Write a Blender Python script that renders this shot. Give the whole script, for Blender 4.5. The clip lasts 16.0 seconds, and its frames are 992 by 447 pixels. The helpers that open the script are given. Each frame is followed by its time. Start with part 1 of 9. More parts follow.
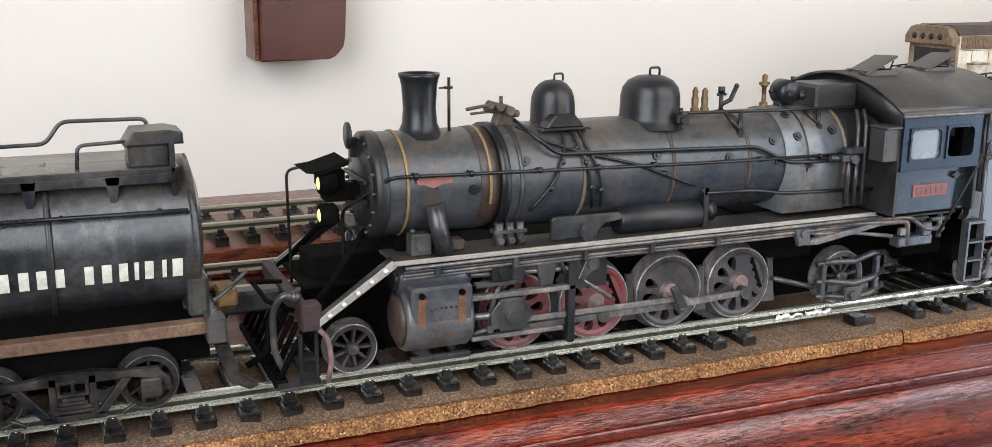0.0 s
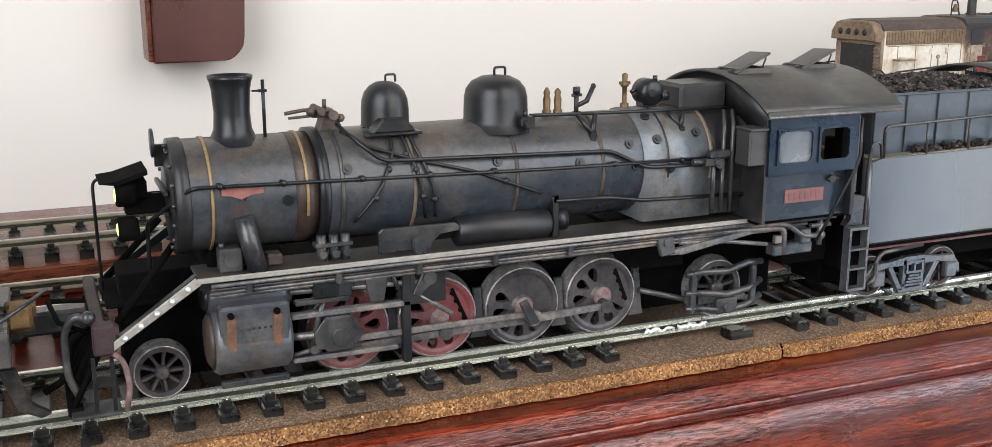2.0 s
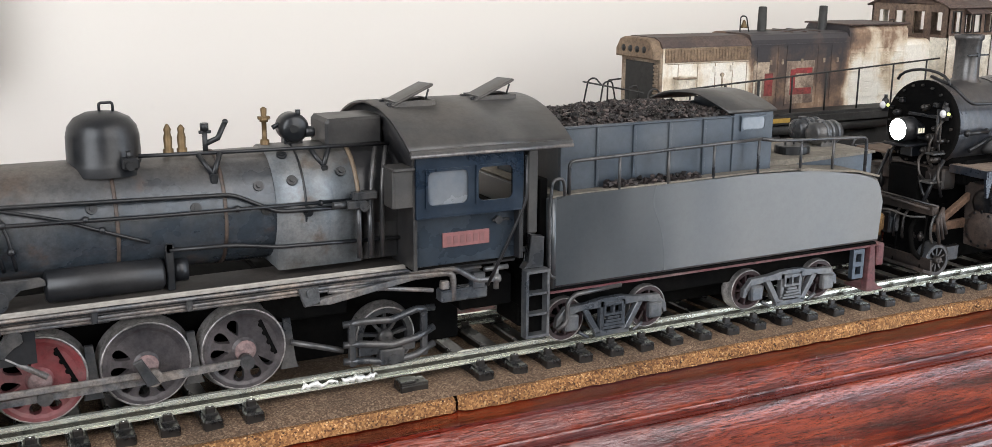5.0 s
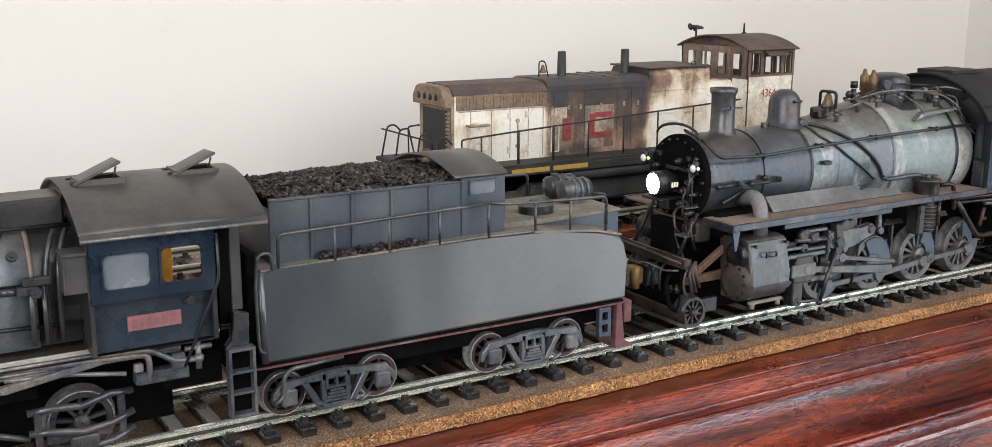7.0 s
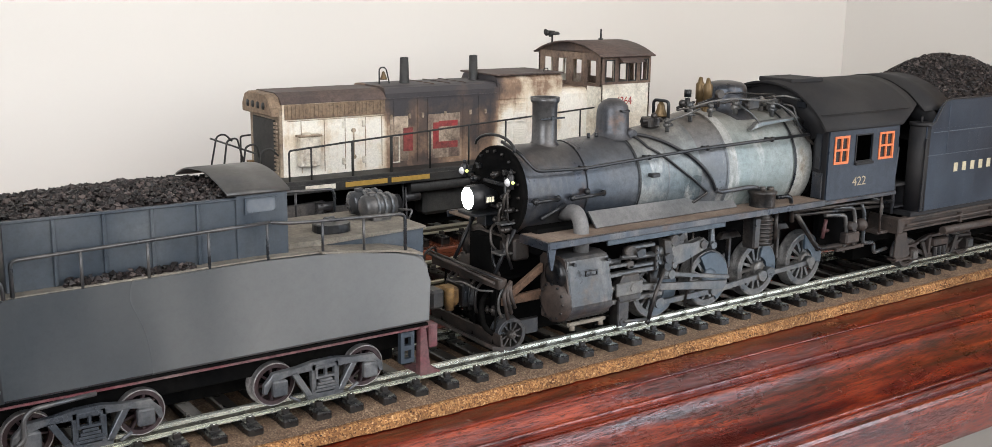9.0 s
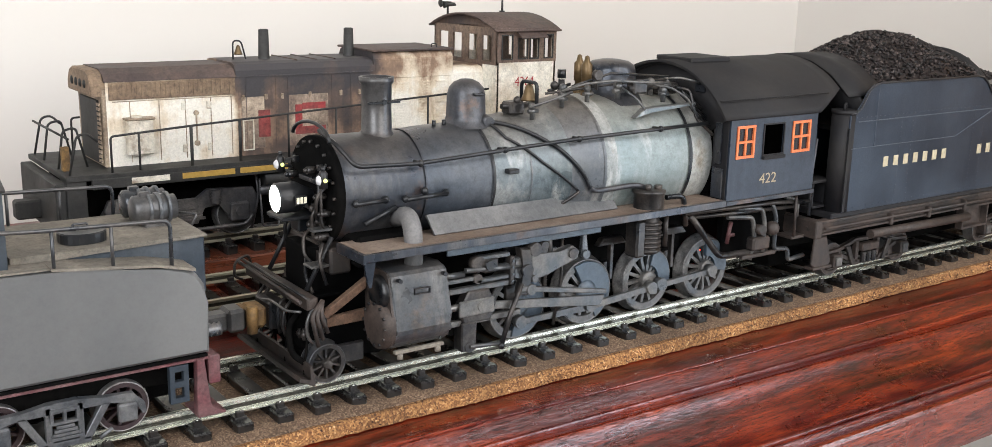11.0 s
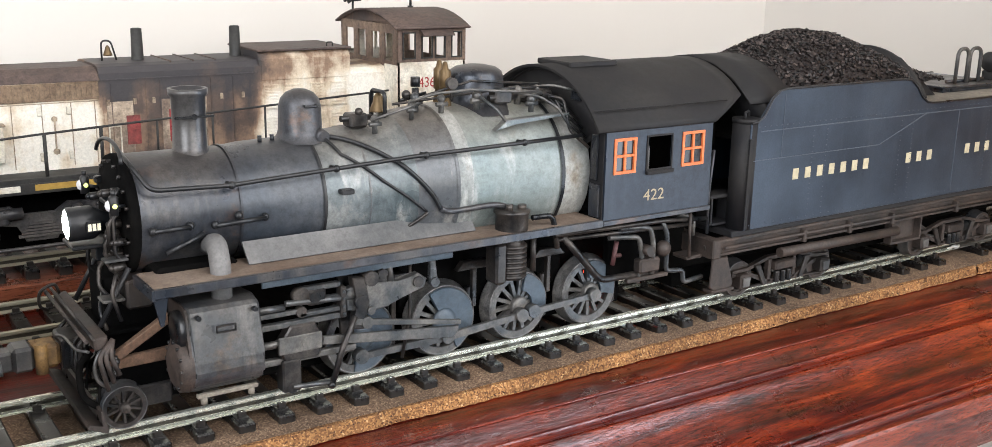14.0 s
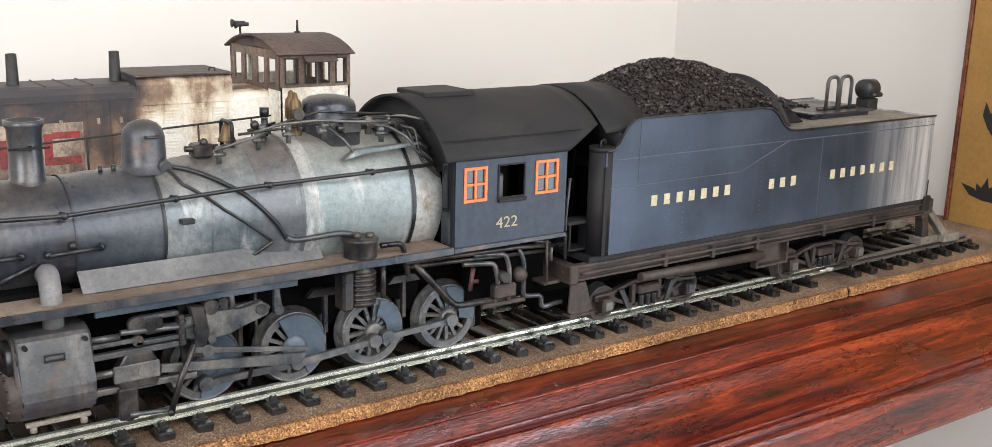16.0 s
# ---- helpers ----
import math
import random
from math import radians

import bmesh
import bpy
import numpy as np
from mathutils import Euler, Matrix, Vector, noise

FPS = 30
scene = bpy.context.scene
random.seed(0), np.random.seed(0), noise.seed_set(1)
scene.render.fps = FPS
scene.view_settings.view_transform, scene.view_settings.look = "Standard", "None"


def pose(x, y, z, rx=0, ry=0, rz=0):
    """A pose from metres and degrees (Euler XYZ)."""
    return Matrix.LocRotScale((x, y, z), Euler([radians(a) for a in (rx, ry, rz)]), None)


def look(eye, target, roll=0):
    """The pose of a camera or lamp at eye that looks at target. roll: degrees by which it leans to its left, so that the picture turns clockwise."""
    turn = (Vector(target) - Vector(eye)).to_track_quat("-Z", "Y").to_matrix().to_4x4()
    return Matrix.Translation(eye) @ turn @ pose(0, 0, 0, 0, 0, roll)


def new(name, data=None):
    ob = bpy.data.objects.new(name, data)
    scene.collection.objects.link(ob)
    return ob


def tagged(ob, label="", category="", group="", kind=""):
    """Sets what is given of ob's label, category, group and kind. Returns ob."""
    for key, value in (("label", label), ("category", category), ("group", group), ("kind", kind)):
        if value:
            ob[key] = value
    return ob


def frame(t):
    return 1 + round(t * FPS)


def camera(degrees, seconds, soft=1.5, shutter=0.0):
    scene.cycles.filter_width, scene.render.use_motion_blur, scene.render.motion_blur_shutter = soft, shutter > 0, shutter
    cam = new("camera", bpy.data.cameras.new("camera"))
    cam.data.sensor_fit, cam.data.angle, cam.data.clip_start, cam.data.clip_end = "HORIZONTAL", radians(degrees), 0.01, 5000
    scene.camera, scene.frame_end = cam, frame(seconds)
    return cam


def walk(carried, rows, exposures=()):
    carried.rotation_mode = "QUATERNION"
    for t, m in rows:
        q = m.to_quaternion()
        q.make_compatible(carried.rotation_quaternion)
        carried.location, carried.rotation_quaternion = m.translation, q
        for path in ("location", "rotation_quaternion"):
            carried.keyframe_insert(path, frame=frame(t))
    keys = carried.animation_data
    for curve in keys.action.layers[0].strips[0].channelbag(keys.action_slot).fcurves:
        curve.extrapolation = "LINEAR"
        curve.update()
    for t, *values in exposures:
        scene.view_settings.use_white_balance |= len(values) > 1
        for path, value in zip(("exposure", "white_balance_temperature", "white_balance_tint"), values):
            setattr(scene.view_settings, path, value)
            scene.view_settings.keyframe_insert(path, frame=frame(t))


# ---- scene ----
cam = camera(49.13, 16.0, soft=0.6)
PATH = [
    (0, (0.0179, -0.2784, 0.1200), (0.1712, 0.0791, 0.0267), 0.37),
    (0.5, (0.0342, -0.2752, 0.1179), (0.1864, 0.0828, 0.0248), 0.29),
    (1, (0.0432, -0.2727, 0.1162), (0.1935, 0.0860, 0.0226), 0.21),
    (1.5, (0.0519, -0.2733, 0.1186), (0.2025, 0.0853, 0.0253), 0.12),
    (2, (0.0706, -0.2768, 0.1183), (0.2243, 0.0804, 0.0248), -0.06),
    (2.5, (0.0865, -0.2779, 0.1162), (0.2409, 0.0788, 0.0221), -0.13),
    (3, (0.1077, -0.2805, 0.1178), (0.2629, 0.0761, 0.0241), -0.25),
    (5.5, (0.1723, -0.2893, 0.1289), (0.3540, 0.0548, 0.0364), 0.58),
    (6, (0.1879, -0.2962, 0.1342), (0.3759, 0.0451, 0.0439), 0.58),
    (6.5, (0.2080, -0.3036, 0.1397), (0.4068, 0.0320, 0.0509), 0.44),
    (7, (0.2219, -0.3086, 0.1414), (0.4241, 0.0251, 0.0536), 0.23),
    (7.5, (0.2347, -0.3114, 0.1410), (0.4391, 0.0213, 0.0541), 0.29),
    (8, (0.2470, -0.3113, 0.1416), (0.4565, 0.0185, 0.0559), 0.37),
    (8.5, (0.2619, -0.3096, 0.1400), (0.4796, 0.0148, 0.0541), 0.51),
    (9, (0.2749, -0.3102, 0.1405), (0.4999, 0.0092, 0.0547), 0.72),
    (9.5, (0.2920, -0.3044, 0.1431), (0.5156, 0.0164, 0.0586), 0.68),
    (10, (0.3167, -0.2950, 0.1404), (0.5439, 0.0225, 0.0536), 1.01),
    (12.5, (0.4012, -0.2792, 0.1324), (0.6251, 0.0371, 0.0332), 1.17),
    (13, (0.4076, -0.2783, 0.1367), (0.6257, 0.0422, 0.0384), 1.06),
    (13.5, (0.4171, -0.2811, 0.1407), (0.6334, 0.0406, 0.0421), 1.08),
    (14, (0.4321, -0.2867, 0.1405), (0.6505, 0.0333, 0.0409), 1.14),
    (14.5, (0.4392, -0.2881, 0.1419), (0.6594, 0.0309, 0.0433), 1.30),
    (15, (0.4515, -0.2934, 0.1459), (0.6758, 0.0231, 0.0484), 1.47),
    (15.5, (0.4614, -0.2999, 0.1522), (0.6897, 0.0144, 0.0569), 1.66),
    (16, (0.4603, -0.3135, 0.1480), (0.6907, -0.0005, 0.0535), 1.62),
]
walk(cam, [(t, look(eye, target, roll)) for t, eye, target, roll in PATH], [(0, 0.03), (3, 0.03), (6, 0.00), (9, 0.05), (12.5, 0.28), (16, 0.33)])

# world, sun and window light
world = bpy.data.worlds.new("world")
scene.world = world
world.use_nodes = True
wn = world.node_tree.nodes
sky = wn.new("ShaderNodeTexSky")
sky.sky_type = "NISHITA"
sky.sun_disc = False
sky.sun_elevation, sky.sun_rotation = radians(40), radians(160)
world.node_tree.links.new(sky.outputs[0], wn["Background"].inputs[0])
wn["Background"].inputs[1].default_value = 0.10


def area_lamp(name, power, size, place, target, colour):
    data = bpy.data.lights.new(name, "AREA")
    data.shape, data.size, data.size_y = "RECTANGLE", size[0], size[1]
    data.energy, data.color = power, colour
    ob = new(name, data)
    ob.matrix_world = look(place, target)
    return ob


# daylight from an unseen window and glazed door, inferred from reflections and shadows
area_lamp("unseen_window_light", 14.5, (0.9, 1.35), (0.75, -1.03, 0.69), (0.75, 0.0, 0.10), (1.0, 0.965, 0.925))
area_lamp("door_light", 25.0, (0.8, 1.9), (1.75, -1.03, 0.25), (1.3, 0.0, 0.10), (0.78, 0.88, 1.0))
# Left lamp: fill added to brighten the east wall, no window known there.
area_lamp("unseen_window_light", 33.0, (1.1, 1.35), (-0.80, -1.03, 0.69), (0.75, 0.0, 0.10), (0.95, 0.965, 0.99))
scene.view_settings.exposure = 0.0


# ---- materials ----
def node_mat(name):
    m = bpy.data.materials.new(name)
    m.use_nodes = True
    n = m.node_tree.nodes
    return m, n, m.node_tree.links, n["Principled BSDF"]


def noise_tex(n, l, coord, scale, detail=4.0, rough=0.55, stretch=None, kind="ShaderNodeTexNoise"):
    t = n.new(kind)
    t.inputs["Scale"].default_value = scale
    if kind == "ShaderNodeTexNoise":
        t.inputs["Detail"].default_value, t.inputs["Roughness"].default_value = detail, rough
    if stretch:
        mp = n.new("ShaderNodeMapping")
        mp.inputs["Scale"].default_value = stretch
        l.new(coord, mp.inputs["Vector"])
        coord = mp.outputs["Vector"]
    l.new(coord, t.inputs["Vector"])
    return t


def ramp(n, l, fac, stops):
    r = n.new("ShaderNodeValToRGB")
    e = r.color_ramp.elements
    while len(e) < len(stops):
        e.new(0.5)
    for k, (p, c) in enumerate(stops):
        e[k].position = p
        e[k].color = (*c, 1) if not isinstance(c, float) else (c, c, c, 1)
    l.new(fac, r.inputs["Fac"])
    return r


def mix(n, l, fac, a, b, kind="MIX"):
    m = n.new("ShaderNodeMix")
    m.data_type, m.blend_type = "RGBA", kind
    for key, v in ((0, fac), (6, a), (7, b)):
        if hasattr(v, "is_output"):
            l.new(v, m.inputs[key])
        else:
            m.inputs[key].default_value = v if key == 0 else (*v, 1)
    return m.outputs[2]


def weathered(name, base, dust, rough=0.5, metal=0.0, amount=0.5, big=45.0, streak=0.35, bump=0.07, third=None, coat=0.0, spec=0.5, settled=None, grain=1.0, runs=None, tall=None):
    """Model paint with dust in clouds, run marks down the sides and fine grain. tall turns the clouds into painted room
    reflections.
    """
    m, n, l, p = node_mat(name)
    co = n.new("ShaderNodeTexCoord").outputs["Object"]
    # tall: soft stretched bands in the colour, standing for reflected surroundings.
    a = noise_tex(n, l, co, 1.0, 2, 0.45, tall) if tall else noise_tex(n, l, co, big, 5, 0.6)
    ra = ramp(n, l, a.outputs["Fac"], [(0.5 - 0.20 * amount, 0.0), (0.71, 1.0)])
    col = mix(n, l, ra.outputs["Color"], base, dust)
    s = noise_tex(n, l, co, 1.0, 4, 0.6, (330, 330, 28))
    rs = ramp(n, l, s.outputs["Fac"], [(0.52, 0.0), (0.74, streak)])
    col = mix(n, l, rs.outputs["Color"], col, dust)
    if third:
        c3 = noise_tex(n, l, co, big * 1.9, 6, 0.65)
        r3 = ramp(n, l, c3.outputs["Fac"], [(0.56, 0.0), (0.66, 0.8)])
        col = mix(n, l, r3.outputs["Color"], col, third)
    if runs:
        c4 = noise_tex(n, l, co, 1.0, 6, 0.62, (70, 40, 17))
        r4 = ramp(n, l, c4.outputs["Fac"], [(0.55, 0.0), (0.63, 0.75)])
        col = mix(n, l, r4.outputs["Color"], col, runs)
    if settled:
        up = n.new("ShaderNodeSeparateXYZ")
        l.new(n.new("ShaderNodeNewGeometry").outputs["Normal"], up.inputs[0])
        ms = n.new("ShaderNodeMath")
        ms.operation = "MULTIPLY"
        l.new(ramp(n, l, up.outputs["Z"], [(0.40, 0.0), (0.92, 0.85)]).outputs["Color"], ms.inputs[0])
        l.new(ramp(n, l, noise_tex(n, l, co, big * 1.4, 5, 0.6).outputs["Fac"], [(0.25, 0.45), (0.6, 1.0)]).outputs["Color"], ms.inputs[1])
        col = mix(n, l, ms.outputs[0], col, settled)
    f = noise_tex(n, l, co, 1400.0, 3, 0.6)
    rf = ramp(n, l, f.outputs["Fac"], [(0.28, 1.0 - 0.30 * grain), (0.75, 1.0 + 0.18 * grain)])
    col = mix(n, l, 1.0, col, rf.outputs["Color"], "MULTIPLY")
    worn = noise_tex(n, l, co, 420.0, 5, 0.7)
    rw = ramp(n, l, worn.outputs["Fac"], [(0.34, 1.0 - 0.42 * grain), (0.50, 1.0), (0.68, 1.0 + 0.30 * grain)])
    col = mix(n, l, 1.0, col, rw.outputs["Color"], "MULTIPLY")
    l.new(col, p.inputs["Base Color"])
    rr = ramp(n, l, a.outputs["Fac"], [(0.3, max(0.05, rough - 0.10)), (0.75, min(1.0, rough + 0.22))])
    l.new(rr.outputs["Color"], p.inputs["Roughness"])
    p.inputs["Metallic"].default_value = metal
    p.inputs["Coat Weight"].default_value = coat
    p.inputs["Specular IOR Level"].default_value = spec
    b = n.new("ShaderNodeBump")
    b.inputs["Strength"].default_value, b.inputs["Distance"].default_value = bump, 0.0003
    l.new(f.outputs["Fac"], b.inputs["Height"])
    l.new(b.outputs["Normal"], p.inputs["Normal"])
    return m


def plain(name, col, rough=0.5, metal=0.0, emit=0.0):
    m, n, l, p = node_mat(name)
    co = n.new("ShaderNodeTexCoord").outputs["Object"]
    f = noise_tex(n, l, co, 500.0, 4, 0.6)
    rf = ramp(n, l, f.outputs["Fac"], [(0.3, 0.75), (0.75, 1.15)])
    l.new(mix(n, l, 1.0, col, rf.outputs["Color"], "MULTIPLY"), p.inputs["Base Color"])
    p.inputs["Roughness"].default_value, p.inputs["Metallic"].default_value = rough, metal
    if emit:
        p.inputs["Emission Color"].default_value = (*col, 1)
        p.inputs["Emission Strength"].default_value = emit
    return m


M = {}
M["black"] = weathered("black_paint", (0.009, 0.011, 0.014), (0.028, 0.027, 0.028), 0.32, 0.30, 0.5, grain=0.5)
M["boiler"] = weathered("boiler_black", (0.036, 0.046, 0.058), (0.098, 0.095, 0.094), 0.29, 0.28, 0.45, 30.0, 0.30, third=(0.090, 0.056, 0.041), settled=(0.088, 0.075, 0.064), grain=0.7)
M["gear"] = weathered("running_gear_grey", (0.040, 0.044, 0.050), (0.112, 0.104, 0.098), 0.30, 0.45, 0.5, 70.0, grain=0.6)
# Near-black without sheen: shade under frames and in gaps is put into it.
M["dark"] = weathered("shade_black", (0.0022, 0.0022, 0.0024), (0.0060, 0.0055, 0.0050), 0.9, 0.0, 0.4, spec=0.05)
M["brown_smoke"] = weathered("scorched_paint", (0.0408, 0.0272, 0.0224), (0.0904, 0.0656, 0.0512), 0.45, 0.1, 0.5, 40.0)
# Both cab paints hold extra blue that stands for reflected window light.
M["cab"] = weathered("slate_cab_paint", (0.010, 0.022, 0.042), (0.032, 0.044, 0.062), 0.26, 0.55, 0.35, 40.0, 0.15, grain=0.4)
M["cab_low"] = weathered("slate_panel_paint", (0.030, 0.042, 0.058), (0.064, 0.076, 0.090), 0.28, 0.45, 0.4, 30.0, 0.15, grain=0.4)
M["roof"] = weathered("roof_grey", (0.048, 0.048, 0.049), (0.092, 0.082, 0.073), 0.38, 0.30, 0.4, 40.0, 0.1, grain=0.4)
# The tank's light and dark bands are a painted reflection of the room.
M["tank"] = weathered("tender_grey", (0.070, 0.079, 0.088), (0.165, 0.165, 0.163), 0.27, 0.45, 1.0, 7.0, 0.05, 0.02, grain=0.12, tall=(20, 18, 8))
M["truck_mk"] = weathered("pale_truck_grey", (0.062, 0.070, 0.082), (0.178, 0.175, 0.172), 0.30, 0.45, 0.5, 60.0, 0.1, grain=0.7)
M["tank_blue"] = weathered("bunker_slate", (0.040, 0.052, 0.068), (0.085, 0.094, 0.104), 0.36, 0.35, 0.4, 30.0, 0.3, grain=0.35)
M["deck"] = weathered("dusty_deck", (0.122, 0.108, 0.088), (0.225, 0.197, 0.160), 0.8, 0.0, 0.6, 50.0, 0.1, grain=0.8)
M["gold"] = plain("gold_band", (0.27, 0.18, 0.085), 0.45, 0.3)
M["tan_band"] = plain("dusty_tan_band", (0.150, 0.112, 0.078), 0.55, 0.1)
M["turret"] = weathered("dark_turret_paint", (0.022, 0.022, 0.024), (0.062, 0.058, 0.054), 0.38, 0.3, 0.45, 40.0, 0.2, grain=0.5)
M["cyl_mk"] = weathered("blue_grey_cylinder", (0.066, 0.074, 0.086), (0.160, 0.152, 0.148), 0.34, 0.35, 0.5, 50.0, 0.3, third=(0.120, 0.072, 0.046), grain=0.6)
M["firebox"] = weathered("pale_firebox_grey", (0.126, 0.143, 0.160), (0.220, 0.212, 0.200), 0.38, 0.20, 0.5, 40.0, 0.35, third=(0.11, 0.080, 0.061), settled=(0.090, 0.077, 0.065), grain=0.6)
M["brass"] = plain("old_brass", (0.13, 0.085, 0.04), 0.45, 0.6)
M["steel"] = weathered("worn_steel", (0.336, 0.336, 0.336), (0.120, 0.114, 0.108), 0.38, 0.8, 0.6, 90.0)
M["tyre"] = weathered("worn_tyre", (0.24, 0.23, 0.225), (0.44, 0.41, 0.40), 0.34, 0.7, 0.5, 90.0)
M["maroon"] = weathered("grimy_maroon", (0.017, 0.006, 0.008), (0.040, 0.022, 0.023), 0.55, 0.0, 0.5, 60.0)
M["board_mk"] = weathered("oily_footplate", (0.022, 0.020, 0.019), (0.060, 0.050, 0.043), 0.5, 0.0, 0.5, 50.0, 0.1)
M["rod"] = weathered("side_rod_grey", (0.114, 0.120, 0.130), (0.278, 0.232, 0.196), 0.40, 0.4, 0.5, 90.0)
M["wheel_mk"] = weathered("dusty_wheel", (0.034, 0.032, 0.036), (0.094, 0.080, 0.080), 0.36, 0.30, 0.5, 60.0, 0.1, grain=0.7)
M["hub_pink"] = weathered("faded_pink_paint", (0.15, 0.075, 0.075), (0.17, 0.125, 0.12), 0.6, 0.0, 0.5, 90.0, 0.1)
M["wheel_red"] = weathered("dusty_red_wheel", (0.165, 0.026, 0.030), (0.160, 0.090, 0.090), 0.42, 0.15, 0.5, 60.0, 0.1, grain=0.5)
M["wheel_nw"] = weathered("blue_grey_weight", (0.040, 0.060, 0.083), (0.092, 0.112, 0.132), 0.38, 0.15, 0.5, 60.0, 0.1, grain=0.6)
M["tyre_nw"] = weathered("grey_tyre", (0.080, 0.083, 0.088), (0.20, 0.19, 0.18), 0.32, 0.5, 0.5, 90.0)
M["redpaint"] = weathered("faded_red_paint", (0.089, 0.017, 0.023), (0.125, 0.078, 0.075), 0.6, 0.0, 0.5, 60.0)
M["plate"] = plain("faded_red_plate", (0.26, 0.100, 0.090), 0.6)
M["plate_num"] = plain("dull_red_plate", (0.185, 0.072, 0.070), 0.55)
M["plate_dim"] = plain("faded_plate_mark", (0.145, 0.060, 0.060), 0.6)
M["rust"] = weathered("orange_rust", (0.15, 0.068, 0.032), (0.07, 0.045, 0.035), 0.8, 0.0, 0.5, 200.0)
M["bare"] = plain("bare_pale_metal", (0.34, 0.32, 0.29), 0.45, 0.3)
M["gear_nw"] = weathered("grimy_grey_gear", (0.0130, 0.0150, 0.0180), (0.0820, 0.0690, 0.0600), 0.32, 0.50, 0.5, 80.0)
M["rod_nw"] = weathered("grimy_steel_rod", (0.052, 0.057, 0.062), (0.175, 0.162, 0.147), 0.34, 0.45, 0.5, 90.0, grain=0.7)
M["silver"] = weathered("silver_boiler", (0.080, 0.103, 0.114), (0.200, 0.215, 0.222), 0.32, 0.30, 0.45, 26.0, 0.40, 0.12, third=(0.28, 0.285, 0.275), settled=(0.130, 0.116, 0.100), grain=0.6, runs=(0.40, 0.40, 0.385))
M["silver_dusk"] = weathered("dusky_jacket", (0.086, 0.094, 0.104), (0.185, 0.176, 0.174), 0.36, 0.24, 0.45, 22.0, 0.35, 0.12, third=(0.24, 0.225, 0.205), settled=(0.115, 0.098, 0.082), grain=0.6, runs=(0.30, 0.29, 0.275))
M["chalk"] = weathered("chalked_jacket", (0.155, 0.170, 0.170), (0.42, 0.415, 0.39), 0.44, 0.10, 0.6, 34.0, 0.75, 0.14, third=(0.20, 0.165, 0.125), settled=(0.30, 0.285, 0.26), grain=0.6, runs=(0.56, 0.55, 0.52))
M["silver_hi"] = weathered("grey_green_jacket", (0.160, 0.195, 0.195), (0.250, 0.268, 0.256), 0.34, 0.20, 0.45, 16.0, 0.30, 0.12, third=(0.215, 0.200, 0.170), settled=(0.23, 0.21, 0.18), grain=0.5, runs=(0.34, 0.345, 0.33))
M["apron"] = weathered("pale_apron_grey", (0.0835, 0.0846, 0.0868), (0.2090, 0.1989, 0.1942), 0.55, 0.1, 0.5, 24.0, 0.2, grain=0.5)
M["graphite"] = weathered("graphite_smokebox", (0.024, 0.030, 0.041), (0.076, 0.075, 0.080), 0.30, 0.36, 0.45, 40.0, 0.30, third=(0.100, 0.062, 0.045), settled=(0.048, 0.043, 0.042), grain=0.7, runs=(0.088, 0.083, 0.080))
M["boiler_nw"] = weathered("dull_boiler_blue", (0.032, 0.043, 0.060), (0.082, 0.087, 0.096), 0.30, 0.35, 0.5, 40.0, 0.25, settled=(0.054, 0.049, 0.047), grain=0.6, runs=(0.090, 0.094, 0.100))
M["cyl_nw"] = weathered("cylinder_grey", (0.047, 0.051, 0.057), (0.118, 0.104, 0.092), 0.36, 0.32, 0.5, 40.0, 0.3, third=(0.075, 0.056, 0.044), grain=0.7, runs=(0.115, 0.110, 0.105))
M["boards_nw"] = weathered("rusty_running_board", (0.125, 0.084, 0.060), (0.215, 0.166, 0.130), 0.8, 0.0, 0.6, 50.0, 0.1, grain=0.6)
M["blue_nw"] = weathered("blue_black_paint", (0.014, 0.021, 0.034), (0.042, 0.052, 0.070), 0.34, 0.15, 0.35, 20.0, 0.45, 0.12, spec=0.4, grain=0.5)
M["roof_nw"] = weathered("roof_black", (0.010, 0.010, 0.012), (0.024, 0.022, 0.021), 0.60, 0.0, 0.4, 40.0, 0.1, spec=0.28, grain=0.3)
M["truck_nw"] = weathered("rusty_truck", (0.017, 0.014, 0.013), (0.066, 0.046, 0.037), 0.55, 0.1, 0.5, 70.0)
M["sw_truck"] = weathered("dusty_truck_iron", (0.030, 0.030, 0.033), (0.120, 0.108, 0.098), 0.45, 0.2, 0.5, 60.0, 0.1)
M["lens_white"] = plain("white_lamp_glass", (0.62, 0.62, 0.64), 0.15)
M["amber"] = plain("bare_brass_sheet", (0.85, 0.42, 0.05), 0.5, 0.3)
M["orange"] = plain("orange_window_paint", (0.66, 0.165, 0.05), 0.5)
M["rivet"] = plain("worn_rivet_heads", (0.060, 0.075, 0.098), 0.5)
M["letter"] = plain("cream_lettering", (0.46, 0.40, 0.27), 0.6)
M["number"] = plain("faded_number_paint", (0.36, 0.30, 0.20), 0.6)
M["hot"] = plain("red_firebox_glow", (1.0, 0.04, 0.02), 0.5, 0.0, 9.0)
M["letter_w"] = plain("white_lettering", (0.62, 0.62, 0.55), 0.6)
M["letter_r"] = plain("red_lettering", (0.32, 0.03, 0.03), 0.6)
M["sp"] = weathered("faded_tender_black", (0.017, 0.020, 0.024), (0.105, 0.108, 0.108), 0.30, 0.35, 0.35, 26.0, 0.5, third=(0.058, 0.046, 0.038), settled=(0.095, 0.080, 0.066), grain=0.8, runs=(0.075, 0.070, 0.062))
M["sp_rust"] = weathered("rusty_sill", (0.085, 0.045, 0.027), (0.175, 0.108, 0.070), 0.8, 0.0, 0.5, 50.0)
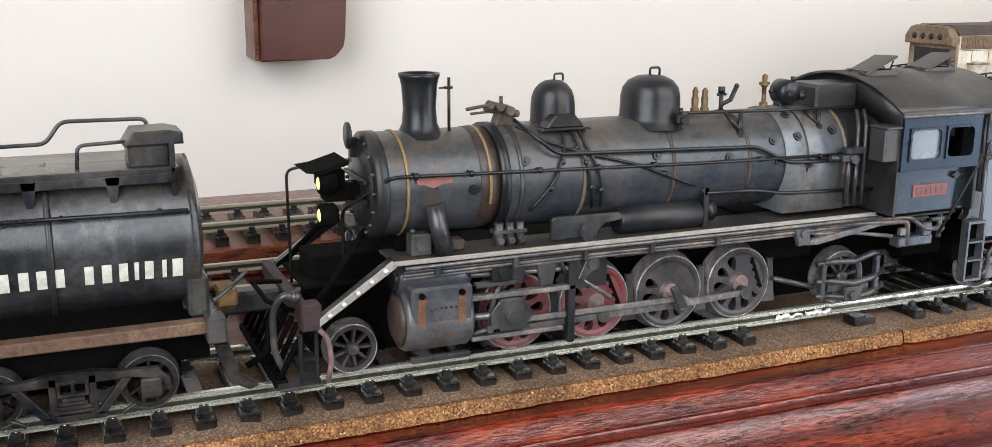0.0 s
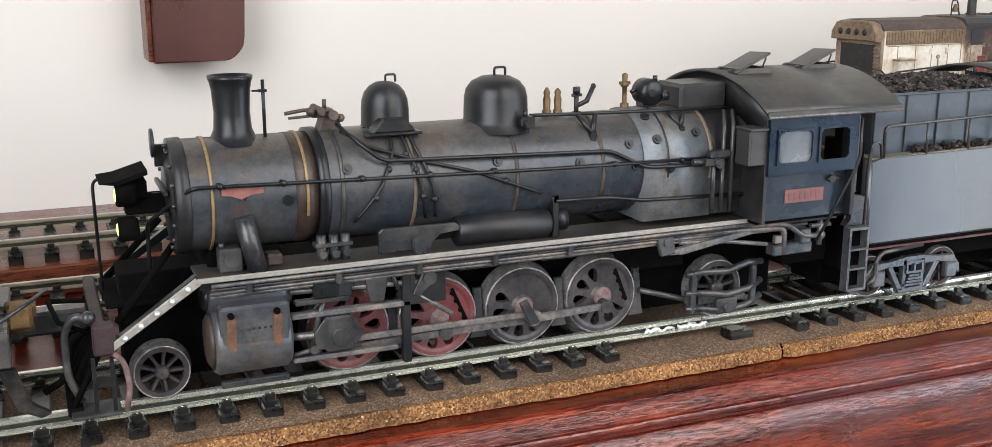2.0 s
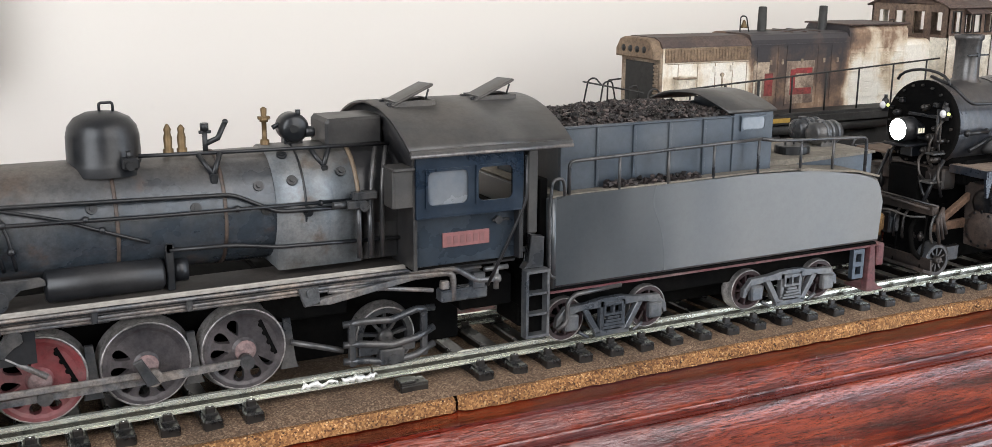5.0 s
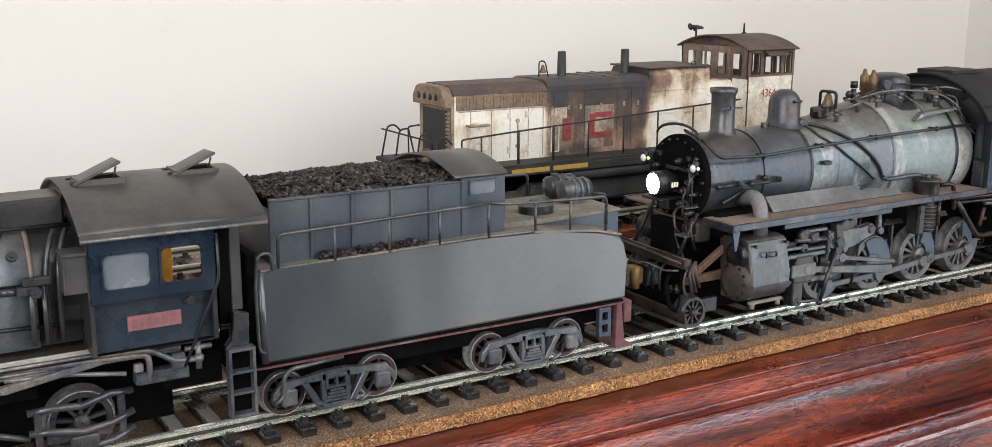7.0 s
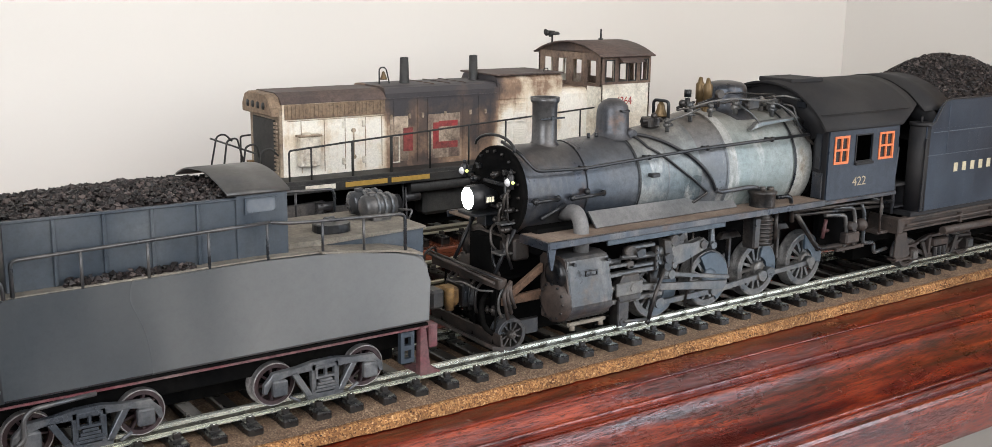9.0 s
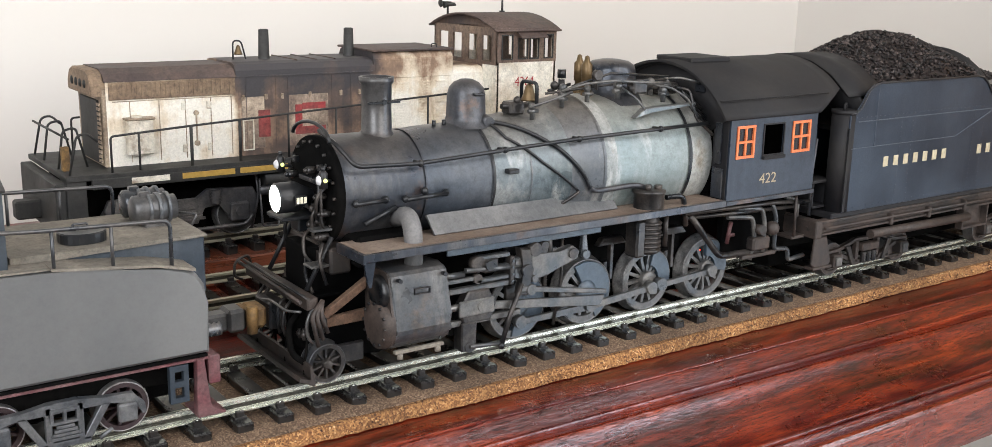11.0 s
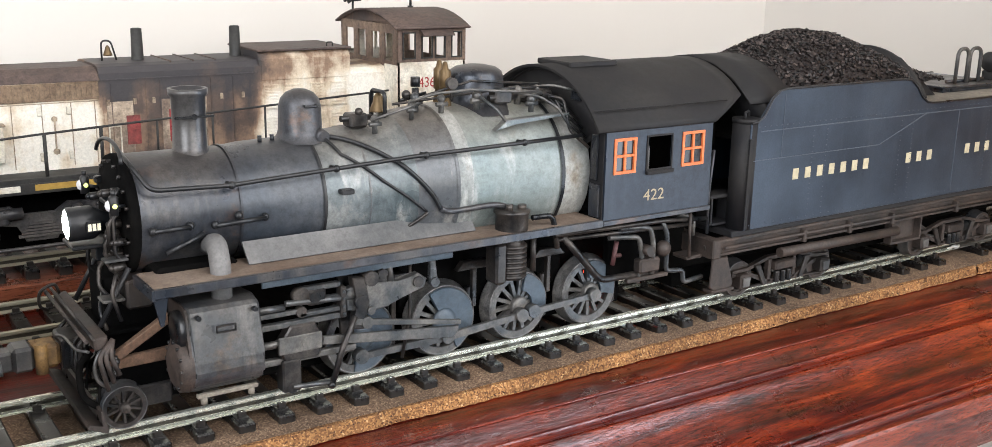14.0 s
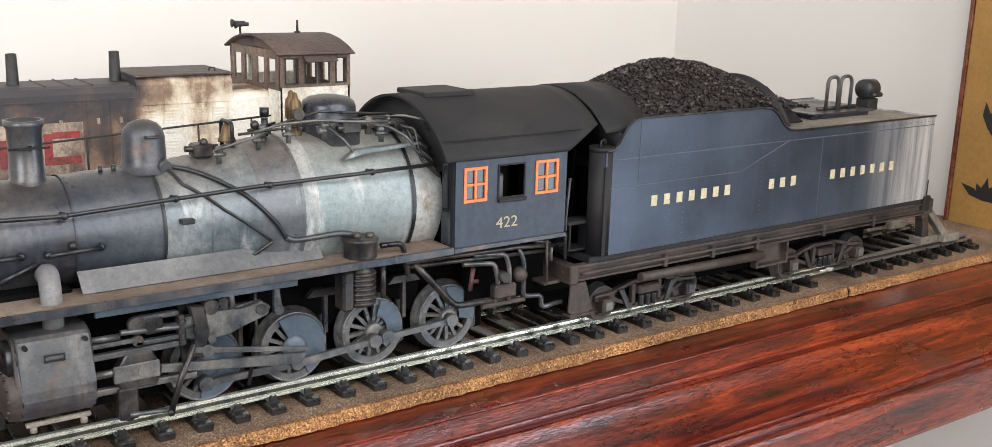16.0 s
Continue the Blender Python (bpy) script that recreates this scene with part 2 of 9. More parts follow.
M["sw_white"] = weathered("dirty_white_paint", (0.70, 0.66, 0.57), (0.40, 0.31, 0.21), 0.55, 0.0, 0.42, 40.0, 0.30, 0.1, third=(0.26, 0.19, 0.13), grain=0.6)
M["sw_soot"] = weathered("sooty_brown_paint", (0.042, 0.032, 0.033), (0.16, 0.10, 0.068), 0.6, 0.0, 0.6, 22.0, 0.35, grain=0.6)
M["sw_dark"] = weathered("sooty_window_band", (0.110, 0.072, 0.055), (0.25, 0.175, 0.125), 0.6, 0.0, 0.5, 30.0, 0.3)


def exhaust_paint():
    """White hood paint, smoked brown by the exhaust: thickest round the stacks and along the top."""
    m, n, l, p = node_mat("smoked_white_paint")
    co = n.new("ShaderNodeTexCoord").outputs["Object"]
    sep = n.new("ShaderNodeSeparateXYZ")
    l.new(co, sep.inputs[0])

    def mr(v, a, b, c, d):
        k = n.new("ShaderNodeMapRange")
        k.interpolation_type = "SMOOTHSTEP"
        for key, val in (("From Min", a), ("From Max", b), ("To Min", c), ("To Max", d)):
            k.inputs[key].default_value = val
        l.new(v, k.inputs["Value"])
        return k.outputs["Result"]

    def add(a, b, op="ADD"):
        k = n.new("ShaderNodeMath")
        k.operation = op
        l.new(a, k.inputs[0])
        if hasattr(b, "is_output"):
            l.new(b, k.inputs[1])
        else:
            k.inputs[1].default_value = b
        return k.outputs[0]

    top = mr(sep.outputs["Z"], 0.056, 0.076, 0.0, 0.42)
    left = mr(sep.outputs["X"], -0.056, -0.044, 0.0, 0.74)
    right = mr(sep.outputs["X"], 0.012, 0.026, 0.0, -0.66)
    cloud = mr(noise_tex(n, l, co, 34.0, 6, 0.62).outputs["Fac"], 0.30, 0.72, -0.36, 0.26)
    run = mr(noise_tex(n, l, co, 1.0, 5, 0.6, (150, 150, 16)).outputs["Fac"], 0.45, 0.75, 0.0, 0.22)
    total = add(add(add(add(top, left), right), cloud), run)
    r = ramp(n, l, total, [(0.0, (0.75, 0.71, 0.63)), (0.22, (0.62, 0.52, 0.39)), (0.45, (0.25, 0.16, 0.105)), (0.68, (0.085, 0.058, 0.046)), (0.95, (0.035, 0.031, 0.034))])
    f = noise_tex(n, l, co, 1300.0, 3, 0.6)
    l.new(mix(n, l, 1.0, r.outputs["Color"], ramp(n, l, f.outputs["Fac"], [(0.25, 0.8), (0.8, 1.12)]).outputs["Color"], "MULTIPLY"), p.inputs["Base Color"])
    p.inputs["Roughness"].default_value = 0.55
    return m


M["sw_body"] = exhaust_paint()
M["sw_tan"] = weathered("smoke_stained_paint", (0.40, 0.32, 0.23), (0.15, 0.10, 0.068), 0.6, 0.0, 0.55, 40.0, 0.45)
M["sw_shutter"] = weathered("smoked_shutter_paint", (0.245, 0.170, 0.108), (0.130, 0.084, 0.055), 0.6, 0.0, 0.5, 30.0, 0.4)
M["sw_faded"] = weathered("faded_smoked_panel", (0.115, 0.078, 0.060), (0.50, 0.40, 0.30), 0.6, 0.0, 0.45, 38.0, 0.5)
M["sw_red"] = weathered("grimy_red_paint", (0.34, 0.025, 0.03), (0.12, 0.055, 0.045), 0.6, 0.0, 0.6, 45.0, 0.4)
M["sw_black"] = weathered("underframe_black", (0.011, 0.011, 0.011), (0.036, 0.034, 0.031), 0.6, 0.0, 0.5, 60.0)
M["sw_yellow"] = plain("dirty_yellow", (0.40, 0.25, 0.05), 0.6)
M["sw_roof"] = weathered("soot_roof", (0.050, 0.034, 0.031), (0.110, 0.074, 0.060), 0.6, 0.0, 0.5, 40.0, 0.1)
# Opaque near-black panes: the unlit inside is put into their colour.
M["pane_dark"] = plain("dark_opening_pane", (0.018, 0.020, 0.024), 0.08)
M["lens"] = plain("lit_headlight", (1.0, 0.97, 0.88), 0.2, 0.0, 14.0)
M["lens_dim"] = plain("lit_marker_lens", (0.75, 0.85, 0.28), 0.2, 0.0, 0.9)
M["glow_plate"] = plain("lit_number_bars", (0.9, 0.85, 0.65), 0.4, 0.0, 0.12)
M["coupler"] = weathered("rusty_yellow_coupler", (0.22, 0.125, 0.040), (0.09, 0.055, 0.030), 0.65, 0.2, 0.5, 150.0)
M["solder"] = plain("bright_solder", (0.86, 0.86, 0.84), 0.28, 0.55)
M["tie"] = weathered("black_plastic_tie", (0.0045, 0.0045, 0.005), (0.020, 0.015, 0.012), 0.28, 0.0, 0.35, 120.0, 0.1, grain=0.5)
M["spike"] = plain("shiny_spike", (0.55, 0.55, 0.52), 0.15, 1.0)
M["blackleaf"] = plain("black_lacquer", (0.012, 0.011, 0.010), 0.45)


# Dusty panes, with some blue of reflected daylight put into the base colour.
M["glass_dusty"] = weathered("dusty_glass", (0.090, 0.112, 0.140), (0.175, 0.185, 0.200), 0.14, 0.15, 0.6, 60.0, 0.1, 0.02, spec=1.0, grain=0.2)


def coal_mat():
    m, n, l, p = node_mat("coal")
    geo = n.new("ShaderNodeNewGeometry")
    r = ramp(n, l, geo.outputs["Random Per Island"], [(0.0, (0.004, 0.004, 0.004)), (0.75, (0.020, 0.0145, 0.0140)), (1.0, (0.085, 0.066, 0.060))])
    l.new(r.outputs["Color"], p.inputs["Base Color"])
    p.inputs["Roughness"].default_value = 0.5
    p.inputs["Specular IOR Level"].default_value = 0.3
    return m


M["coal"] = coal_mat()


def rail_mat(name, head, rough):
    m, n, l, p = node_mat(name)
    co = n.new("ShaderNodeTexCoord").outputs["Object"]
    a = noise_tex(n, l, co, 1.0, 5, 0.6, (25, 300, 300))
    r = ramp(n, l, a.outputs["Fac"], [(0.3, tuple(c * 0.86 for c in head)), (0.7, head)])
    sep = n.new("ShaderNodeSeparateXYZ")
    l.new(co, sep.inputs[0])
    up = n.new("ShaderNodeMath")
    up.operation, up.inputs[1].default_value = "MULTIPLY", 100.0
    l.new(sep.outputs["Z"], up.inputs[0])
    # Shade under the rail head, painted onto the web as a near-black band.
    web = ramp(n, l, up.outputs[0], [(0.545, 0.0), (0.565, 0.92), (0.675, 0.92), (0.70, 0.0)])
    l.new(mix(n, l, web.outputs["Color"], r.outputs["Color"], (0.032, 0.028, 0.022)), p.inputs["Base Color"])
    p.inputs["Metallic"].default_value = 0.75
    f = noise_tex(n, l, co, 1.0, 4, 0.6, (90, 900, 900))
    rr = ramp(n, l, f.outputs["Fac"], [(0.3, rough - 0.06), (0.7, rough + 0.08)])
    l.new(rr.outputs["Color"], p.inputs["Roughness"])
    return m


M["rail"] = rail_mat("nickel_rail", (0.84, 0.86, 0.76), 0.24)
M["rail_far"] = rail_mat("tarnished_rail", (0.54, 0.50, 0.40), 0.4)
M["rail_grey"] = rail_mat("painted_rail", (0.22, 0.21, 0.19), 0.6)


def wood_mat(name, dark, mid, light, coat, along, worn=None):
    m, n, l, p = node_mat(name)
    co = n.new("ShaderNodeTexCoord").outputs["Object"]
    g = noise_tex(n, l, co, 1.0, 8, 0.66, along)
    g.inputs["Distortion"].default_value = 0.8
    r = ramp(n, l, g.outputs["Fac"], [(0.32, dark), (0.48, mid), (0.66, light)])
    fibre = noise_tex(n, l, co, 1.0, 6, 0.7, tuple(a * s for a, s in zip(along, (14, 13, 13))))
    fibre.inputs["Distortion"].default_value = 0.6
    rf = ramp(n, l, fibre.outputs["Fac"], [(0.40, 0.10), (0.50, 1.0)])
    c = mix(n, l, 0.85, r.outputs["Color"], rf.outputs["Color"], "MULTIPLY")
    blot = noise_tex(n, l, co, 16.0, 6, 0.7)
    rb = ramp(n, l, blot.outputs["Fac"], [(0.38, 0.22), (0.66, 0.42)])
    # Patches of this colour paint the varnish's purplish window sheen into the wood.
    if worn:
        w = noise_tex(n, l, co, 1.0, 7, 0.68, (9, 26, 26))
        rw = ramp(n, l, w.outputs["Fac"], [(0.57, 0.0), (0.66, 0.8)])
        c = mix(n, l, rw.outputs["Color"], c, worn)
    l.new(c, p.inputs["Base Color"])
    l.new(rb.outputs["Color"], p.inputs["Roughness"])
    # open pores cut through the varnish
    l.new(ramp(n, l, fibre.outputs["Fac"], [(0.40, 0.05 * coat), (0.56, coat)]).outputs["Color"], p.inputs["Coat Weight"])
    p.inputs["Coat Roughness"].default_value = 0.22
    p.inputs["Coat Tint"].default_value = (1.0, 0.90, 0.92, 1)
    p.inputs["Coat IOR"].default_value = 1.66
    p.inputs["Specular IOR Level"].default_value = 0.25
    grain = noise_tex(n, l, co, 1.0, 4, 0.6, tuple(a * s for a, s in zip(along, (9, 5.5, 5.5))))
    b = n.new("ShaderNodeBump")
    b.inputs["Strength"].default_value, b.inputs["Distance"].default_value = 0.3, 0.0005
    l.new(grain.outputs["Fac"], b.inputs["Height"])
    l.new(b.outputs["Normal"], p.inputs["Normal"])
    b2 = n.new("ShaderNodeBump")
    b2.inputs["Strength"].default_value, b2.inputs["Distance"].default_value = 0.32, 0.0005
    l.new(grain.outputs["Fac"], b2.inputs["Height"])
    l.new(b2.outputs["Normal"], p.inputs["Coat Normal"])
    return m


# Last colour: purplish sheen patches put into the wood's colour.
M["mahogany"] = wood_mat("varnished_mahogany", (0.013, 0.0017, 0.0013), (0.098, 0.0088, 0.0036), (0.265, 0.038, 0.0092), 1.0, (16, 150, 150), (0.075, 0.024, 0.026))
M["board"] = wood_mat("red_brown_board", (0.07, 0.02, 0.012), (0.14, 0.042, 0.022), (0.22, 0.075, 0.04), 0.15, (7, 80, 80))
M["lacquer"] = weathered("lacquered_brown_wood", (0.050, 0.011, 0.009), (0.075, 0.020, 0.015), 0.30, 0.0, 0.4, 20.0, 0.2, 0.05, coat=0.15, grain=0.2)


def grainy(name, stops, scale, bump, dist):
    m, n, l, p = node_mat(name)
    co = n.new("ShaderNodeTexCoord").outputs["Object"]
    v = noise_tex(n, l, co, scale, kind="ShaderNodeTexVoronoi")
    big = noise_tex(n, l, co, 30.0, 5, 0.6)
    r = ramp(n, l, v.outputs["Color"], stops)
    rb = ramp(n, l, big.outputs["Fac"], [(0.34, 0.58), (0.66, 1.22)])
    l.new(mix(n, l, 1.0, r.outputs["Color"], rb.outputs["Color"], "MULTIPLY"), p.inputs["Base Color"])
    p.inputs["Roughness"].default_value = 0.9
    f = noise_tex(n, l, co, scale * 1.3, 5, 0.7)
    b = n.new("ShaderNodeBump")
    b.inputs["Strength"].default_value, b.inputs["Distance"].default_value = bump, dist
    l.new(f.outputs["Fac"], b.inputs["Height"])
    l.new(b.outputs["Normal"], p.inputs["Normal"])
    return m


M["cork"] = grainy("cork", [(0.0, (0.080, 0.030, 0.011)), (0.5, (0.285, 0.130, 0.046)), (0.82, (0.50, 0.255, 0.095)), (1.0, (0.74, 0.50, 0.26))], 1800.0, 1.0, 0.0008)
m, n, l, p = node_mat("cork_crumb")
geo = n.new("ShaderNodeNewGeometry")
r = ramp(n, l, geo.outputs["Random Per Island"], [(0.0, (0.025, 0.009, 0.005)), (0.5, (0.16, 0.062, 0.022)), (0.85, (0.38, 0.19, 0.068)), (1.0, (0.70, 0.48, 0.25))])
l.new(r.outputs["Color"], p.inputs["Base Color"])
p.inputs["Roughness"].default_value = 0.9
M["cork_bits"] = m
M["sand"] = grainy("brown_track_bed", [(0.0, (0.062, 0.034, 0.020)), (0.6, (0.175, 0.108, 0.066)), (1.0, (0.38, 0.27, 0.175))], 2200.0, 0.9, 0.0005)


def wall_mat(name, col):
    m, n, l, p = node_mat(name)
    co = n.new("ShaderNodeTexCoord").outputs["Object"]
    a = noise_tex(n, l, co, 5.0, 4, 0.5)
    r = ramp(n, l, a.outputs["Fac"], [(0.3, tuple(c * 0.965 for c in col)), (0.7, col)])
    spots = noise_tex(n, l, co, 38.0, 3, 0.5)
    rs = ramp(n, l, spots.outputs["Fac"], [(0.73, 1.0), (0.80, 0.95)])
    l.new(mix(n, l, 1.0, r.outputs["Color"], rs.outputs["Color"], "MULTIPLY"), p.inputs["Base Color"])
    p.inputs["Roughness"].default_value = 0.85
    f = noise_tex(n, l, co, 260.0, 3, 0.5)
    b = n.new("ShaderNodeBump")
    b.inputs["Strength"].default_value, b.inputs["Distance"].default_value = 0.12, 0.0006
    l.new(f.outputs["Fac"], b.inputs["Height"])
    l.new(b.outputs["Normal"], p.inputs["Normal"])
    return m


M["wall"] = wall_mat("cream_plaster", (0.655, 0.625, 0.582))
# Unseen walls and ceiling, darkened so little light bounces back on the trains.
M["room_wall"] = wall_mat("low_bounce_plaster", (0.14, 0.125, 0.11))
M["ceiling"] = wall_mat("dull_white_ceiling", (0.48, 0.47, 0.45))
M["floor"] = wood_mat("floor_boards", (0.10, 0.06, 0.035), (0.17, 0.10, 0.06), (0.24, 0.15, 0.09), 0.1, (6, 40, 40))
M["goldpanel"] = weathered("gold_leaf_panel", (0.36, 0.20, 0.055), (0.24, 0.12, 0.035), 0.5, 0.3, 0.5, 9.0, 0.1, grain=0.3)


def tender_side_mat():
    """Blue-black paint, chalky and streaked towards the tender's rear end."""
    m, n, l, p = node_mat("streaked_blue_paint")
    co = n.new("ShaderNodeTexCoord").outputs["Object"]
    sep = n.new("ShaderNodeSeparateXYZ")
    l.new(co, sep.inputs[0])
    a = noise_tex(n, l, co, 24.0, 5, 0.6)
    base = mix(n, l, ramp(n, l, a.outputs["Fac"], [(0.38, 0.0), (0.75, 1.0)]).outputs["Color"], (0.018, 0.028, 0.046), (0.054, 0.075, 0.107))
    st = noise_tex(n, l, co, 1.0, 6, 0.6, (120, 120, 12))
    rs = ramp(n, l, st.outputs["Fac"], [(0.50, 0.0), (0.74, 0.42)])
    base = mix(n, l, rs.outputs["Color"], base, (0.062, 0.078, 0.102))
    mr = n.new("ShaderNodeMapRange")
    mr.interpolation_type = "SMOOTHSTEP"
    mr.inputs["From Min"].default_value, mr.inputs["From Max"].default_value = 0.050, 0.106
    l.new(sep.outputs["X"], mr.inputs["Value"])
    s2 = noise_tex(n, l, co, 1.0, 6, 0.7, (150, 150, 9))
    r2 = ramp(n, l, s2.outputs["Fac"], [(0.36, 0.25), (0.62, 1.0)])
    mm = n.new("ShaderNodeMath")
    mm.operation = "MULTIPLY"
    l.new(mr.outputs["Result"], mm.inputs[0])
    l.new(r2.outputs["Color"], mm.inputs[1])
    col = mix(n, l, mm.outputs[0], base, (0.50, 0.51, 0.51))
    f = noise_tex(n, l, co, 1400.0, 3, 0.6)
    col = mix(n, l, 1.0, col, ramp(n, l, f.outputs["Fac"], [(0.25, 0.75), (0.8, 1.15)]).outputs["Color"], "MULTIPLY")
    l.new(col, p.inputs["Base Color"])
    p.inputs["Roughness"].default_value = 0.30
    p.inputs["Metallic"].default_value = 0.35
    b = n.new("ShaderNodeBump")
    b.inputs["Strength"].default_value, b.inputs["Distance"].default_value = 0.12, 0.0003
    l.new(f.outputs["Fac"], b.inputs["Height"])
    l.new(b.outputs["Normal"], p.inputs["Normal"])
    return m


M["tender_side"] = tender_side_mat()


# ---- building helpers, in millimetres: x along the track, y towards the wall, z up from the tie tops ----
MM = 0.001
YC = 28.0
RT = 4.5


class B:
    """A mesh under construction."""

    def __init__(self):
        self.bm = bmesh.new()

    def face(self, vs, smooth=False):
        try:
            f = self.bm.faces.new(vs)
            f.smooth = smooth
        except ValueError:
            pass

    def box(self, x0, x1, y0, y1, z0, z1, bev=0.25):
        v = [self.bm.verts.new((x, y, z)) for x in (x0, x1) for y in (y0, y1) for z in (z0, z1)]
        fs = []
        for q in ((0, 1, 3, 2), (4, 6, 7, 5), (0, 4, 5, 1), (2, 3, 7, 6), (0, 2, 6, 4), (1, 5, 7, 3)):
            fs.append(self.bm.faces.new([v[k] for k in q]))
        if bev:
            bev = min(bev, 0.35 * min(abs(x1 - x0), abs(y1 - y0), abs(z1 - z0)))
            es = list({e for f in fs for e in f.edges})
            bmesh.ops.bevel(self.bm, geom=es, offset=bev, segments=1, affect="EDGES")
        return self

    def rings(self, rings, closed=True, cap=True, smooth=True):
        loops = [[self.bm.verts.new(p) for p in r] for r in rings]
        n = len(loops[0])
        for a, b in zip(loops, loops[1:]):
            for k in range(n if closed else n - 1):
                self.face([a[k], a[(k + 1) % n], b[(k + 1) % n], b[k]], smooth)
        if cap:
            self.face(loops[0][::-1])
            self.face(loops[-1])
        return self

    def lathe(self, prof, o, axis="x", n=32, cap=True, smooth=True, arc=(0.0, 360.0)):
        """prof: (place along the axis, radius); o: the other coordinates' centre as a point."""
        full = abs(arc[1] - arc[0]) >= 359.9
        k = n if full else n + 1
        out = []
        for a, r in prof:
            ring = []
            for i in range(k):
                t = radians(arc[0] + (arc[1] - arc[0]) * i / n)
                c, s = r * math.cos(t), r * math.sin(t)
                if axis == "x":
                    ring.append((o[0] + a, o[1] + c, o[2] + s))
                elif axis == "y":
                    ring.append((o[0] + s, o[1] + a, o[2] + c))
                else:
                    ring.append((o[0] + c, o[1] + s, o[2] + a))
            out.append(ring)
        return self.rings(out, full, cap and full, smooth)

    def cyl(self, p0, p1, r0, r1=None, n=14, cap=True):
        p0, p1 = Vector(p0), Vector(p1)
        r1 = r0 if r1 is None else r1
        d = (p1 - p0).normalized()
        u = d.orthogonal().normalized()
        w = d.cross(u)
        ring = lambda p, r: [p + r * (math.cos(2 * math.pi * k / n) * u + math.sin(2 * math.pi * k / n) * w) for k in range(n)]
        return self.rings([ring(p0, r0), ring(p1, r1)], True, cap)

    def tube(self, pts, r, n=8):
        pts = [Vector(p) for p in pts]
        u = None
        out = []
        for k, p in enumerate(pts):
            a = (p - pts[k - 1]).normalized() if k else (pts[1] - p).normalized()
            b = (pts[k + 1] - p).normalized() if k < len(pts) - 1 else a
            d = (a + b).normalized() if (a + b).length > 1e-6 else a
            if u is None:
                u = d.orthogonal().normalized()
            u = (u - d * u.dot(d)).normalized()
            w = d.cross(u)
            wide = 1.0 / max(0.6, math.sqrt(max(0.05, (1 + a.dot(b)) / 2)))
            out.append([p + r * wide * (math.cos(2 * math.pi * i / n) * u + math.sin(2 * math.pi * i / n) * w) for i in range(n)])
        return self.rings(out, True, True)

    def prism(self, poly, axis, a0, a1, bev=0.0):
        def put(p, a):
            return {"x": (a, p[0], p[1]), "y": (p[0], a, p[1]), "z": (p[0], p[1], a)}[axis]

        lo = [self.bm.verts.new(put(p, a0)) for p in poly]
        hi = [self.bm.verts.new(put(p, a1)) for p in poly]
        n = len(poly)
        fs = [self.bm.faces.new(lo[::-1]), self.bm.faces.new(hi)]
        for k in range(n):
            fs.append(self.bm.faces.new([lo[k], lo[(k + 1) % n], hi[(k + 1) % n], hi[k]]))
        if bev:
            es = list({e for f in fs[:2] for e in f.edges})
            bmesh.ops.bevel(self.bm, geom=es, offset=bev, segments=1, affect="EDGES")
        return self

    def sphere(self, c, r, n=12, squash=1.0):
        prof = [(r * squash * math.sin(radians(a)), max(0.01, r * math.cos(radians(a)))) for a in range(-90, 91, 18)]
        return self.lathe(prof, c, "z", n)

    def mesh(self, name, mat, origin=(0, 0, 0)):
        bmesh.ops.recalc_face_normals(self.bm, faces=self.bm.faces)
        for v in self.bm.verts:
            v.co = (v.co - Vector(origin)) * MM
        me = bpy.data.meshes.new(name)
        self.bm.to_mesh(me)
        self.bm.free()
        me.materials.append(M[mat] if isinstance(mat, str) else mat)
        return me


def smooth_bend(pts, r=2.0, steps=4):
    """Rounds the corners of a run of points."""
    pts = [Vector(p) for p in pts]
    out = [pts[0]]
    for a, b, c in zip(pts, pts[1:], pts[2:]):
        ra = min(r, 0.45 * (a - b).length)
        rc = min(r, 0.45 * (c - b).length)
        p, q = b + (a - b).normalized() * ra, b + (c - b).normalized() * rc
        for k in range(steps + 1):
            t = k / steps
            out.append((1 - t) ** 2 * p + 2 * t * (1 - t) * b + t * t * q)
    out.append(pts[-1])
    return out


ORIGIN = {}


def thing(name, place, label, category, group="", kind=""):
    ob = new(name)
    ob.empty_display_size = 0.005
    ob.location = Vector(place) * MM
    ORIGIN[ob.name] = Vector(place)
    return tagged(ob, label, category, group, kind)


def base_of(ob):
    while ob.parent:
        ob = ob.parent
    return ORIGIN[ob.name]


VIEW_FIT = [1.0, Vector((0, 0, 0))]


def fit_to_view(size=1.0, shift=(0, 0, 0)):
    """Sets the size and shift that bring the next boiler parts nearer along the camera's sight lines."""
    VIEW_FIT[:] = [size, Vector(shift)]


def part(name, b, mat, parent, label=""):
    """One mesh under a thing or a part, from geometry in place."""
    if VIEW_FIT[0] != 1.0:
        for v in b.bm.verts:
            v.co = v.co * VIEW_FIT[0] + VIEW_FIT[1]
    ob = new(name, b.mesh(name, mat, base_of(parent)))
    ob.parent = parent
    return tagged(ob, label)


def piece(name, me, parent, at, label="", turn=None):
    """One mesh object on shared data, at a place in millimetres."""
    ob = new(name, me)
    ob.parent = parent
    up = Vector((0, 0, 0))
    o = parent
    while o.parent:
        up += o.location
        o = o.parent
    ob.location = (Vector(at) - base_of(parent)) * MM - up
    if turn:
        ob.rotation_euler = [radians(a) for a in turn]
    return tagged(ob, label)


def solid(name, b, mat, label, category, group="", kind="", origin=(0, 0, 0)):
    """A top-level thing of one mesh."""
    ob = new(name, b.mesh(name, mat, origin))
    ob.location = Vector(origin) * MM
    ORIGIN[ob.name] = Vector(origin)
    return tagged(ob, label, category, group, kind)


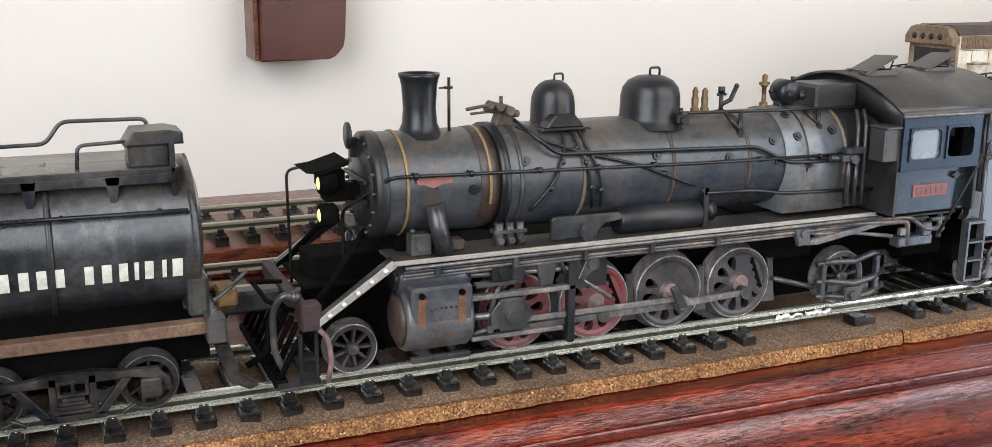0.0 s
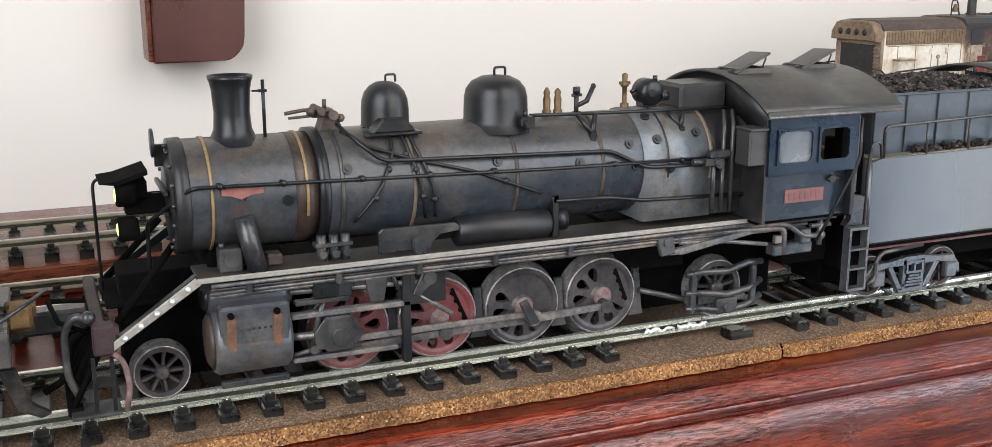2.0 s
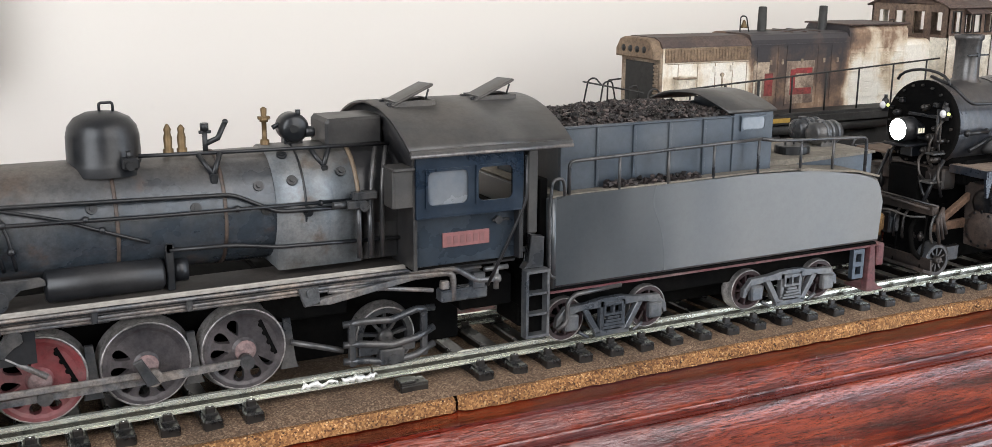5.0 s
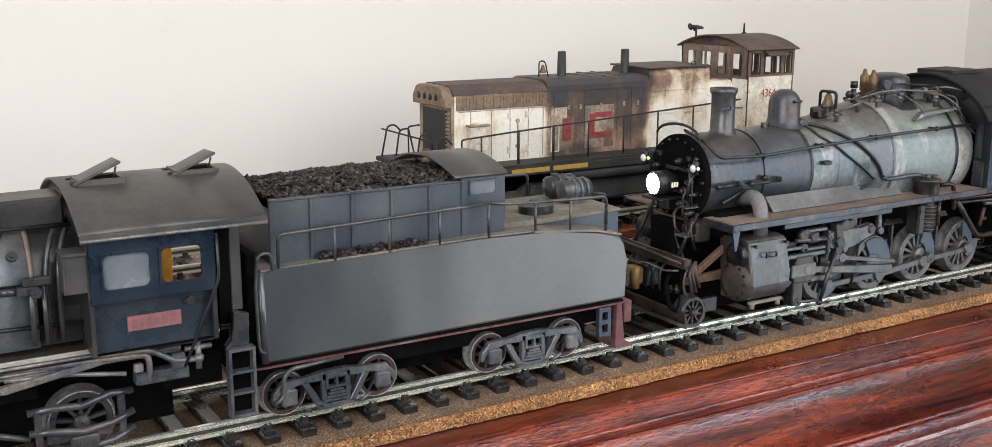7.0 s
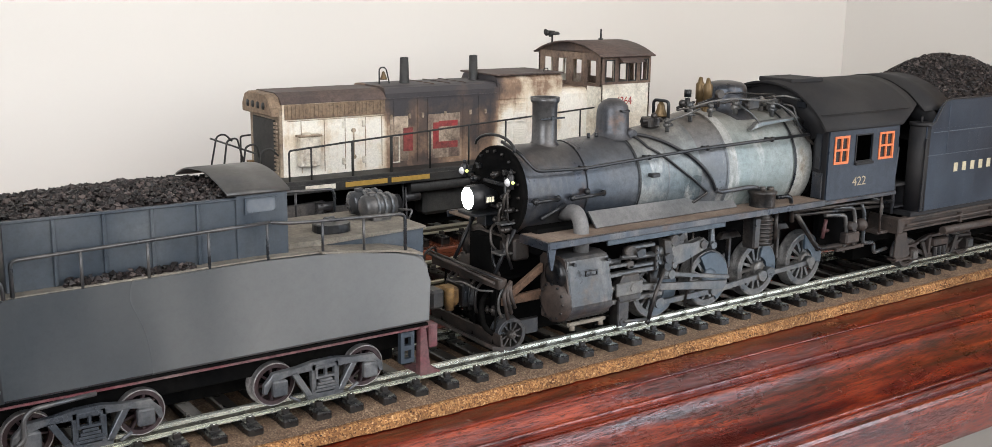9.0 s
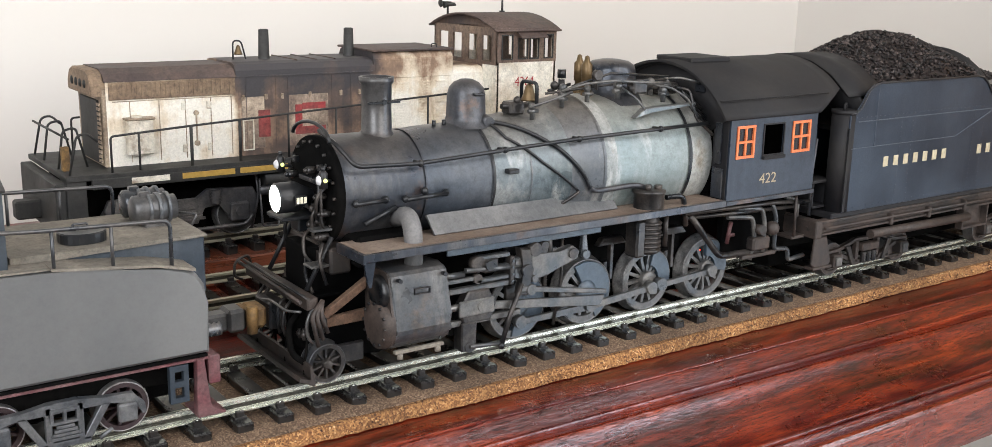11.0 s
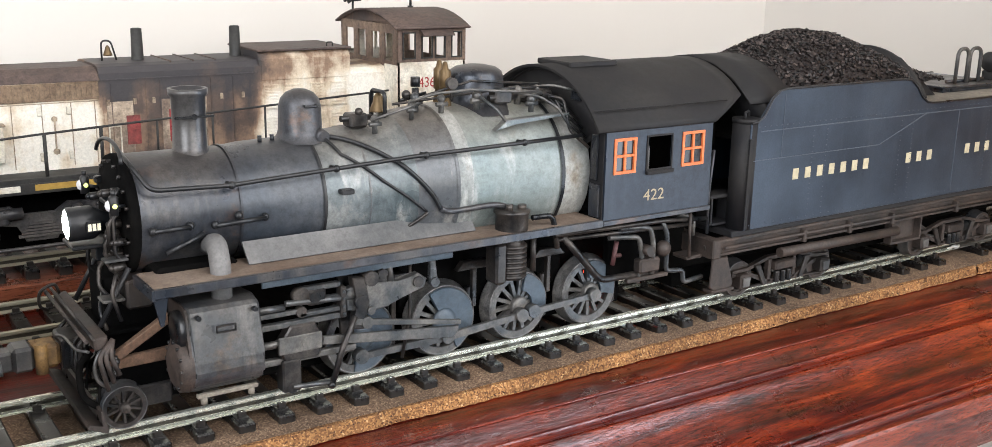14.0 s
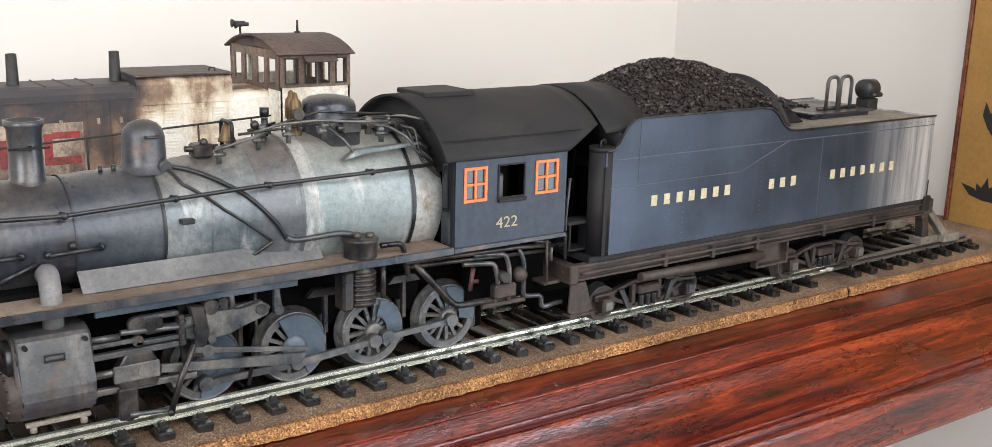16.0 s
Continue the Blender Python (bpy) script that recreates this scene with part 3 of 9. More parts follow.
def lattice(nu, nv, keep, put, wrap=False):
    """A plate of grid cells with holes right through it: put(i, j, side) gives a corner."""
    b = B()
    seen = {}

    def corner(i, j, side):
        key = (i % nu if wrap else i, j, side)
        if key not in seen:
            seen[key] = b.bm.verts.new(put(*key))
        return seen[key]

    cells = {(i, j) for i in range(nu if wrap else nu - 1) for j in range(nv - 1) if keep(i, j)}
    for i, j in cells:
        for side in (0, 1):
            b.face([corner(i, j, side), corner(i + 1, j, side), corner(i + 1, j + 1, side), corner(i, j + 1, side)])
        for di, dj, a, c in ((-1, 0, (0, 0), (0, 1)), (1, 0, (1, 0), (1, 1)), (0, -1, (0, 0), (1, 0)), (0, 1, (0, 1), (1, 1))):
            ni = (i + di) % nu if wrap else i + di
            if (ni, j + dj) not in cells:
                b.face([corner(i + a[0], j + a[1], 0), corner(i + c[0], j + c[1], 0), corner(i + c[0], j + c[1], 1), corner(i + a[0], j + a[1], 1)])
    return b


def wheel_meshes(r, spokes, mat, tyre="tyre", weight=0.0, disc=False, oval=False):
    """A wheel about the origin, its face towards -y: centre and tyre. oval: a pressed centre with oval holes."""
    rad = [0.02, 0.10, 0.19, 0.24, 0.26, 0.33, 0.42, 0.52, 0.62, 0.70, 0.755, 0.77, 0.95]
    dep = [-3.4, -3.4, -3.3, -2.8, -1.5, -1.5, -1.5, -1.5, -1.5, -1.5, -1.5, -2.0, -2.0]
    if oval:
        rad = [0.02, 0.10, 0.19, 0.26, 0.30, 0.38, 0.41, 0.47, 0.54, 0.62, 0.70, 0.76, 0.79, 0.87, 0.95]
        dep = [-3.4, -3.4, -3.2, -2.4, -2.0, -2.0, -2.0, -2.0, -2.0, -2.0, -2.0, -2.0, -2.0, -2.3, -2.3]
    n = max(9, spokes)
    q = 4

    def half(rr):
        if oval:
            t = (rr - 0.585) / 0.205
            return math.pi / n - (math.pi / n * 0.80) * (0.75 + 0.25 * t) * math.sqrt(max(0.003, 1 - t * t))
        return 0.052 / rr if rr > 0.2 else 0.052 / 0.2

    def put(i, j, side):
        k, m = divmod(i, q)
        h = min(math.pi / n * 0.97, half(rad[j]))
        a = 2 * math.pi * k / n + (-h, 0.0, h, math.pi / n)[m]
        y = dep[j] if not side else 0.4
        return (math.sin(a) * rad[j] * r, y, math.cos(a) * rad[j] * r)

    def keep(i, j):
        if disc or not spokes or (j < 5 or j >= 12 if oval else j < 4 or j >= 10):
            return True
        if i % q in (0, 1):
            return True
        a = (360.0 * (i + 0.5) / (q * n) + 180) % 360 - 180
        return abs(a) < weight

    c = lattice(n * q, len(rad), keep, put, True)
    t = B()
    t.lathe([(3.0, r * 0.94), (3.0, r * 1.075), (2.3, r * 1.085), (1.6, r * 1.01), (-1.6, r), (-2.1, r * 0.985), (-2.1, r * 0.94), (3.0, r * 0.94)], (0, 0, 0), "y", 44, False)
    return c.mesh("wheel", mat), t.mesh("tyre", tyre)


def counterweight(r, half, inner, mat):
    """A cast weight between the spokes, about the wheel's own upright."""
    arc = [radians(-half + 2 * half * k / 18) for k in range(19)]
    poly = [(0.93 * r * math.sin(a), 0.93 * r * math.cos(a)) for a in arc]
    poly += [(inner * r * math.sin(a), inner * r * math.cos(a)) for a in (arc[::-1] if inner > 0.1 else arc[9:10])]
    return ("counterweight", B().prism(poly, "y", -2.7, -0.6, 0.25).mesh("counterweight", mat))


def wheel_pair(meshes, parent, x, r, out=7.0, turn=0.0, label="", axle=True, extra=()):
    """Two wheels on their axle, standing on the rails."""
    z = RT + r
    for side, y in ((0, out), (180, 2 * YC - out)):
        w = piece("wheel", meshes[0], parent, (x, y, z), label, (0, turn, side))
        t = new("tyre", meshes[1])
        t.parent = w
        for name, me in extra:
            o = new(name, me)
            o.parent = w
    if axle:
        part("axle", B().cyl((x, out + 1, z), (x, 2 * YC - out - 1, z), r * 0.16, n=10), "dark", parent)


def lettering(name, text, x, y, z, height, mat, parent, wide=1.0, face=-1):
    """Numerals from the built-in font, laid flat on a side."""
    cu = bpy.data.curves.new(name, "FONT")
    cu.body, cu.size, cu.extrude = text, height * MM * 1.38, 0.00004
    cu.align_x = "LEFT"
    ob = bpy.data.objects.new(name, cu)
    scene.collection.objects.link(ob)
    me = bpy.data.meshes.new_from_object(ob.evaluated_get(bpy.context.evaluated_depsgraph_get()))
    bpy.data.objects.remove(ob)
    me.materials.clear()
    me.materials.append(M[mat])
    lo = min(v.co.x for v in me.vertices)
    for v in me.vertices:
        v.co.x = (v.co.x - lo) * wide
    out = new(name, me)
    out.parent = parent
    out.location = (Vector((x, y, z)) - base_of(parent)) * MM
    out.rotation_euler = (radians(90), 0, 0)
    return out


def bars(name, xs, y, z0, z1, width, mat, parent, label=""):
    """One upright plain bar for each sign of a company's name."""
    for x in xs:
        part(name, B().box(x, x + width, y - 0.12, y + 0.05, z0, z1, 0), mat, parent, label)


def lumps(places, rng, size, flat=0.8):
    """Vertices and faces of many small broken stones."""
    vs, fs = [], []
    for p in places:
        s = size * rng.uniform(0.55, 1.35)
        q = Euler([rng.uniform(0, 6.28) for _ in range(3)]).to_matrix()
        base = len(vs)
        for d in ((1, 0, 0), (-1, 0, 0), (0, 1, 0), (0, -1, 0), (0, 0, 1), (0, 0, -1)):
            v = q @ (Vector(d) * s * rng.uniform(0.6, 1.2))
            vs.append((p[0] + v.x, p[1] + v.y, p[2] + v.z * flat))
        for t in ((0, 2, 4), (2, 1, 4), (1, 3, 4), (3, 0, 4), (2, 0, 5), (1, 2, 5), (3, 1, 5), (0, 3, 5)):
            fs.append(tuple(base + k for k in t))
    return vs, fs


def stuff(name, vs, fs, mat, label, category, origin):
    me = bpy.data.meshes.new(name)
    me.from_pydata([tuple((Vector(v) - Vector(origin)) * MM) for v in vs], [], fs)
    me.materials.append(M[mat])
    ob = new(name, me)
    ob.location = Vector(origin) * MM
    ORIGIN[ob.name] = Vector(origin)
    return tagged(ob, label, category, "", "stuff")


# ---- the room ----
# Walls out of view are added, coloured to cut or bounce light.
def room():
    x0, x1, y0, y1, z0, z1, w = -1500.0, 1112.0, -1060.0, 330.0, -950.0, 2100.0, 100.0
    solid("floor", B().box(x0 - w, 3000, y0 - w, y1 + w, z0 - 60, z0, 0), "floor", "brown wooden floor boards of the room", "floor", kind="structure")
    solid("ceiling", B().box(x0 - w, 3000, y0 - w, y1 + w, z1, z1 + 60, 0), "ceiling", "unseen dull ceiling added over the room", "ceiling", kind="structure")
    solid("wall_north", B().box(x0 - w, x1, y1, y1 + w, z0, z1, 0), "wall", "cream plaster wall behind the shelf", "wall", kind="structure")
    solid("wall_east", B().box(x1, x1 + w, -420, y1 + w, z0, z1, 0), "wall", "short cream plaster return wall beside the shelf end", "wall", kind="structure")
    solid("wall_far_east", B().box(2900, 3000, y0 - w, -420, z0, z1, 0), "room_wall", "unseen wall added to close the room", "wall", kind="structure")
    solid("wall_niche", B().box(x1 + w, 3000, -420, -320, z0, z1, 0), "wall", "unseen wall added to close the room", "wall", kind="structure")
    # Added pale wall out of view; it acts as a reflector from the left.
    solid("wall_west", B().box(x0 - w, x0, y0 - w, y1 + w, z0, z1, 0), "wall", "unseen cream wall added to bounce light onto the east wall", "wall", kind="structure")
    s = B()
    for a, b, c, d in ((x0, -1380, z0, z1), (-220, 270, z0, z1), (1230, 1320, z0, z1), (2180, 2900, z0, z1), (-1380, -220, z0, -20), (-1380, -220, 1420, z1), (270, 1230, z0, -20), (270, 1230, 1420, z1), (1320, 2180, z0, -730), (1320, 2180, 1230, z1)):
        s.box(a, b, y0 - w, y0, c, d, 0)
    solid("wall_south", s, "room_wall", "unseen dark wall, added with openings for the three lamps", "wall", kind="structure")


room()


# ---- the wooden shelf and what lies on it ----
SKEW = -0.0163


def shelf():
    """A moulded shelf, set slightly askew to the tracks: each strip of its front edge is a part."""
    sh = thing("shelf", (300, 100, -40), "varnished dark red mahogany shelf with a moulded front edge", "shelf")
    face = [(-32.4 - u, -14.9 - 12.4 * (1 - math.exp(-u / 8))) for u in np.linspace(0, 23, 20)]
    strips = (
        ("shelf_top", [(330, -8), (-20.4, -8.2), (-20.9, -8.5), (-21.1, -14), (330, -40)]),
        ("upper_strip", [(-21.0, -8.8), (-21.5, -9.0), (-22.6, -10.0), (-24.2, -11.6), (-25.4, -12.8), (-26.2, -13.5), (-27.0, -13.8), (-27.4, -14.3), (-27.4, -18), (-21.0, -18)]),
        ("cove_strip", [(-27.3, -14.9), (-29.0, -15.1), (-30.6, -14.9), (-31.4, -14.6), (-31.6, -22), (-27.3, -22)]),
        ("front_face", [(-31.5, -15.0), (-31.9, -14.6)] + face + [(-55.5, -40), (-31.5, -40)]),
        ("quirk_bead", [(-55.4, -28.4), (-56.2, -27.8), (-57.0, -27.8), (-57.7, -28.6), (-57.8, -36), (-55.4, -36)]),
        ("lower_strip", [(-57.7, -30.2), (-59.2, -30.2), (-60.4, -30.9), (-60.9, -32.4), (-60.0, -52), (-59.4, -54), (-30, -54), (-30, -40.2), (-57.7, -40.2)]),
    )
    for name, prof in strips:
        b = B()
        ring = lambda x: [(x, y + (SKEW * (x - 650) if y < 100 else 0), z) for y, z in prof]
        b.rings([ring(x) for x in np.linspace(-520, 1111.6, 40)], True, True, False)
        if name == "front_face":
            for f in b.bm.faces:
                f.normal_update()
                f.smooth = len(f.verts) == 4 and f.normal.z > 0.5
        part(name, b, "mahogany", sh)


shelf()


def cork():
    rng = random.Random(3)
    road = thing("cork_roadbed", (400, 20, -7), "rough brown cork strips under the front track", "cork strip")
    for xa, xb in ((-500, 289.4), (290.4, 903.5), (904.2, 1110.5)):
        b = B()
        xs = np.linspace(xa, xb, int((xb - xa) / 2.0))
        lo, mid, hi, back = [], [], [], []
        for x in xs:
            j = rng.uniform(-0.7, 0.7) + 0.9 * noise.noise((x * 0.05, 0, 0)) + 1.2 * noise.noise((x * 0.012, 5, 0))
            k = rng.uniform(-0.5, 0.5)
            if x - xa < 1 or xb - x < 1:
                j += 2.0
            lo.append((x, -6.3 + 0.6 * j, -7.8))
            mid.append((x, -6.0 + j * 0.5, -5.4 + k * 0.5))
            hi.append((x, -4.9 + 0.45 * j, -3.7 + k * 0.35))
            back.append((x, 60.0, -3.7))
        loops = [[b.bm.verts.new(p) for p in r] for r in (lo, mid, hi, back)]
        for u, v in zip(loops, loops[1:]):
            for k in range(len(xs) - 1):
                b.face([u[k], u[k + 1], v[k + 1], v[k]], False)
        part("cork_strip", b, "cork", road)
    pts = []
    for k in range(5200):
        x, t = rng.uniform(-260, 1080), rng.random()
        pts.append((x, -6.5 + 2.0 * t + rng.uniform(-0.5, 0.3), -7.0 + 3.2 * min(1.0, 1.15 * t)))
    vs, fs = lumps(pts, rng, 0.42)
    stuff("cork_crumbs", vs, fs, "cork_bits", "loose light and dark cork crumbs on the roadbed edge", "cork crumbs", (400, -10, -6))
    s = B()
    loops = []
    for y in np.linspace(-3.7, 58, 14):
        row = []
        for x in np.arange(-500, 1082, 4.0):
            z = -2.5 + 0.7 * noise.noise((x * 0.14, y * 0.2, 2)) + 0.3 * noise.noise((x * 0.5, y * 0.5, 7))
            if y < -3.5:
                z = -3.5
            row.append(s.bm.verts.new((x, y + (0.9 * noise.noise((x * 0.1, 3, 1)) if y < 0 else 0), z)))
        loops.append(row)
    for u, v in zip(loops, loops[1:]):
        for k in range(len(u) - 1):
            s.face([u[k], u[k + 1], v[k + 1], v[k]], True)
    solid("track_bed", s, "sand", "dusty brown painted bed between the ties", "track bed", kind="stuff")


cork()


# ---- tracks ----
def tie_meshes():
    t = B()
    t.box(-2.7, 2.7, 1.3, 56.0, -4.6, 0.2, 0.5)
    for y in (9.6, 46.4):
        t.box(-2.0, 2.0, y - 4.6, y + 4.6, -0.1, 0.85, 0.2)
        for s, y2, h in ((-1, 3.4, 2.6), (1, 2.7, 2.1)):
            t.box(-1.3, 1.3, y + s * y2 - 0.95, y + s * y2 + 0.75, 0.6, h, 0.3)
    sp = B()
    sp.sphere((0, 0, 0), 0.4, 8, 0.8)
    return t.mesh("tie", "tie"), sp.mesh("spike", "spike")


def rail_profile(y):
    return [(y - 2.1, 0.7), (y - 2.1, 1.15), (y - 0.55, 1.6), (y - 0.5, 3.0), (y - 1.0, 3.35), (y - 1.0, 4.3), (y - 0.75, RT), (y + 0.75, RT), (y + 1.0, 4.3), (y + 1.0, 3.35), (y + 0.5, 3.0), (y + 0.55, 1.6), (y + 2.1, 1.15), (y + 2.1, 0.7)]


def track(name, y0, z0, sections, ties, label, rail, spikes=True):
    """sections: (from, to, rail material). The tie ends towards the room lie at y0."""
    tr = thing(name, (400, y0 + YC, z0 - 3.9), label, "model track", "tracks on the shelf")
    for a, b, mat in sections:
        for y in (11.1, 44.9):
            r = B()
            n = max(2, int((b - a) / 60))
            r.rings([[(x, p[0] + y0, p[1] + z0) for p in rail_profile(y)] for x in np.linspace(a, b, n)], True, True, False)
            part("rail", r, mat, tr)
    for x in ties:
        t = piece("tie", TIE[0], tr, (x, y0, z0), turn=(0, 0, 0.6 * math.sin(x * 1.7)))
        if spikes:
            for y in (6.0, 42.8):
                s = new("spike", TIE[1])
                s.parent = t
                s.location = (0, y * MM, 2.6 * MM)
    return tr


TIE = tie_meshes()
front_ties = [229.9 - 11.75 * k for k in range(36)]
for start, pitch, count in ((302.6, 12.2, 12), (449.8, 13.05, 4), (501.4, 12.75, 10), (630.0, 12.6, 5), (693.2, 13.3, 5), (759.3, 13.9, 10), (919.0, 13.4, 9)):
    front_ties += [start + 0.7 + pitch * k for k in range(count)]
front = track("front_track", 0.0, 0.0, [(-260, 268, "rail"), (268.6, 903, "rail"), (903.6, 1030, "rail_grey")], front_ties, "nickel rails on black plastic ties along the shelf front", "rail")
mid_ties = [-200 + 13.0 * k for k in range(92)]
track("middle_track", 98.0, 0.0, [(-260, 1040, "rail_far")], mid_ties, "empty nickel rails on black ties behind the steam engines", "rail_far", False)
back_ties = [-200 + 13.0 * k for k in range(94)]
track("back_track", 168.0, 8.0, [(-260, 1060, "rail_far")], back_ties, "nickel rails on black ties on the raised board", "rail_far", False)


def raised_board():
    b = B()
    b.box(-500, 1108, 163.5, 236, -7.9, 4.1, 0.8)
    solid("raised_board", b, "board", "red-brown wooden board that raises the rear track", "board")


raised_board()


def solder_joint(x0, x1, amount, seed):
    """Molten metal smeared along the room side of a rail."""
    rng = random.Random(seed)
    b = B()
    rings = []
    n = amount
    for k in range(n + 1):
        x = x0 + (x1 - x0) * k / n
        r = (0.35 + 0.9 * rng.random()) * math.sin(math.pi * (0.06 + 0.88 * k / n)) ** 0.5
        zc, yc = 2.2 + rng.uniform(-0.5, 0.6), 9.3 + rng.uniform(-0.25, 0.2)
        rings.append([(x + rng.uniform(-0.25, 0.25), yc + 1.0 * r * math.cos(a), zc + 1.35 * r * math.sin(a)) for a in np.linspace(0, 2 * math.pi, 12, False)])
    b.rings(rings, True, True, True)
    solid("solder_joint", b, "solder", "bright lumpy solder on a rail joint", "solder", origin=(0.5 * (x0 + x1), 9, 1))


solder_joint(246, 257, 12, 4)
solder_joint(258.5, 270, 14, 6)
solder_joint(899, 909, 6, 9)


def joint_chairs():
    th = thing("rail_joiner", (279, 6, -3), "clump of black cut tie ends at the rail joint", "track clip")
    rng = random.Random(8)
    for k in range(7):
        part("cut_tie", B().box(277 + rng.uniform(-4, 4), 280 + rng.uniform(0, 4), 2 + rng.uniform(0, 4), 7 + rng.uniform(0, 3), -3.2, -0.6 + rng.uniform(0, 1.5), 0.3), "tie", th)


joint_chairs()


def wall_ornament():
    th = thing("wall_ornament", (152, 330, 69), "glossy dark red-brown lacquered wooden wall ornament with rounded lower end", "wall ornament")
    b = B()
    poly = [(131.0, 68.5), (166, 69.0)]
    for k in range(1, 9):
        a = radians(-80 + 10 * k)
        poly.append((164 + 12.5 * math.cos(a), 81 + 12.5 * math.sin(a)))
    poly += [(177.5, 100), (178.5, 190), (131.5, 190)]
    b.prism(poly, "y", 300, 329.8, 0.9)
    part("body", b, "lacquer", th)
    part("back_board", B().box(128.4, 131.2, 304, 329.9, 69, 190, 0.5), "board", th)


wall_ornament()


def gold_panel():
    th = thing("painted_panel", (1083, 20, -7), "gold painted panel with black leaf shapes leaning on the wall", "painted panel")
    part("panel", B().prism([(1079.5, -7.5), (1084.2, -7.5), (1084.2, 420), (1079.5, 420)], "y", -260, 52, 0.5), "goldpanel", th)
    part("frame_edge", B().box(1078.2, 1084.4, 52, 54.5, -7.5, 420, 0.4), "board", th)
    rng = random.Random(5)
    for cy, cz, a in ((34, 58, 80), (31, 14, 30), (28, 96, 60), (8, 36, 20), (5, 78, 80)):
        b = B()
        for s in range(5):
            t = radians(a + s * 33)
            ln = rng.uniform(11, 18)
            d = (math.cos(t), math.sin(t))
            q = [(cy, cz), (cy + d[0] * ln * 0.5 - d[1] * 2.6, cz + d[1] * ln * 0.5 + d[0] * 2.6), (cy + d[0] * ln, cz + d[1] * ln), (cy + d[0] * ln * 0.5 + d[1] * 2.6, cz + d[1] * ln * 0.5 - d[0] * 2.6)]
            b.prism(q, "x", 1079.1 - 0.03 * s, 1079.6)
        part("leaf_shape", b, "blackleaf", th)


gold_panel()


# ---- the black engine with red wheels ----
def on_boiler(x, ang, r, zc, out=0.0):
    """A point on a boiler's near side; ang is 0 at the top and 90 towards the room."""
    a = radians(ang)
    return Vector((x, YC - (r + out) * math.sin(a), zc + (r + out) * math.cos(a)))


def boiler_pipe(pts, rad, zc, pr, out=0.9):
    """A pipe that clings to a boiler: points are (x, angle)."""
    ps = []
    for (xa, aa), (xb, ab) in zip(pts, pts[1:]):
        for k in range(6):
            t = k / 6
            ps.append(on_boiler(xa + (xb - xa) * t, aa + (ab - aa) * t, rad, zc, out))
    ps.append(on_boiler(pts[-1][0], pts[-1][1], rad, zc, out))
    return B().tube(ps, pr, 7)


def washer(x, ang, r, zc, size, parent, mat):
    p, q = on_boiler(x, ang, r, zc, -0.2), on_boiler(x, ang, r, zc, 0.7)
    b = B().cyl(p, q, size, n=12)
    b.cyl(q, on_boiler(x, ang, r, zc, 1.1), size * 0.45, n=8)
    part("washout_plug", b, mat, parent)


def arched_roof(x0, x1, ye, ze, zt, thick, n=24, lip=0.0, yc=YC):
    """A roof arched across the track from eave to eave."""
    h, w = zt - ze, yc - ye
    rad = (w * w + h * h) / (2 * h)
    half = math.asin(w / rad)
    b = B()
    rings = []
    for x in (x0, x1):
        up, dn = [], []
        for k in range(n + 1):
            a = -half + 2 * half * k / n
            up.append((x, yc + rad * math.sin(a), zt - rad + rad * math.cos(a)))
            dn.append((x, yc + (rad - thick) * math.sin(a), zt - rad + (rad - thick) * math.cos(a)))
        rings.append(up + dn[::-1])
    b.rings(rings, True, True, False)
    for f in b.bm.faces:
        if abs(f.normal.x) < 0.5:
            f.smooth = True
    if lip:
        b.box(x0, x1, ye - 0.7, ye + 0.8, ze - lip, ze + 0.3, 0.3)
        b.box(x0, x1, 2 * yc - ye - 0.8, 2 * yc - ye + 0.7, ze - lip, ze + 0.3, 0.3)
    return b


def pierced(x0, x1, z0, z1, y0, y1, holes):
    """A side sheet with openings right through it: holes are (x0, x1, z0, z1)."""
    xs = sorted({x0, x1} | {v for h in holes for v in h[:2]})
    zs = sorted({z0, z1} | {v for h in holes for v in h[2:]})
    inside = lambda a, b: any(h[0] < a < h[1] and h[2] < b < h[3] for h in holes)
    keep = lambda i, j: not inside(0.5 * (xs[i] + xs[i + 1]), 0.5 * (zs[j] + zs[j + 1]))
    return lattice(len(xs), len(zs), keep, lambda i, j, s: (xs[i], (y0, y1)[s], zs[j]))


def pierced_end(y0, y1, z0, z1, x0, x1, holes):
    """The same for a sheet across the track: holes are (y0, y1, z0, z1)."""
    b = pierced(y0, y1, z0, z1, x0, x1, holes)
    for v in b.bm.verts:
        v.co.x, v.co.y = v.co.y, v.co.x
    return b


def frame_ring(x0, x1, z0, z1, y0, y1, t):
    return pierced(x0 - t, x1 + t, z0 - t, z1 + t, y0, y1, [(x0, x1, z0, z1)])


def round_ring(x0, x1, z0, z1, y0, y1, t, rad):
    """A window frame with a square outer edge and rounded inner corners."""
    inner, outer = [], []
    for cx, cz, a in ((x1, z1, 0), (x0, z1, 90), (x0, z0, 180), (x1, z0, 270)):
        sx, sz = (1 if cx == x1 else -1), (1 if cz == z1 else -1)
        for k in range(6):
            q = radians(a + 18 * k)
            inner.append((cx - sx * rad + rad * math.cos(q), cz - sz * rad + rad * math.sin(q)))
            outer.append((cx + sx * t, cz + sz * t) if 0 < k < 5 else ((cx + sx * t, cz - sz * rad) if (k == 0) == (a in (0, 180)) else (cx - sx * rad, cz + sz * t)))
    loop = lambda pts, y: [(x, y, z) for x, z in pts]
    b = B()
    b.rings([loop(outer, y1), loop(outer, y0), loop(inner, y0), loop(inner, y1)], True, False, False)
    bmesh.ops.remove_doubles(b.bm, verts=b.bm.verts, dist=1e-5)
    return b


# Scaled about a camera position: boiler nearer, its outline in that view kept.
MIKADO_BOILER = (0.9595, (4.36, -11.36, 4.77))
CAB = 19.0


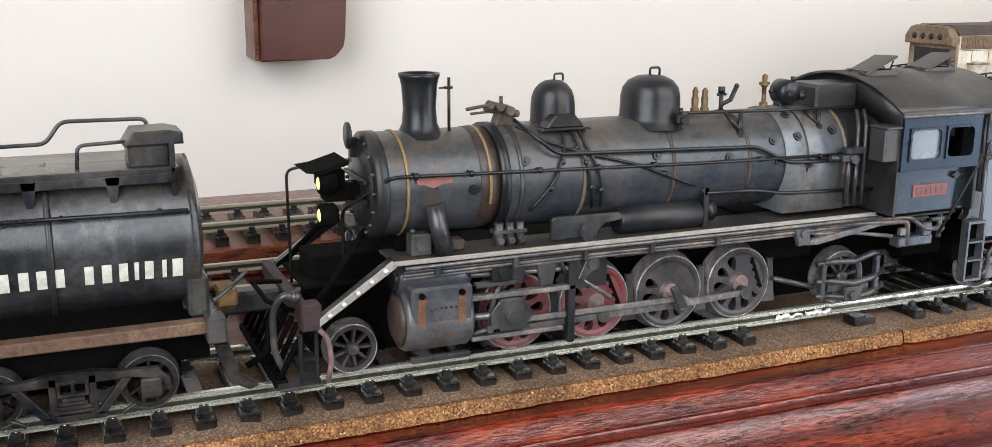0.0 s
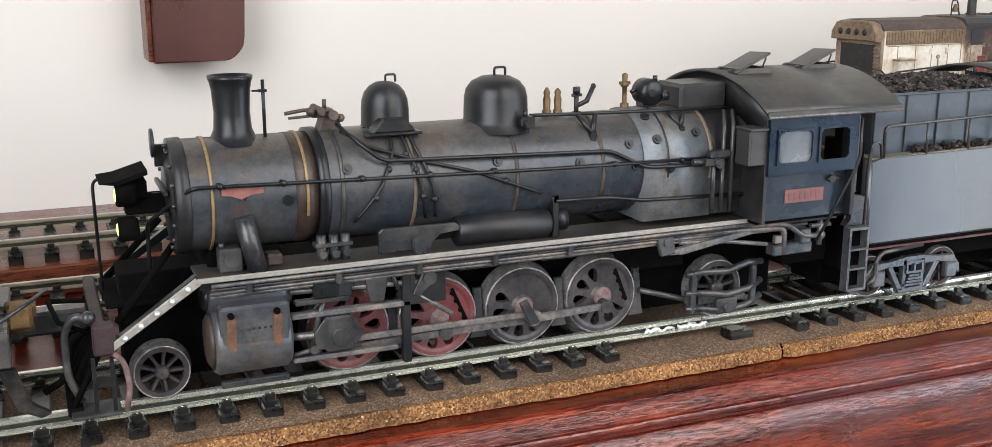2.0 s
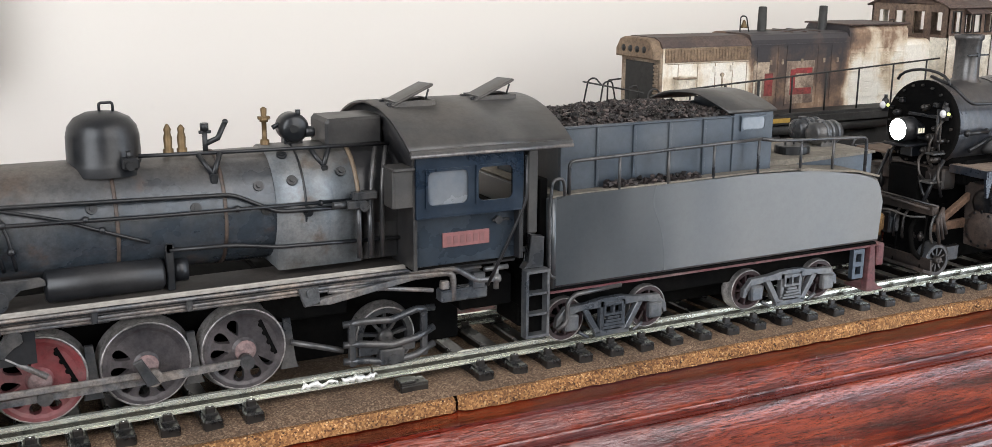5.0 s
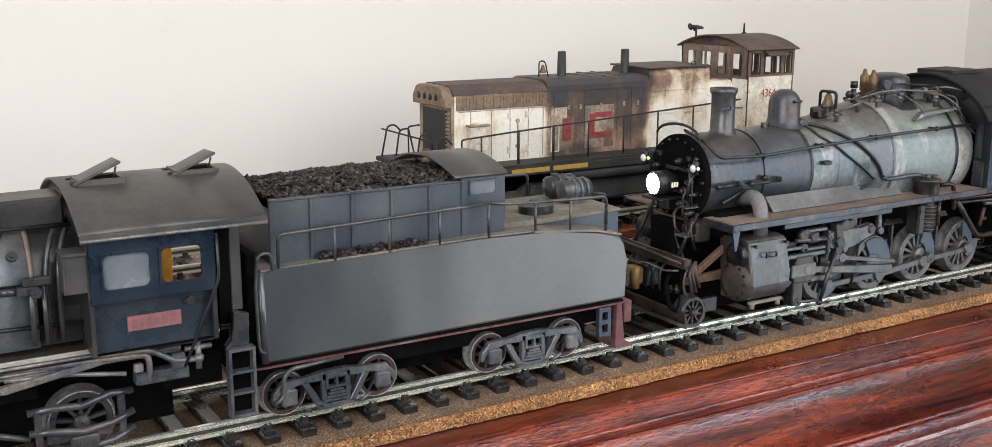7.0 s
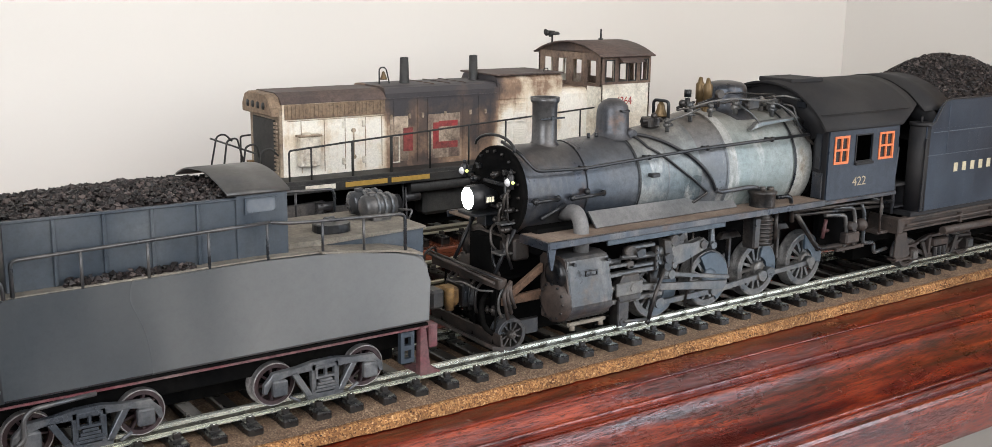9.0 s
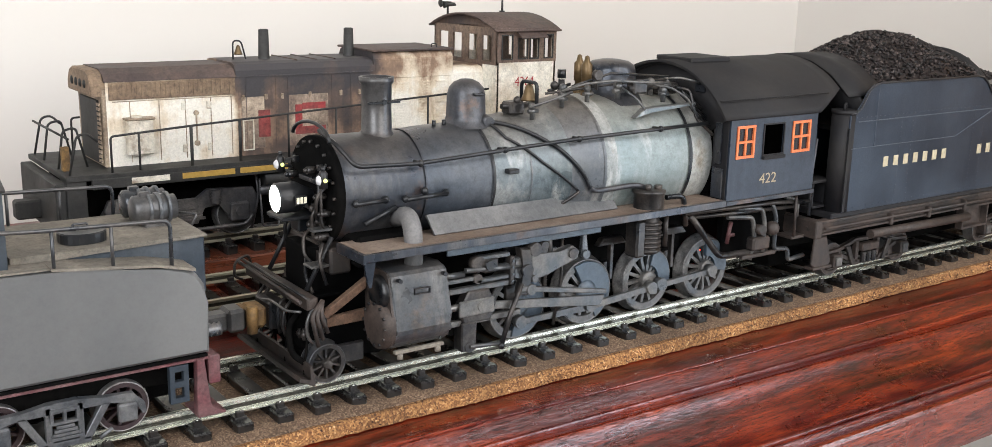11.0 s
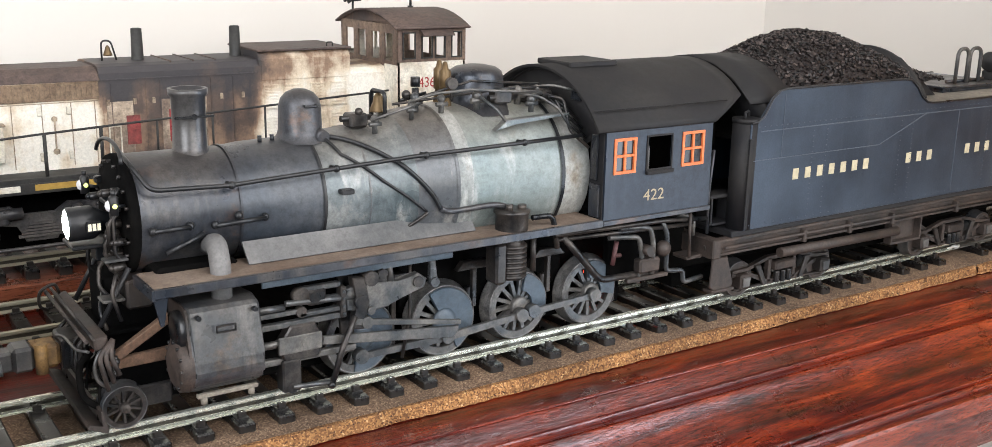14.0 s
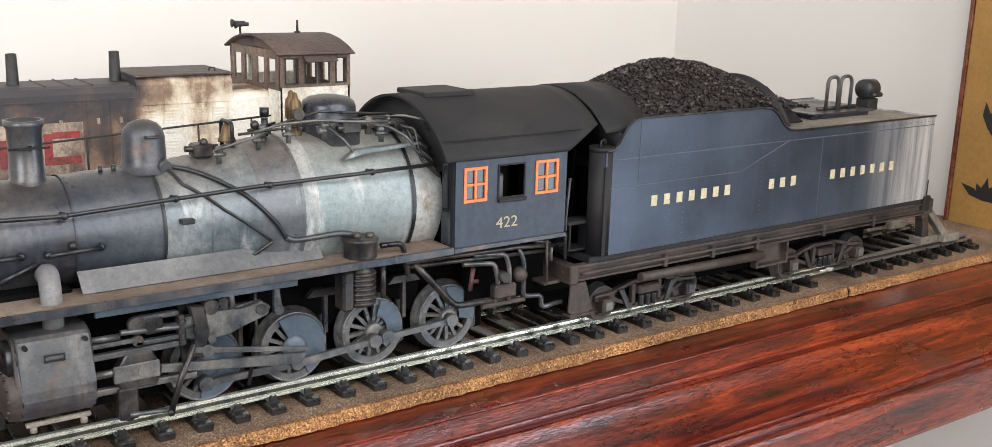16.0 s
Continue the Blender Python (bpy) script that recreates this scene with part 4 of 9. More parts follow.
def mikado():
    e = thing("steam_locomotive", (200, YC, RT), "weathered black steam engine with gold bands, dusty red and grey wheels", "steam locomotive", "steam locomotives on the front track")
    Z, R = 55.7, 15.7
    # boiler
    fit_to_view(*MIKADO_BOILER)
    part("smokebox", B().lathe([(105.0, R), (134, R)], (0, YC, Z), "x", 56, False), "boiler", e, "blue-black smokebox")
    part("smokebox_rim", B().lathe([(101.4, 0.1), (101.6, 9), (101.9, 15.0), (102.2, 16.1), (105.6, 16.2), (106.0, R - 0.1)], (0, YC, Z), "x", 56, False), "black", e, "black smokebox rim")
    part("scorched_ring", B().lathe([(134, R), (134, R + 0.12), (140.4, R + 0.12), (140.4, R)], (0, YC, Z), "x", 56, False), "brown_smoke", e, "scorched brown boiler ring")
    part("boiler_ring", B().lathe([(140.4, R), (140.4, 16.9), (143.2, 16.9), (143.6, 16.3)], (0, YC, Z), "x", 56, False), "black", e)
    part("boiler_barrel", B().lathe([(143.2, 16.3), (246, 16.5)], (0, YC, Z), "x", 56, False), "boiler", e)
    for x, m, w in ((110.9, "gold", 0.8), (136.7, "gold", 0.8)):
        arc = (0, 360) if x < 120 else (20, 200)
        part("boiler_band", B().lathe([(x, R + 0.1), (x, R + 0.42), (x + w, R + 0.42), (x + w, R + 0.1)], (0, YC, Z), "x", 56, False, True, arc), m, e, "thin gold boiler band")
    for x, m in ((146.5, "gear"), (167.6, "tan_band"), (199.6, "brown_smoke"), (228.6, "brown_smoke")):
        part("boiler_band", B().lathe([(x, 16.35), (x, 16.75), (x + 1.0, 16.75), (x + 1.0, 16.35)], (0, YC, Z), "x", 56, False), m, e)
    d = B().lathe([(100.6, 0.1), (100.5, 6), (101.4, 12.2), (102.4, 12.6)], (0, YC, Z), "x", 40, False)
    d.box(99.4, 100.6, YC - 11, YC + 11, Z + 2.2, Z + 3.6, 0.2).box(99.4, 100.6, YC - 11, YC + 11, Z - 3.6, Z - 2.2, 0.2)
    d.cyl((97.5, YC, Z), (101, YC, Z), 1.4)
    part("smokebox_door", d, "black", e)
    for k in range(16):
        a = 2 * math.pi * k / 16
        part("door_bolt", B().cyl((100.9, YC + 14.2 * math.cos(a), Z + 14.2 * math.sin(a)), (102.3, YC + 14.2 * math.cos(a), Z + 14.2 * math.sin(a)), 0.6, n=6), "gear", e)
    # chimney and domes
    part("chimney", B().lathe([(69.5, 8.2), (71.2, 6.3), (73.5, 5.3), (78, 4.95), (84.5, 5.35), (86.6, 5.8), (87.4, 6.2), (88.3, 6.2), (88.3, 5.2), (80, 4.2)], (120.3, YC, 0), "z", 40, False), "black", e, "flared black chimney")
    part("chimney_pipe", B().tube([(128.6, YC - 3, 71), (128.6, YC - 3, 87)], 0.5).box(127.2, 129.6, YC - 3.8, YC - 2.2, 83.6, 84.4, 0.1).box(125.5, 128.6, YC - 3.3, YC - 2.7, 83.7, 84.2, 0.1), "black", e)
    part("sand_dome", B().lathe([(69, 8.6), (70.6, 7.5), (72.5, 7.1), (77, 7.0), (79.6, 6.7), (81.8, 5.9), (83.5, 4.4), (84.5, 2.6), (84.9, 0.1)], (164.6, YC, 0), "z", 36, False), "black", e, "black sand dome with a hood")
    hood = B().prism([(157.6, 71.0), (170.6, 71.0), (169.6, 72.6), (167.4, 75.0), (160.8, 75.0), (158.6, 72.6)], "y", YC - 10.4, YC - 4.5, 0.5).prism([(155.8, 70.4), (172.4, 70.4), (172.0, 71.2), (156.2, 71.2)], "y", YC - 11.4, YC - 5, 0.2)
    part("dome_hood", hood, "black", e)
    part("dome_handle", B().tube(smooth_bend([(165, YC, 84.6), (165, YC, 86.6), (168, YC, 86.6), (168, YC, 84.4)], 0.7), 0.35), "black", e)
    part("steam_dome", B().lathe([(68.5, 12.4), (70.6, 10.6), (72.2, 9.9), (78.5, 9.75), (81.2, 9.1), (83.4, 7.4), (84.8, 4.5), (85.3, 0.1)], (200.0, YC, 0), "z", 44, False), "black", e, "large rounded black steam dome")
    part("dome_handle", B().tube(smooth_bend([(199.6, YC, 84.8), (199.6, YC, 87.4), (203.2, YC, 87.4), (203.2, YC, 84.8)], 0.8), 0.4), "black", e)
    part("dome_valve", B().box(203, 207.5, 15.2, 19.2, 70.4, 73.6, 0.5).cyl((205, 14, 71.6), (205, 19, 71.6), 1.2).cyl((205, 17, 73), (205, 17, 75.4), 0.7), "black", e)
    for x, h in ((217.4, 80.6), (221.2, 80.2)):
        v = B().lathe([(71.2, 1.5), (73.4, 1.5), (73.6, 1.1), (76.6, 1.25), (78.0, 0.9), (79.0, 1.1), (h - 0.3, 0.5), (h, 0.1)], (x, YC, 0), "z", 14, False)
        part("safety_valve", v, "brass", e, "dull brass safety valve")
    w = B().cyl((227.8, YC, 71), (227.8, YC, 78), 0.75).cyl((226.2, YC, 77.6), (229.6, YC, 77.6), 0.5).cyl((227.8, YC, 78), (227.8, YC, 80.2), 1.2)
    w.tube([(228, YC, 74.2), (231.5, YC, 75.6), (233.6, YC, 79.8)], 0.8).sphere((233.8, YC, 80.2), 0.9, 8)
    part("whistle", w, "black", e)
    bv = B().lathe([(72.6, 1.4), (74.2, 1.4), (74.4, 0.75), (79.4, 0.75), (79.6, 1.3), (80.6, 1.3), (80.9, 0.8), (83.4, 1.0), (83.9, 0.3)], (245.2, YC, 0), "z", 12, False).box(243.4, 247, YC - 0.8, YC + 0.8, 80.2, 81.2, 0.2)
    part("brass_valve", bv, "brass", e, "tall dull brass valve")
    g = B().lathe([(-4.6, 0.1), (-4.6, 3.0), (-3.4, 4.3), (2.4, 4.3), (3.8, 2.8), (3.8, 0.1)], (253.4, YC, 77.6), "y", 24, False).box(250.6, 256.2, YC - 2, YC + 2, 71.5, 75, 0.3).cyl((247.6, YC, 77.6), (250.4, YC, 79), 0.7).cyl((252.6, YC - 5, 77.6), (252.6, YC - 3.4, 77.6), 1.2).cyl((254.6, YC - 3, 81), (254.6, YC - 3, 83), 0.8, n=8).cyl((256.4, YC - 3.6, 76.4), (259, YC - 3.6, 76.4), 1.6, n=12)
    part("turbo_generator", g, "black", e)
    # valve gear on the boiler crown
    vp = B().tube(smooth_bend([(134.5, YC - 2, 77.0), (140, YC - 2, 77.8), (147, YC - 4, 77.5)], 1), 0.55).box(141.5, 148.5, YC - 4, YC + 2, 75.6, 78.0, 0.6).cyl((144, YC - 7, 77.8), (144, YC + 3, 77.8), 1.1).cyl((147.6, YC - 6.4, 76.4), (147.6, YC + 2, 76.4), 1.4)
    vp.prism([(143.5, 71.5), (151, 71.5), (149.5, 75.8), (145, 75.8)], "y", YC - 3.4, YC + 1.4, 0.4).cyl((135, YC - 4.5, 76.0), (142, YC - 4.5, 76.4), 0.4).sphere((141.2, YC - 5.4, 77.8), 1.2, 8).cyl((146, YC - 2, 78), (146, YC - 2, 80.6), 0.6, n=8).sphere((150, YC - 4.6, 75.4), 1.2, 8)
    part("crown_valve", vp, "brown_smoke", e, "dusty valve on the boiler crown")
    # pipes on the near side
    part("handrail", B().tube(smooth_bend([(95.2, 26, 32), (95.4, 26, 49.2), (106.0, 10.3, 60.9), (211, 9.6, 58.4), (268, 9.6, 57.8)], 2.0), 0.55), "black", e)
    for x in (113, 130, 152, 172, 192, 232, 256):
        z = 61 - 0.022 * (x - 106)
        part("handrail_knob", B().cyl((x, 9.8, z), (x, 14, z), 0.55).sphere((x, 9.9, z), 1.0, 8), "black", e)
    part("cold_pipe", B().tube(smooth_bend([(148, 21, 74.0), (153.5, 13.6, 68.4), (158.5, 11.8, 64.2), (231, 11.0, 62.2), (243, 9.6, 56.4), (268, 9.2, 55.9)], 2.6), 0.62), "black", e)
    part("sand_pipe", boiler_pipe([(163.0, 28), (162, 55), (158, 85), (150, 120)], 16.4, Z, 0.5), "black", e)
    part("sand_pipe", boiler_pipe([(166, 28), (167, 55), (169.5, 85), (171.5, 122)], 16.4, Z, 0.6), "black", e)
    part("sand_pipe", boiler_pipe([(168.4, 28), (169.4, 52), (173, 88), (174.5, 122)], 16.4, Z, 0.5), "black", e)
    for x, a, r in ((160.4, 70, 0.7), (156.2, 96, 0.8), (168.4, 72, 0.7), (170.2, 98, 0.8), (171.8, 78, 0.7), (173.6, 102, 0.8), (166, 56, 0.7), (196, 90, 0.7)):
        part("pipe_clip", B().sphere(on_boiler(x, a, 16.6, Z, 0.6), r + 0.3, 8), "black", e)
    part("branch_pipe", boiler_pipe([(149, 22), (155, 45), (168, 62), (186, 78), (208, 106)], 16.4, Z, 0.5), "black", e)
    part("long_rod", B().tube([(208, 20.5, 73.2), (236, 19.6, 72.7), (285, 18, 72.2)], 0.55), "black", e)
    for x in (227, 259):
        part("rod_bracket", B().tube([(x - 3, 19.8, 72.6), (x, 15.8, 67.2)], 0.8).tube([(x + 3, 19.4, 72.6), (x, 15.8, 67.2)], 0.8).box(x - 1, x + 1, 14.4, 16.6, 63.6, 67.6, 0.3), "black", e)
    part("maker_plate", B().prism([(113.6, 59.6), (116, 60.6), (119.4, 60.7), (121.6, 59.6), (124.8, 59.5), (124.8, 58.0), (121.4, 57.7), (118.8, 56.6), (116.2, 57.7), (113.6, 58.0)], "y", 11.5, 12.6, 0.0), "plate", e, "small faded red maker's plate")
    for x, a in ((131.5, 92), (148.5, 66), (194, 70), (221, 78), (239, 62), (240.5, 86)):
        washer(x, a, 16.3 if x > 140 else 15.8, Z, 1.5, e, "black")
    # firebox
    fb = B()
    prof = []
    for k in range(19):
        a = radians(-92 + 184 * k / 18)
        prof.append((YC + 17.2 * math.sin(a), Z + 17.2 * math.cos(a)))
    prof = [(YC - 16.2, 38.5)] + prof + [(YC + 16.2, 38.5)]
    fb.prism(prof, "x", 243.5, 268.6)
    for f in fb.bm.faces:
        if abs(f.normal.x) < 0.5:
            f.smooth = True
    part("firebox", fb, "firebox", e, "grey firebox wrapper")
    # Dark block put in for the shaded gap between firebox and cab.
    part("firebox_end", B().lathe([(268.4, 16.6), (280.6, 16.6)], (0, YC, Z), "x", 48, False).box(268.6, 280.6, YC - 15.4, YC + 15.4, 38.5, Z, 0.2), "turret", e, "dark firebox end standing for the shaded gap before the cab")
    for x in (271.2, 274.6):
        part("cab_pipe", B().tube(smooth_bend([(x, YC - 18.6, 40), (x, YC - 18.6, 60), (x + 1.5, YC - 16.6, 68), (x + 4, YC - 12, 71.6)], 3), 0.75), "gear", e)
    part("firebox_band", B().lathe([(267.2, 17.1), (267.2, 17.6), (268.4, 17.6), (268.4, 17.1)], (0, YC, Z), "x", 48, False), "tan_band", e)
    part("firebox_band", B().lathe([(251.6, 17.1), (251.6, 17.4), (252.2, 17.4), (252.2, 17.1)], (0, YC, Z), "x", 48, False), "black", e)
    for x, a in ((248.5, 60), (252.4, 91), (263.5, 55), (270, 92), (247.6, 30)):
        washer(x, a, 17.2, Z, 1.5, e, "black")
    ft = B().box(263, 268.5, 6.4, 9.6, 55.6, 58, 0.3).cyl((266.8, 8, 40.5), (266.8, 8, 60), 0.8).cyl((270.2, 8, 40.5), (270.2, 8, 58), 0.7).box(264.8, 272.4, 6.6, 9.8, 58, 60.4, 0.4).cyl((268, 5.8, 56.4), (268, 10, 56.4), 1.6).cyl((263, 8, 57), (259, 8, 57), 1.0)
    part("check_valve", ft, "gear", e)
    part("turret_cover", B().prism([(261.6, 71.6), (261.6, 79.0), (262.6, 80.2), (279.4, 80.4), (279.4, 72.0)], "y", 20.6, 36.0, 0.8), "turret", e)
    fit_to_view()
    # running board and what stands on it
    rb = B().box(106, 311, -2.6, 12.5, 38.6, 39.6, 0.2).box(106, 311, 43.5, 58.6, 38.6, 39.6, 0.2)
    part("running_board", rb, "board_mk", e, "dusty footplate")
    part("footplate_edge", B().box(105.4, 311.2, -3.2, -2.4, 38.5, 39.9, 0.2), "bare", e, "worn bare footplate edge")
    part("footplate_valance", B().box(106, 311, -2.0, -1.2, 36.4, 38.7, 0.2), "black", e)
    part("footplate_edge", B().box(105.4, 311.2, 58.4, 59.4, 37.4, 39.9, 0.2), "rod", e)
    for z, y in ((37.4, -2.6), (36.2, -1.2), (34.8, -0.4), (33.6, 0.6)):
        part("air_pipe", B().tube([(109, y, z), (170, y, z + 0.4), (225, y, z + 0.2), (300, y, z + 0.6)], 0.55), "rod", e)
    for x in (118, 142, 165, 188, 212):
        part("pipe_clip", B().box(x, x + 1.6, -2.4, 1, 34, 37.6, 0.2), "gear", e)
    for y0, y1 in ((-3.2, 0.6), (55.4, 59.2)):
        sl = B().prism([(84.5, 24.2), (85.4, 26.6), (105.4, 40.6), (106.4, 38.2)], "y", y0 + 1.0, y1)
        part("front_step", sl, "black", e)
        part("step_edge", B().prism([(84.3, 23.8), (84.3, 26.0), (105.2, 40.2), (106.4, 38.2)], "y", y0 if y0 < 0 else y1, (y0 + 1.0) if y0 < 0 else (y1 + 1), 0.2), "bare", e, "bare pale step edge")
    for k in range(5):
        u = 0.12 + 0.19 * k
        part("step_bolt", B().sphere((84.6 + 21 * u, -3.3, 25.0 + 14.3 * u), 0.75, 8), "solder", e)
    part("lubricator", B().box(112, 118, 0.5, 6, 39.6, 46, 0.5).cyl((115, 0.0, 43), (115, 1, 43), 1.9).cyl((113, 3, 46), (113, 3, 47.2), 0.8), "gear", e)
    part("steam_pipe", B().cyl((121.8, 0.4, 39.4), (118.6, 0.8, 54.4), 2.6, 2.6, 20), "gear", e, "thick grey steam pipe")
    part("steam_pipe_foot", B().box(124.6, 129, 3, 8, 39.6, 42.8, 0.5), "brown_smoke", e)
    part("feed_pump", B().box(137.6, 148, 1.5, 5.5, 43.4, 44.6, 0.2), "gear", e, "small grey feed pump")
    for x in (139.6, 143, 146.2):
        part("pump_barrel", B().cyl((x, 3.2, 39.6), (x, 3.2, 46.6), 1.35), "gear", e)
        part("pump_union", B().cyl((x, 0.8, 41.6), (x, 5.6, 41.6), 1.0), "gear", e)
    pl = B().prism([(154.4, 41.0), (154.4, 46.8), (155.4, 47.8), (176.8, 47.6), (178, 46.6), (178, 45.4), (172, 45.2), (168, 41.0)], "y", -1.6, 0.0, 0.25)
    pl.cyl((166.4, -2.4, 42.6), (166.4, 0.4, 42.6), 2.8)
    part("side_plate", pl, "gear", e)
    tk = B().lathe([(177.6, 0.1), (177.9, 3.4), (178.6, 4.3), (206.6, 4.3), (207.4, 3.4), (207.6, 0.1)], (0, 2.6, 44.1), "x", 28, False)
    part("air_tank", tk, "black", e, "grimy black air tank")
    part("tank_bracket", B().box(208, 210, 0.2, 10, 39.6, 52.6, 0.3).cyl((210, 5, 44.1), (214, 5, 44.1), 3.4).cyl((209, 0.2, 51.2), (209, 10, 51.2), 1.2), "black", e)
    part("thin_pipe", B().tube(smooth_bend([(209, 0.6, 50.6), (226, -0.4, 50.4), (238, -0.6, 48.6), (274, -1.0, 47.6)], 2.5), 0.6), "black", e)
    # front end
    fit_to_view(*MIKADO_BOILER)
    hb = B().prism([(83.6, 61.9), (88, 62.4), (96, 64.8), (96, 63.6), (88, 61.2)], "y", YC - 8, YC + 8)
    hb.box(88.5, 96, YC - 4, YC + 4, 56.2, 61.6, 0.6).box(90, 101, YC - 3, YC + 3, 52, 57, 0.4)
    part("headlight_bracket", hb, "dark", e)
    part("headlight", B().lathe([(87.6, 2.9), (88.2, 3.3), (92, 3.3), (93, 2.4)], (0, YC - 5, 58.2), "x", 20), "dark", e)
    part("headlight", B().lathe([(87.6, 2.9), (88.2, 3.4), (92, 3.4), (93, 2.4)], (0, YC - 5, 48.8), "x", 20), "dark", e)
    for z in (58.2, 48.8):
        part("headlight_lens", B().lathe([(87.1, 0.1), (87.3, 1.3), (87.7, 2.1)], (0, YC - 5, z), "x", 18, False), "lens_dim", e, "yellow-green glinting headlight lens")
    part("front_disc", B().lathe([(98.2, 0.1), (98.2, 4.0), (98.9, 4.0), (98.9, 0.1)], (0, YC + 2, 70.5), "x", 20, False).box(98.9, 101.5, YC + 1, YC + 3, 64, 70, 0.2), "black", e)
    fit_to_view()
    part("grab_post", B().tube(smooth_bend([(84.4, 31, 27), (84.0, 31, 61.0), (88.5, 26, 63.0)], 2.4), 0.45), "black", e)
    for y in (6, 50):
        part("front_stay", B().tube([(86, y, 28), (102, y + (6 if y < 28 else -6), 46)], 1.0), "dark", e)
    part("buffer_beam", B().box(80, 83.2, 2, 54, 23.5, 28.5, 0.5), "maroon", e, "grimy maroon buffer beam")
    part("beam_top", B().box(84, 104, 14, 42, 29.5, 30.6, 0.2), "dark", e)
    pi = B()
    for k in range(9):
        y = 1 + 6.75 * k
        part("cowcatcher_bar", B().tube([(80.6, y, 22), (73.5, YC + (y - YC) * 0.94, 7.4)], 0.8, 6), "dark", e)
    pi.box(72.2, 76, 1, 55, 6.2, 8.2, 0.3)
    part("cowcatcher_foot", pi, "dark", e)
    for y0 in (-2, 51):
        st = B().box(78.5, 84, y0, y0 + 7, 6.2, 7.2, 0.2).box(78.6, 79.6, y0, y0 + 1, 7, 22, 0.1).box(83, 84, y0, y0 + 1, 7, 22, 0.1).box(79, 83.5, y0, y0 + 5, 14, 15, 0.1)
        part("step", st, "black", e)
    part("foot_plate", B().box(73, 85, -3.4, 7, 6.6, 7.5, 0.25), "gear", e)
    part("step_hanger", B().tube(smooth_bend([(84, -2.6, 23), (86.4, -2.6, 20.5), (87.4, -2.6, 14), (86.2, -2.6, 7.4)], 2.5), 0.75), "hub_pink", e, "faded pink step hanger")
    part("beam_end", B().box(79.4, 85.0, -3.0, 2.4, 22.6, 30.4, 0.5), "maroon", e)
    part("hose_cock", B().tube(smooth_bend([(80, 2, 30), (76, 2, 33), (73, 4, 28), (73, 4, 16), (76, 4, 9)], 3), 1.0).sphere((79, 2, 31.6), 1.8, 8), "gear", e)
    cp = B().box(62, 80, YC - 3.5, YC + 3.5, 21, 27.5, 0.9).box(56, 63.5, YC - 5, YC + 4.5, 20.4, 28.6, 1.2).cyl((59, YC + 2.4, 19.6), (59, YC + 2.4, 29.4), 2.0).box(52, 57, YC - 5, YC - 1.6, 21, 28, 0.8)
    part("coupler", cp, "gear", e)
    part("air_hose", B().tube(smooth_bend([(79, YC - 12, 24), (74, YC - 13, 22), (73, YC - 14, 12), (67, YC - 14, 9)], 3), 1.0), "dark", e)
    part("chain_rod", B().tube([(79, 4, 27), (72, 6, 30), (70, 16, 33), (79, 20, 31)], 0.6), "dark", e)
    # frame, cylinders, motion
    # Frame carried down near the ties, near black for shade between the wheels.
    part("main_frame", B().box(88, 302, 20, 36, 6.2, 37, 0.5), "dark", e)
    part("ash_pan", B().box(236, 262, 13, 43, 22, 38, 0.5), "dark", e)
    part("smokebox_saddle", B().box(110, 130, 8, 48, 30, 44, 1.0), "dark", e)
    for y, s in ((5.5, -1), (50.5, 1)):
        c = B().lathe([(109.2, 0.1), (109.2, 8.6), (110.4, 9.4), (128.6, 9.4), (129.6, 8.4), (129.6, 0.1)], (0, y, 20.2), "x", 36, False)
        c.lathe([(108.6, 0.1), (108.6, 4.4), (109.6, 5.2), (130, 5.2), (131, 4.2), (131, 0.1)], (0, y + 1.5, 32.2), "x", 28, False)
        lo, hi = sorted((y + s * 9.3, y - s * 2))
        c.box(110.4, 128.8, lo, hi, 20, 31.5, 0.8)
        part("cylinder", c, "cyl_mk", e, "grey cylinder streaked with rust")
        part("cylinder_cover", B().lathe([(106.8, 0.1), (107.2, 3.2), (108.2, 4.2), (109, 4.2)], (0, y + 1.5, 32.2), "x", 20, False), "black", e)
        part("cylinder_cover", B().lathe([(107.4, 0.1), (107.8, 6.0), (109.4, 8.4), (109.4, 0.1)], (0, y, 20.2), "x", 24, False), "brown_smoke", e)
        part("cylinder_foot", B().box(110, 128, y + s * 8.4 - 1, y + s * 8.4 + 1, 9.6, 11.2, 0.2), "gear", e)
        if s < 0:
            for x in (113.2, 125.2):
                part("rust_streak", B().prism([(x - 1.3, 21.2), (x + 1.0, 19.2), (x + 1.5, 28.6), (x - 0.9, 28.8)], "y", y - 9.42, y - 9.2), "rust", e, "orange rust streak")
                part("drain_cock", B().cyl((x, y - 10.3, 29.4), (x, y - 9.0, 29.4), 0.9, n=8), "dark", e)
            for k in range(6):
                part("rivet", B().cyl((116 + 1.5 * k, y - 9.7, 25.2), (116 + 1.5 * k, y - 9.2, 25.2), 0.32, n=6), "gear", e)
        yy = y + s * 3.5
        part("guide_bar", B().box(130, 164, yy - 1.4, yy + 1.4, 24.4, 26.0, 0.3), "rod", e)
        part("guide_bar", B().box(130, 160, yy - 1.4, yy + 1.4, 12.0, 13.4, 0.3), "rod", e)
        part("crosshead", B().box(139, 147, yy - 2.2, yy + 2.2, 14.2, 24.2, 0.6).cyl((143, yy - 3.2, 18.6), (143, yy + 2, 18.6), 2.2), "gear", e)
        part("piston_rod", B().cyl((128, yy, 19.4), (142, yy, 18.8), 1.1), "steel", e)
        part("valve_rod", B().cyl((130, yy, 32.2), (146, yy, 31.4), 0.9).box(140, 147, yy - 1.6, yy + 1.6, 29.4, 34, 0.5).box(146, 160, yy - 0.9, yy + 0.9, 31.8, 33.4, 0.2), "gear", e)
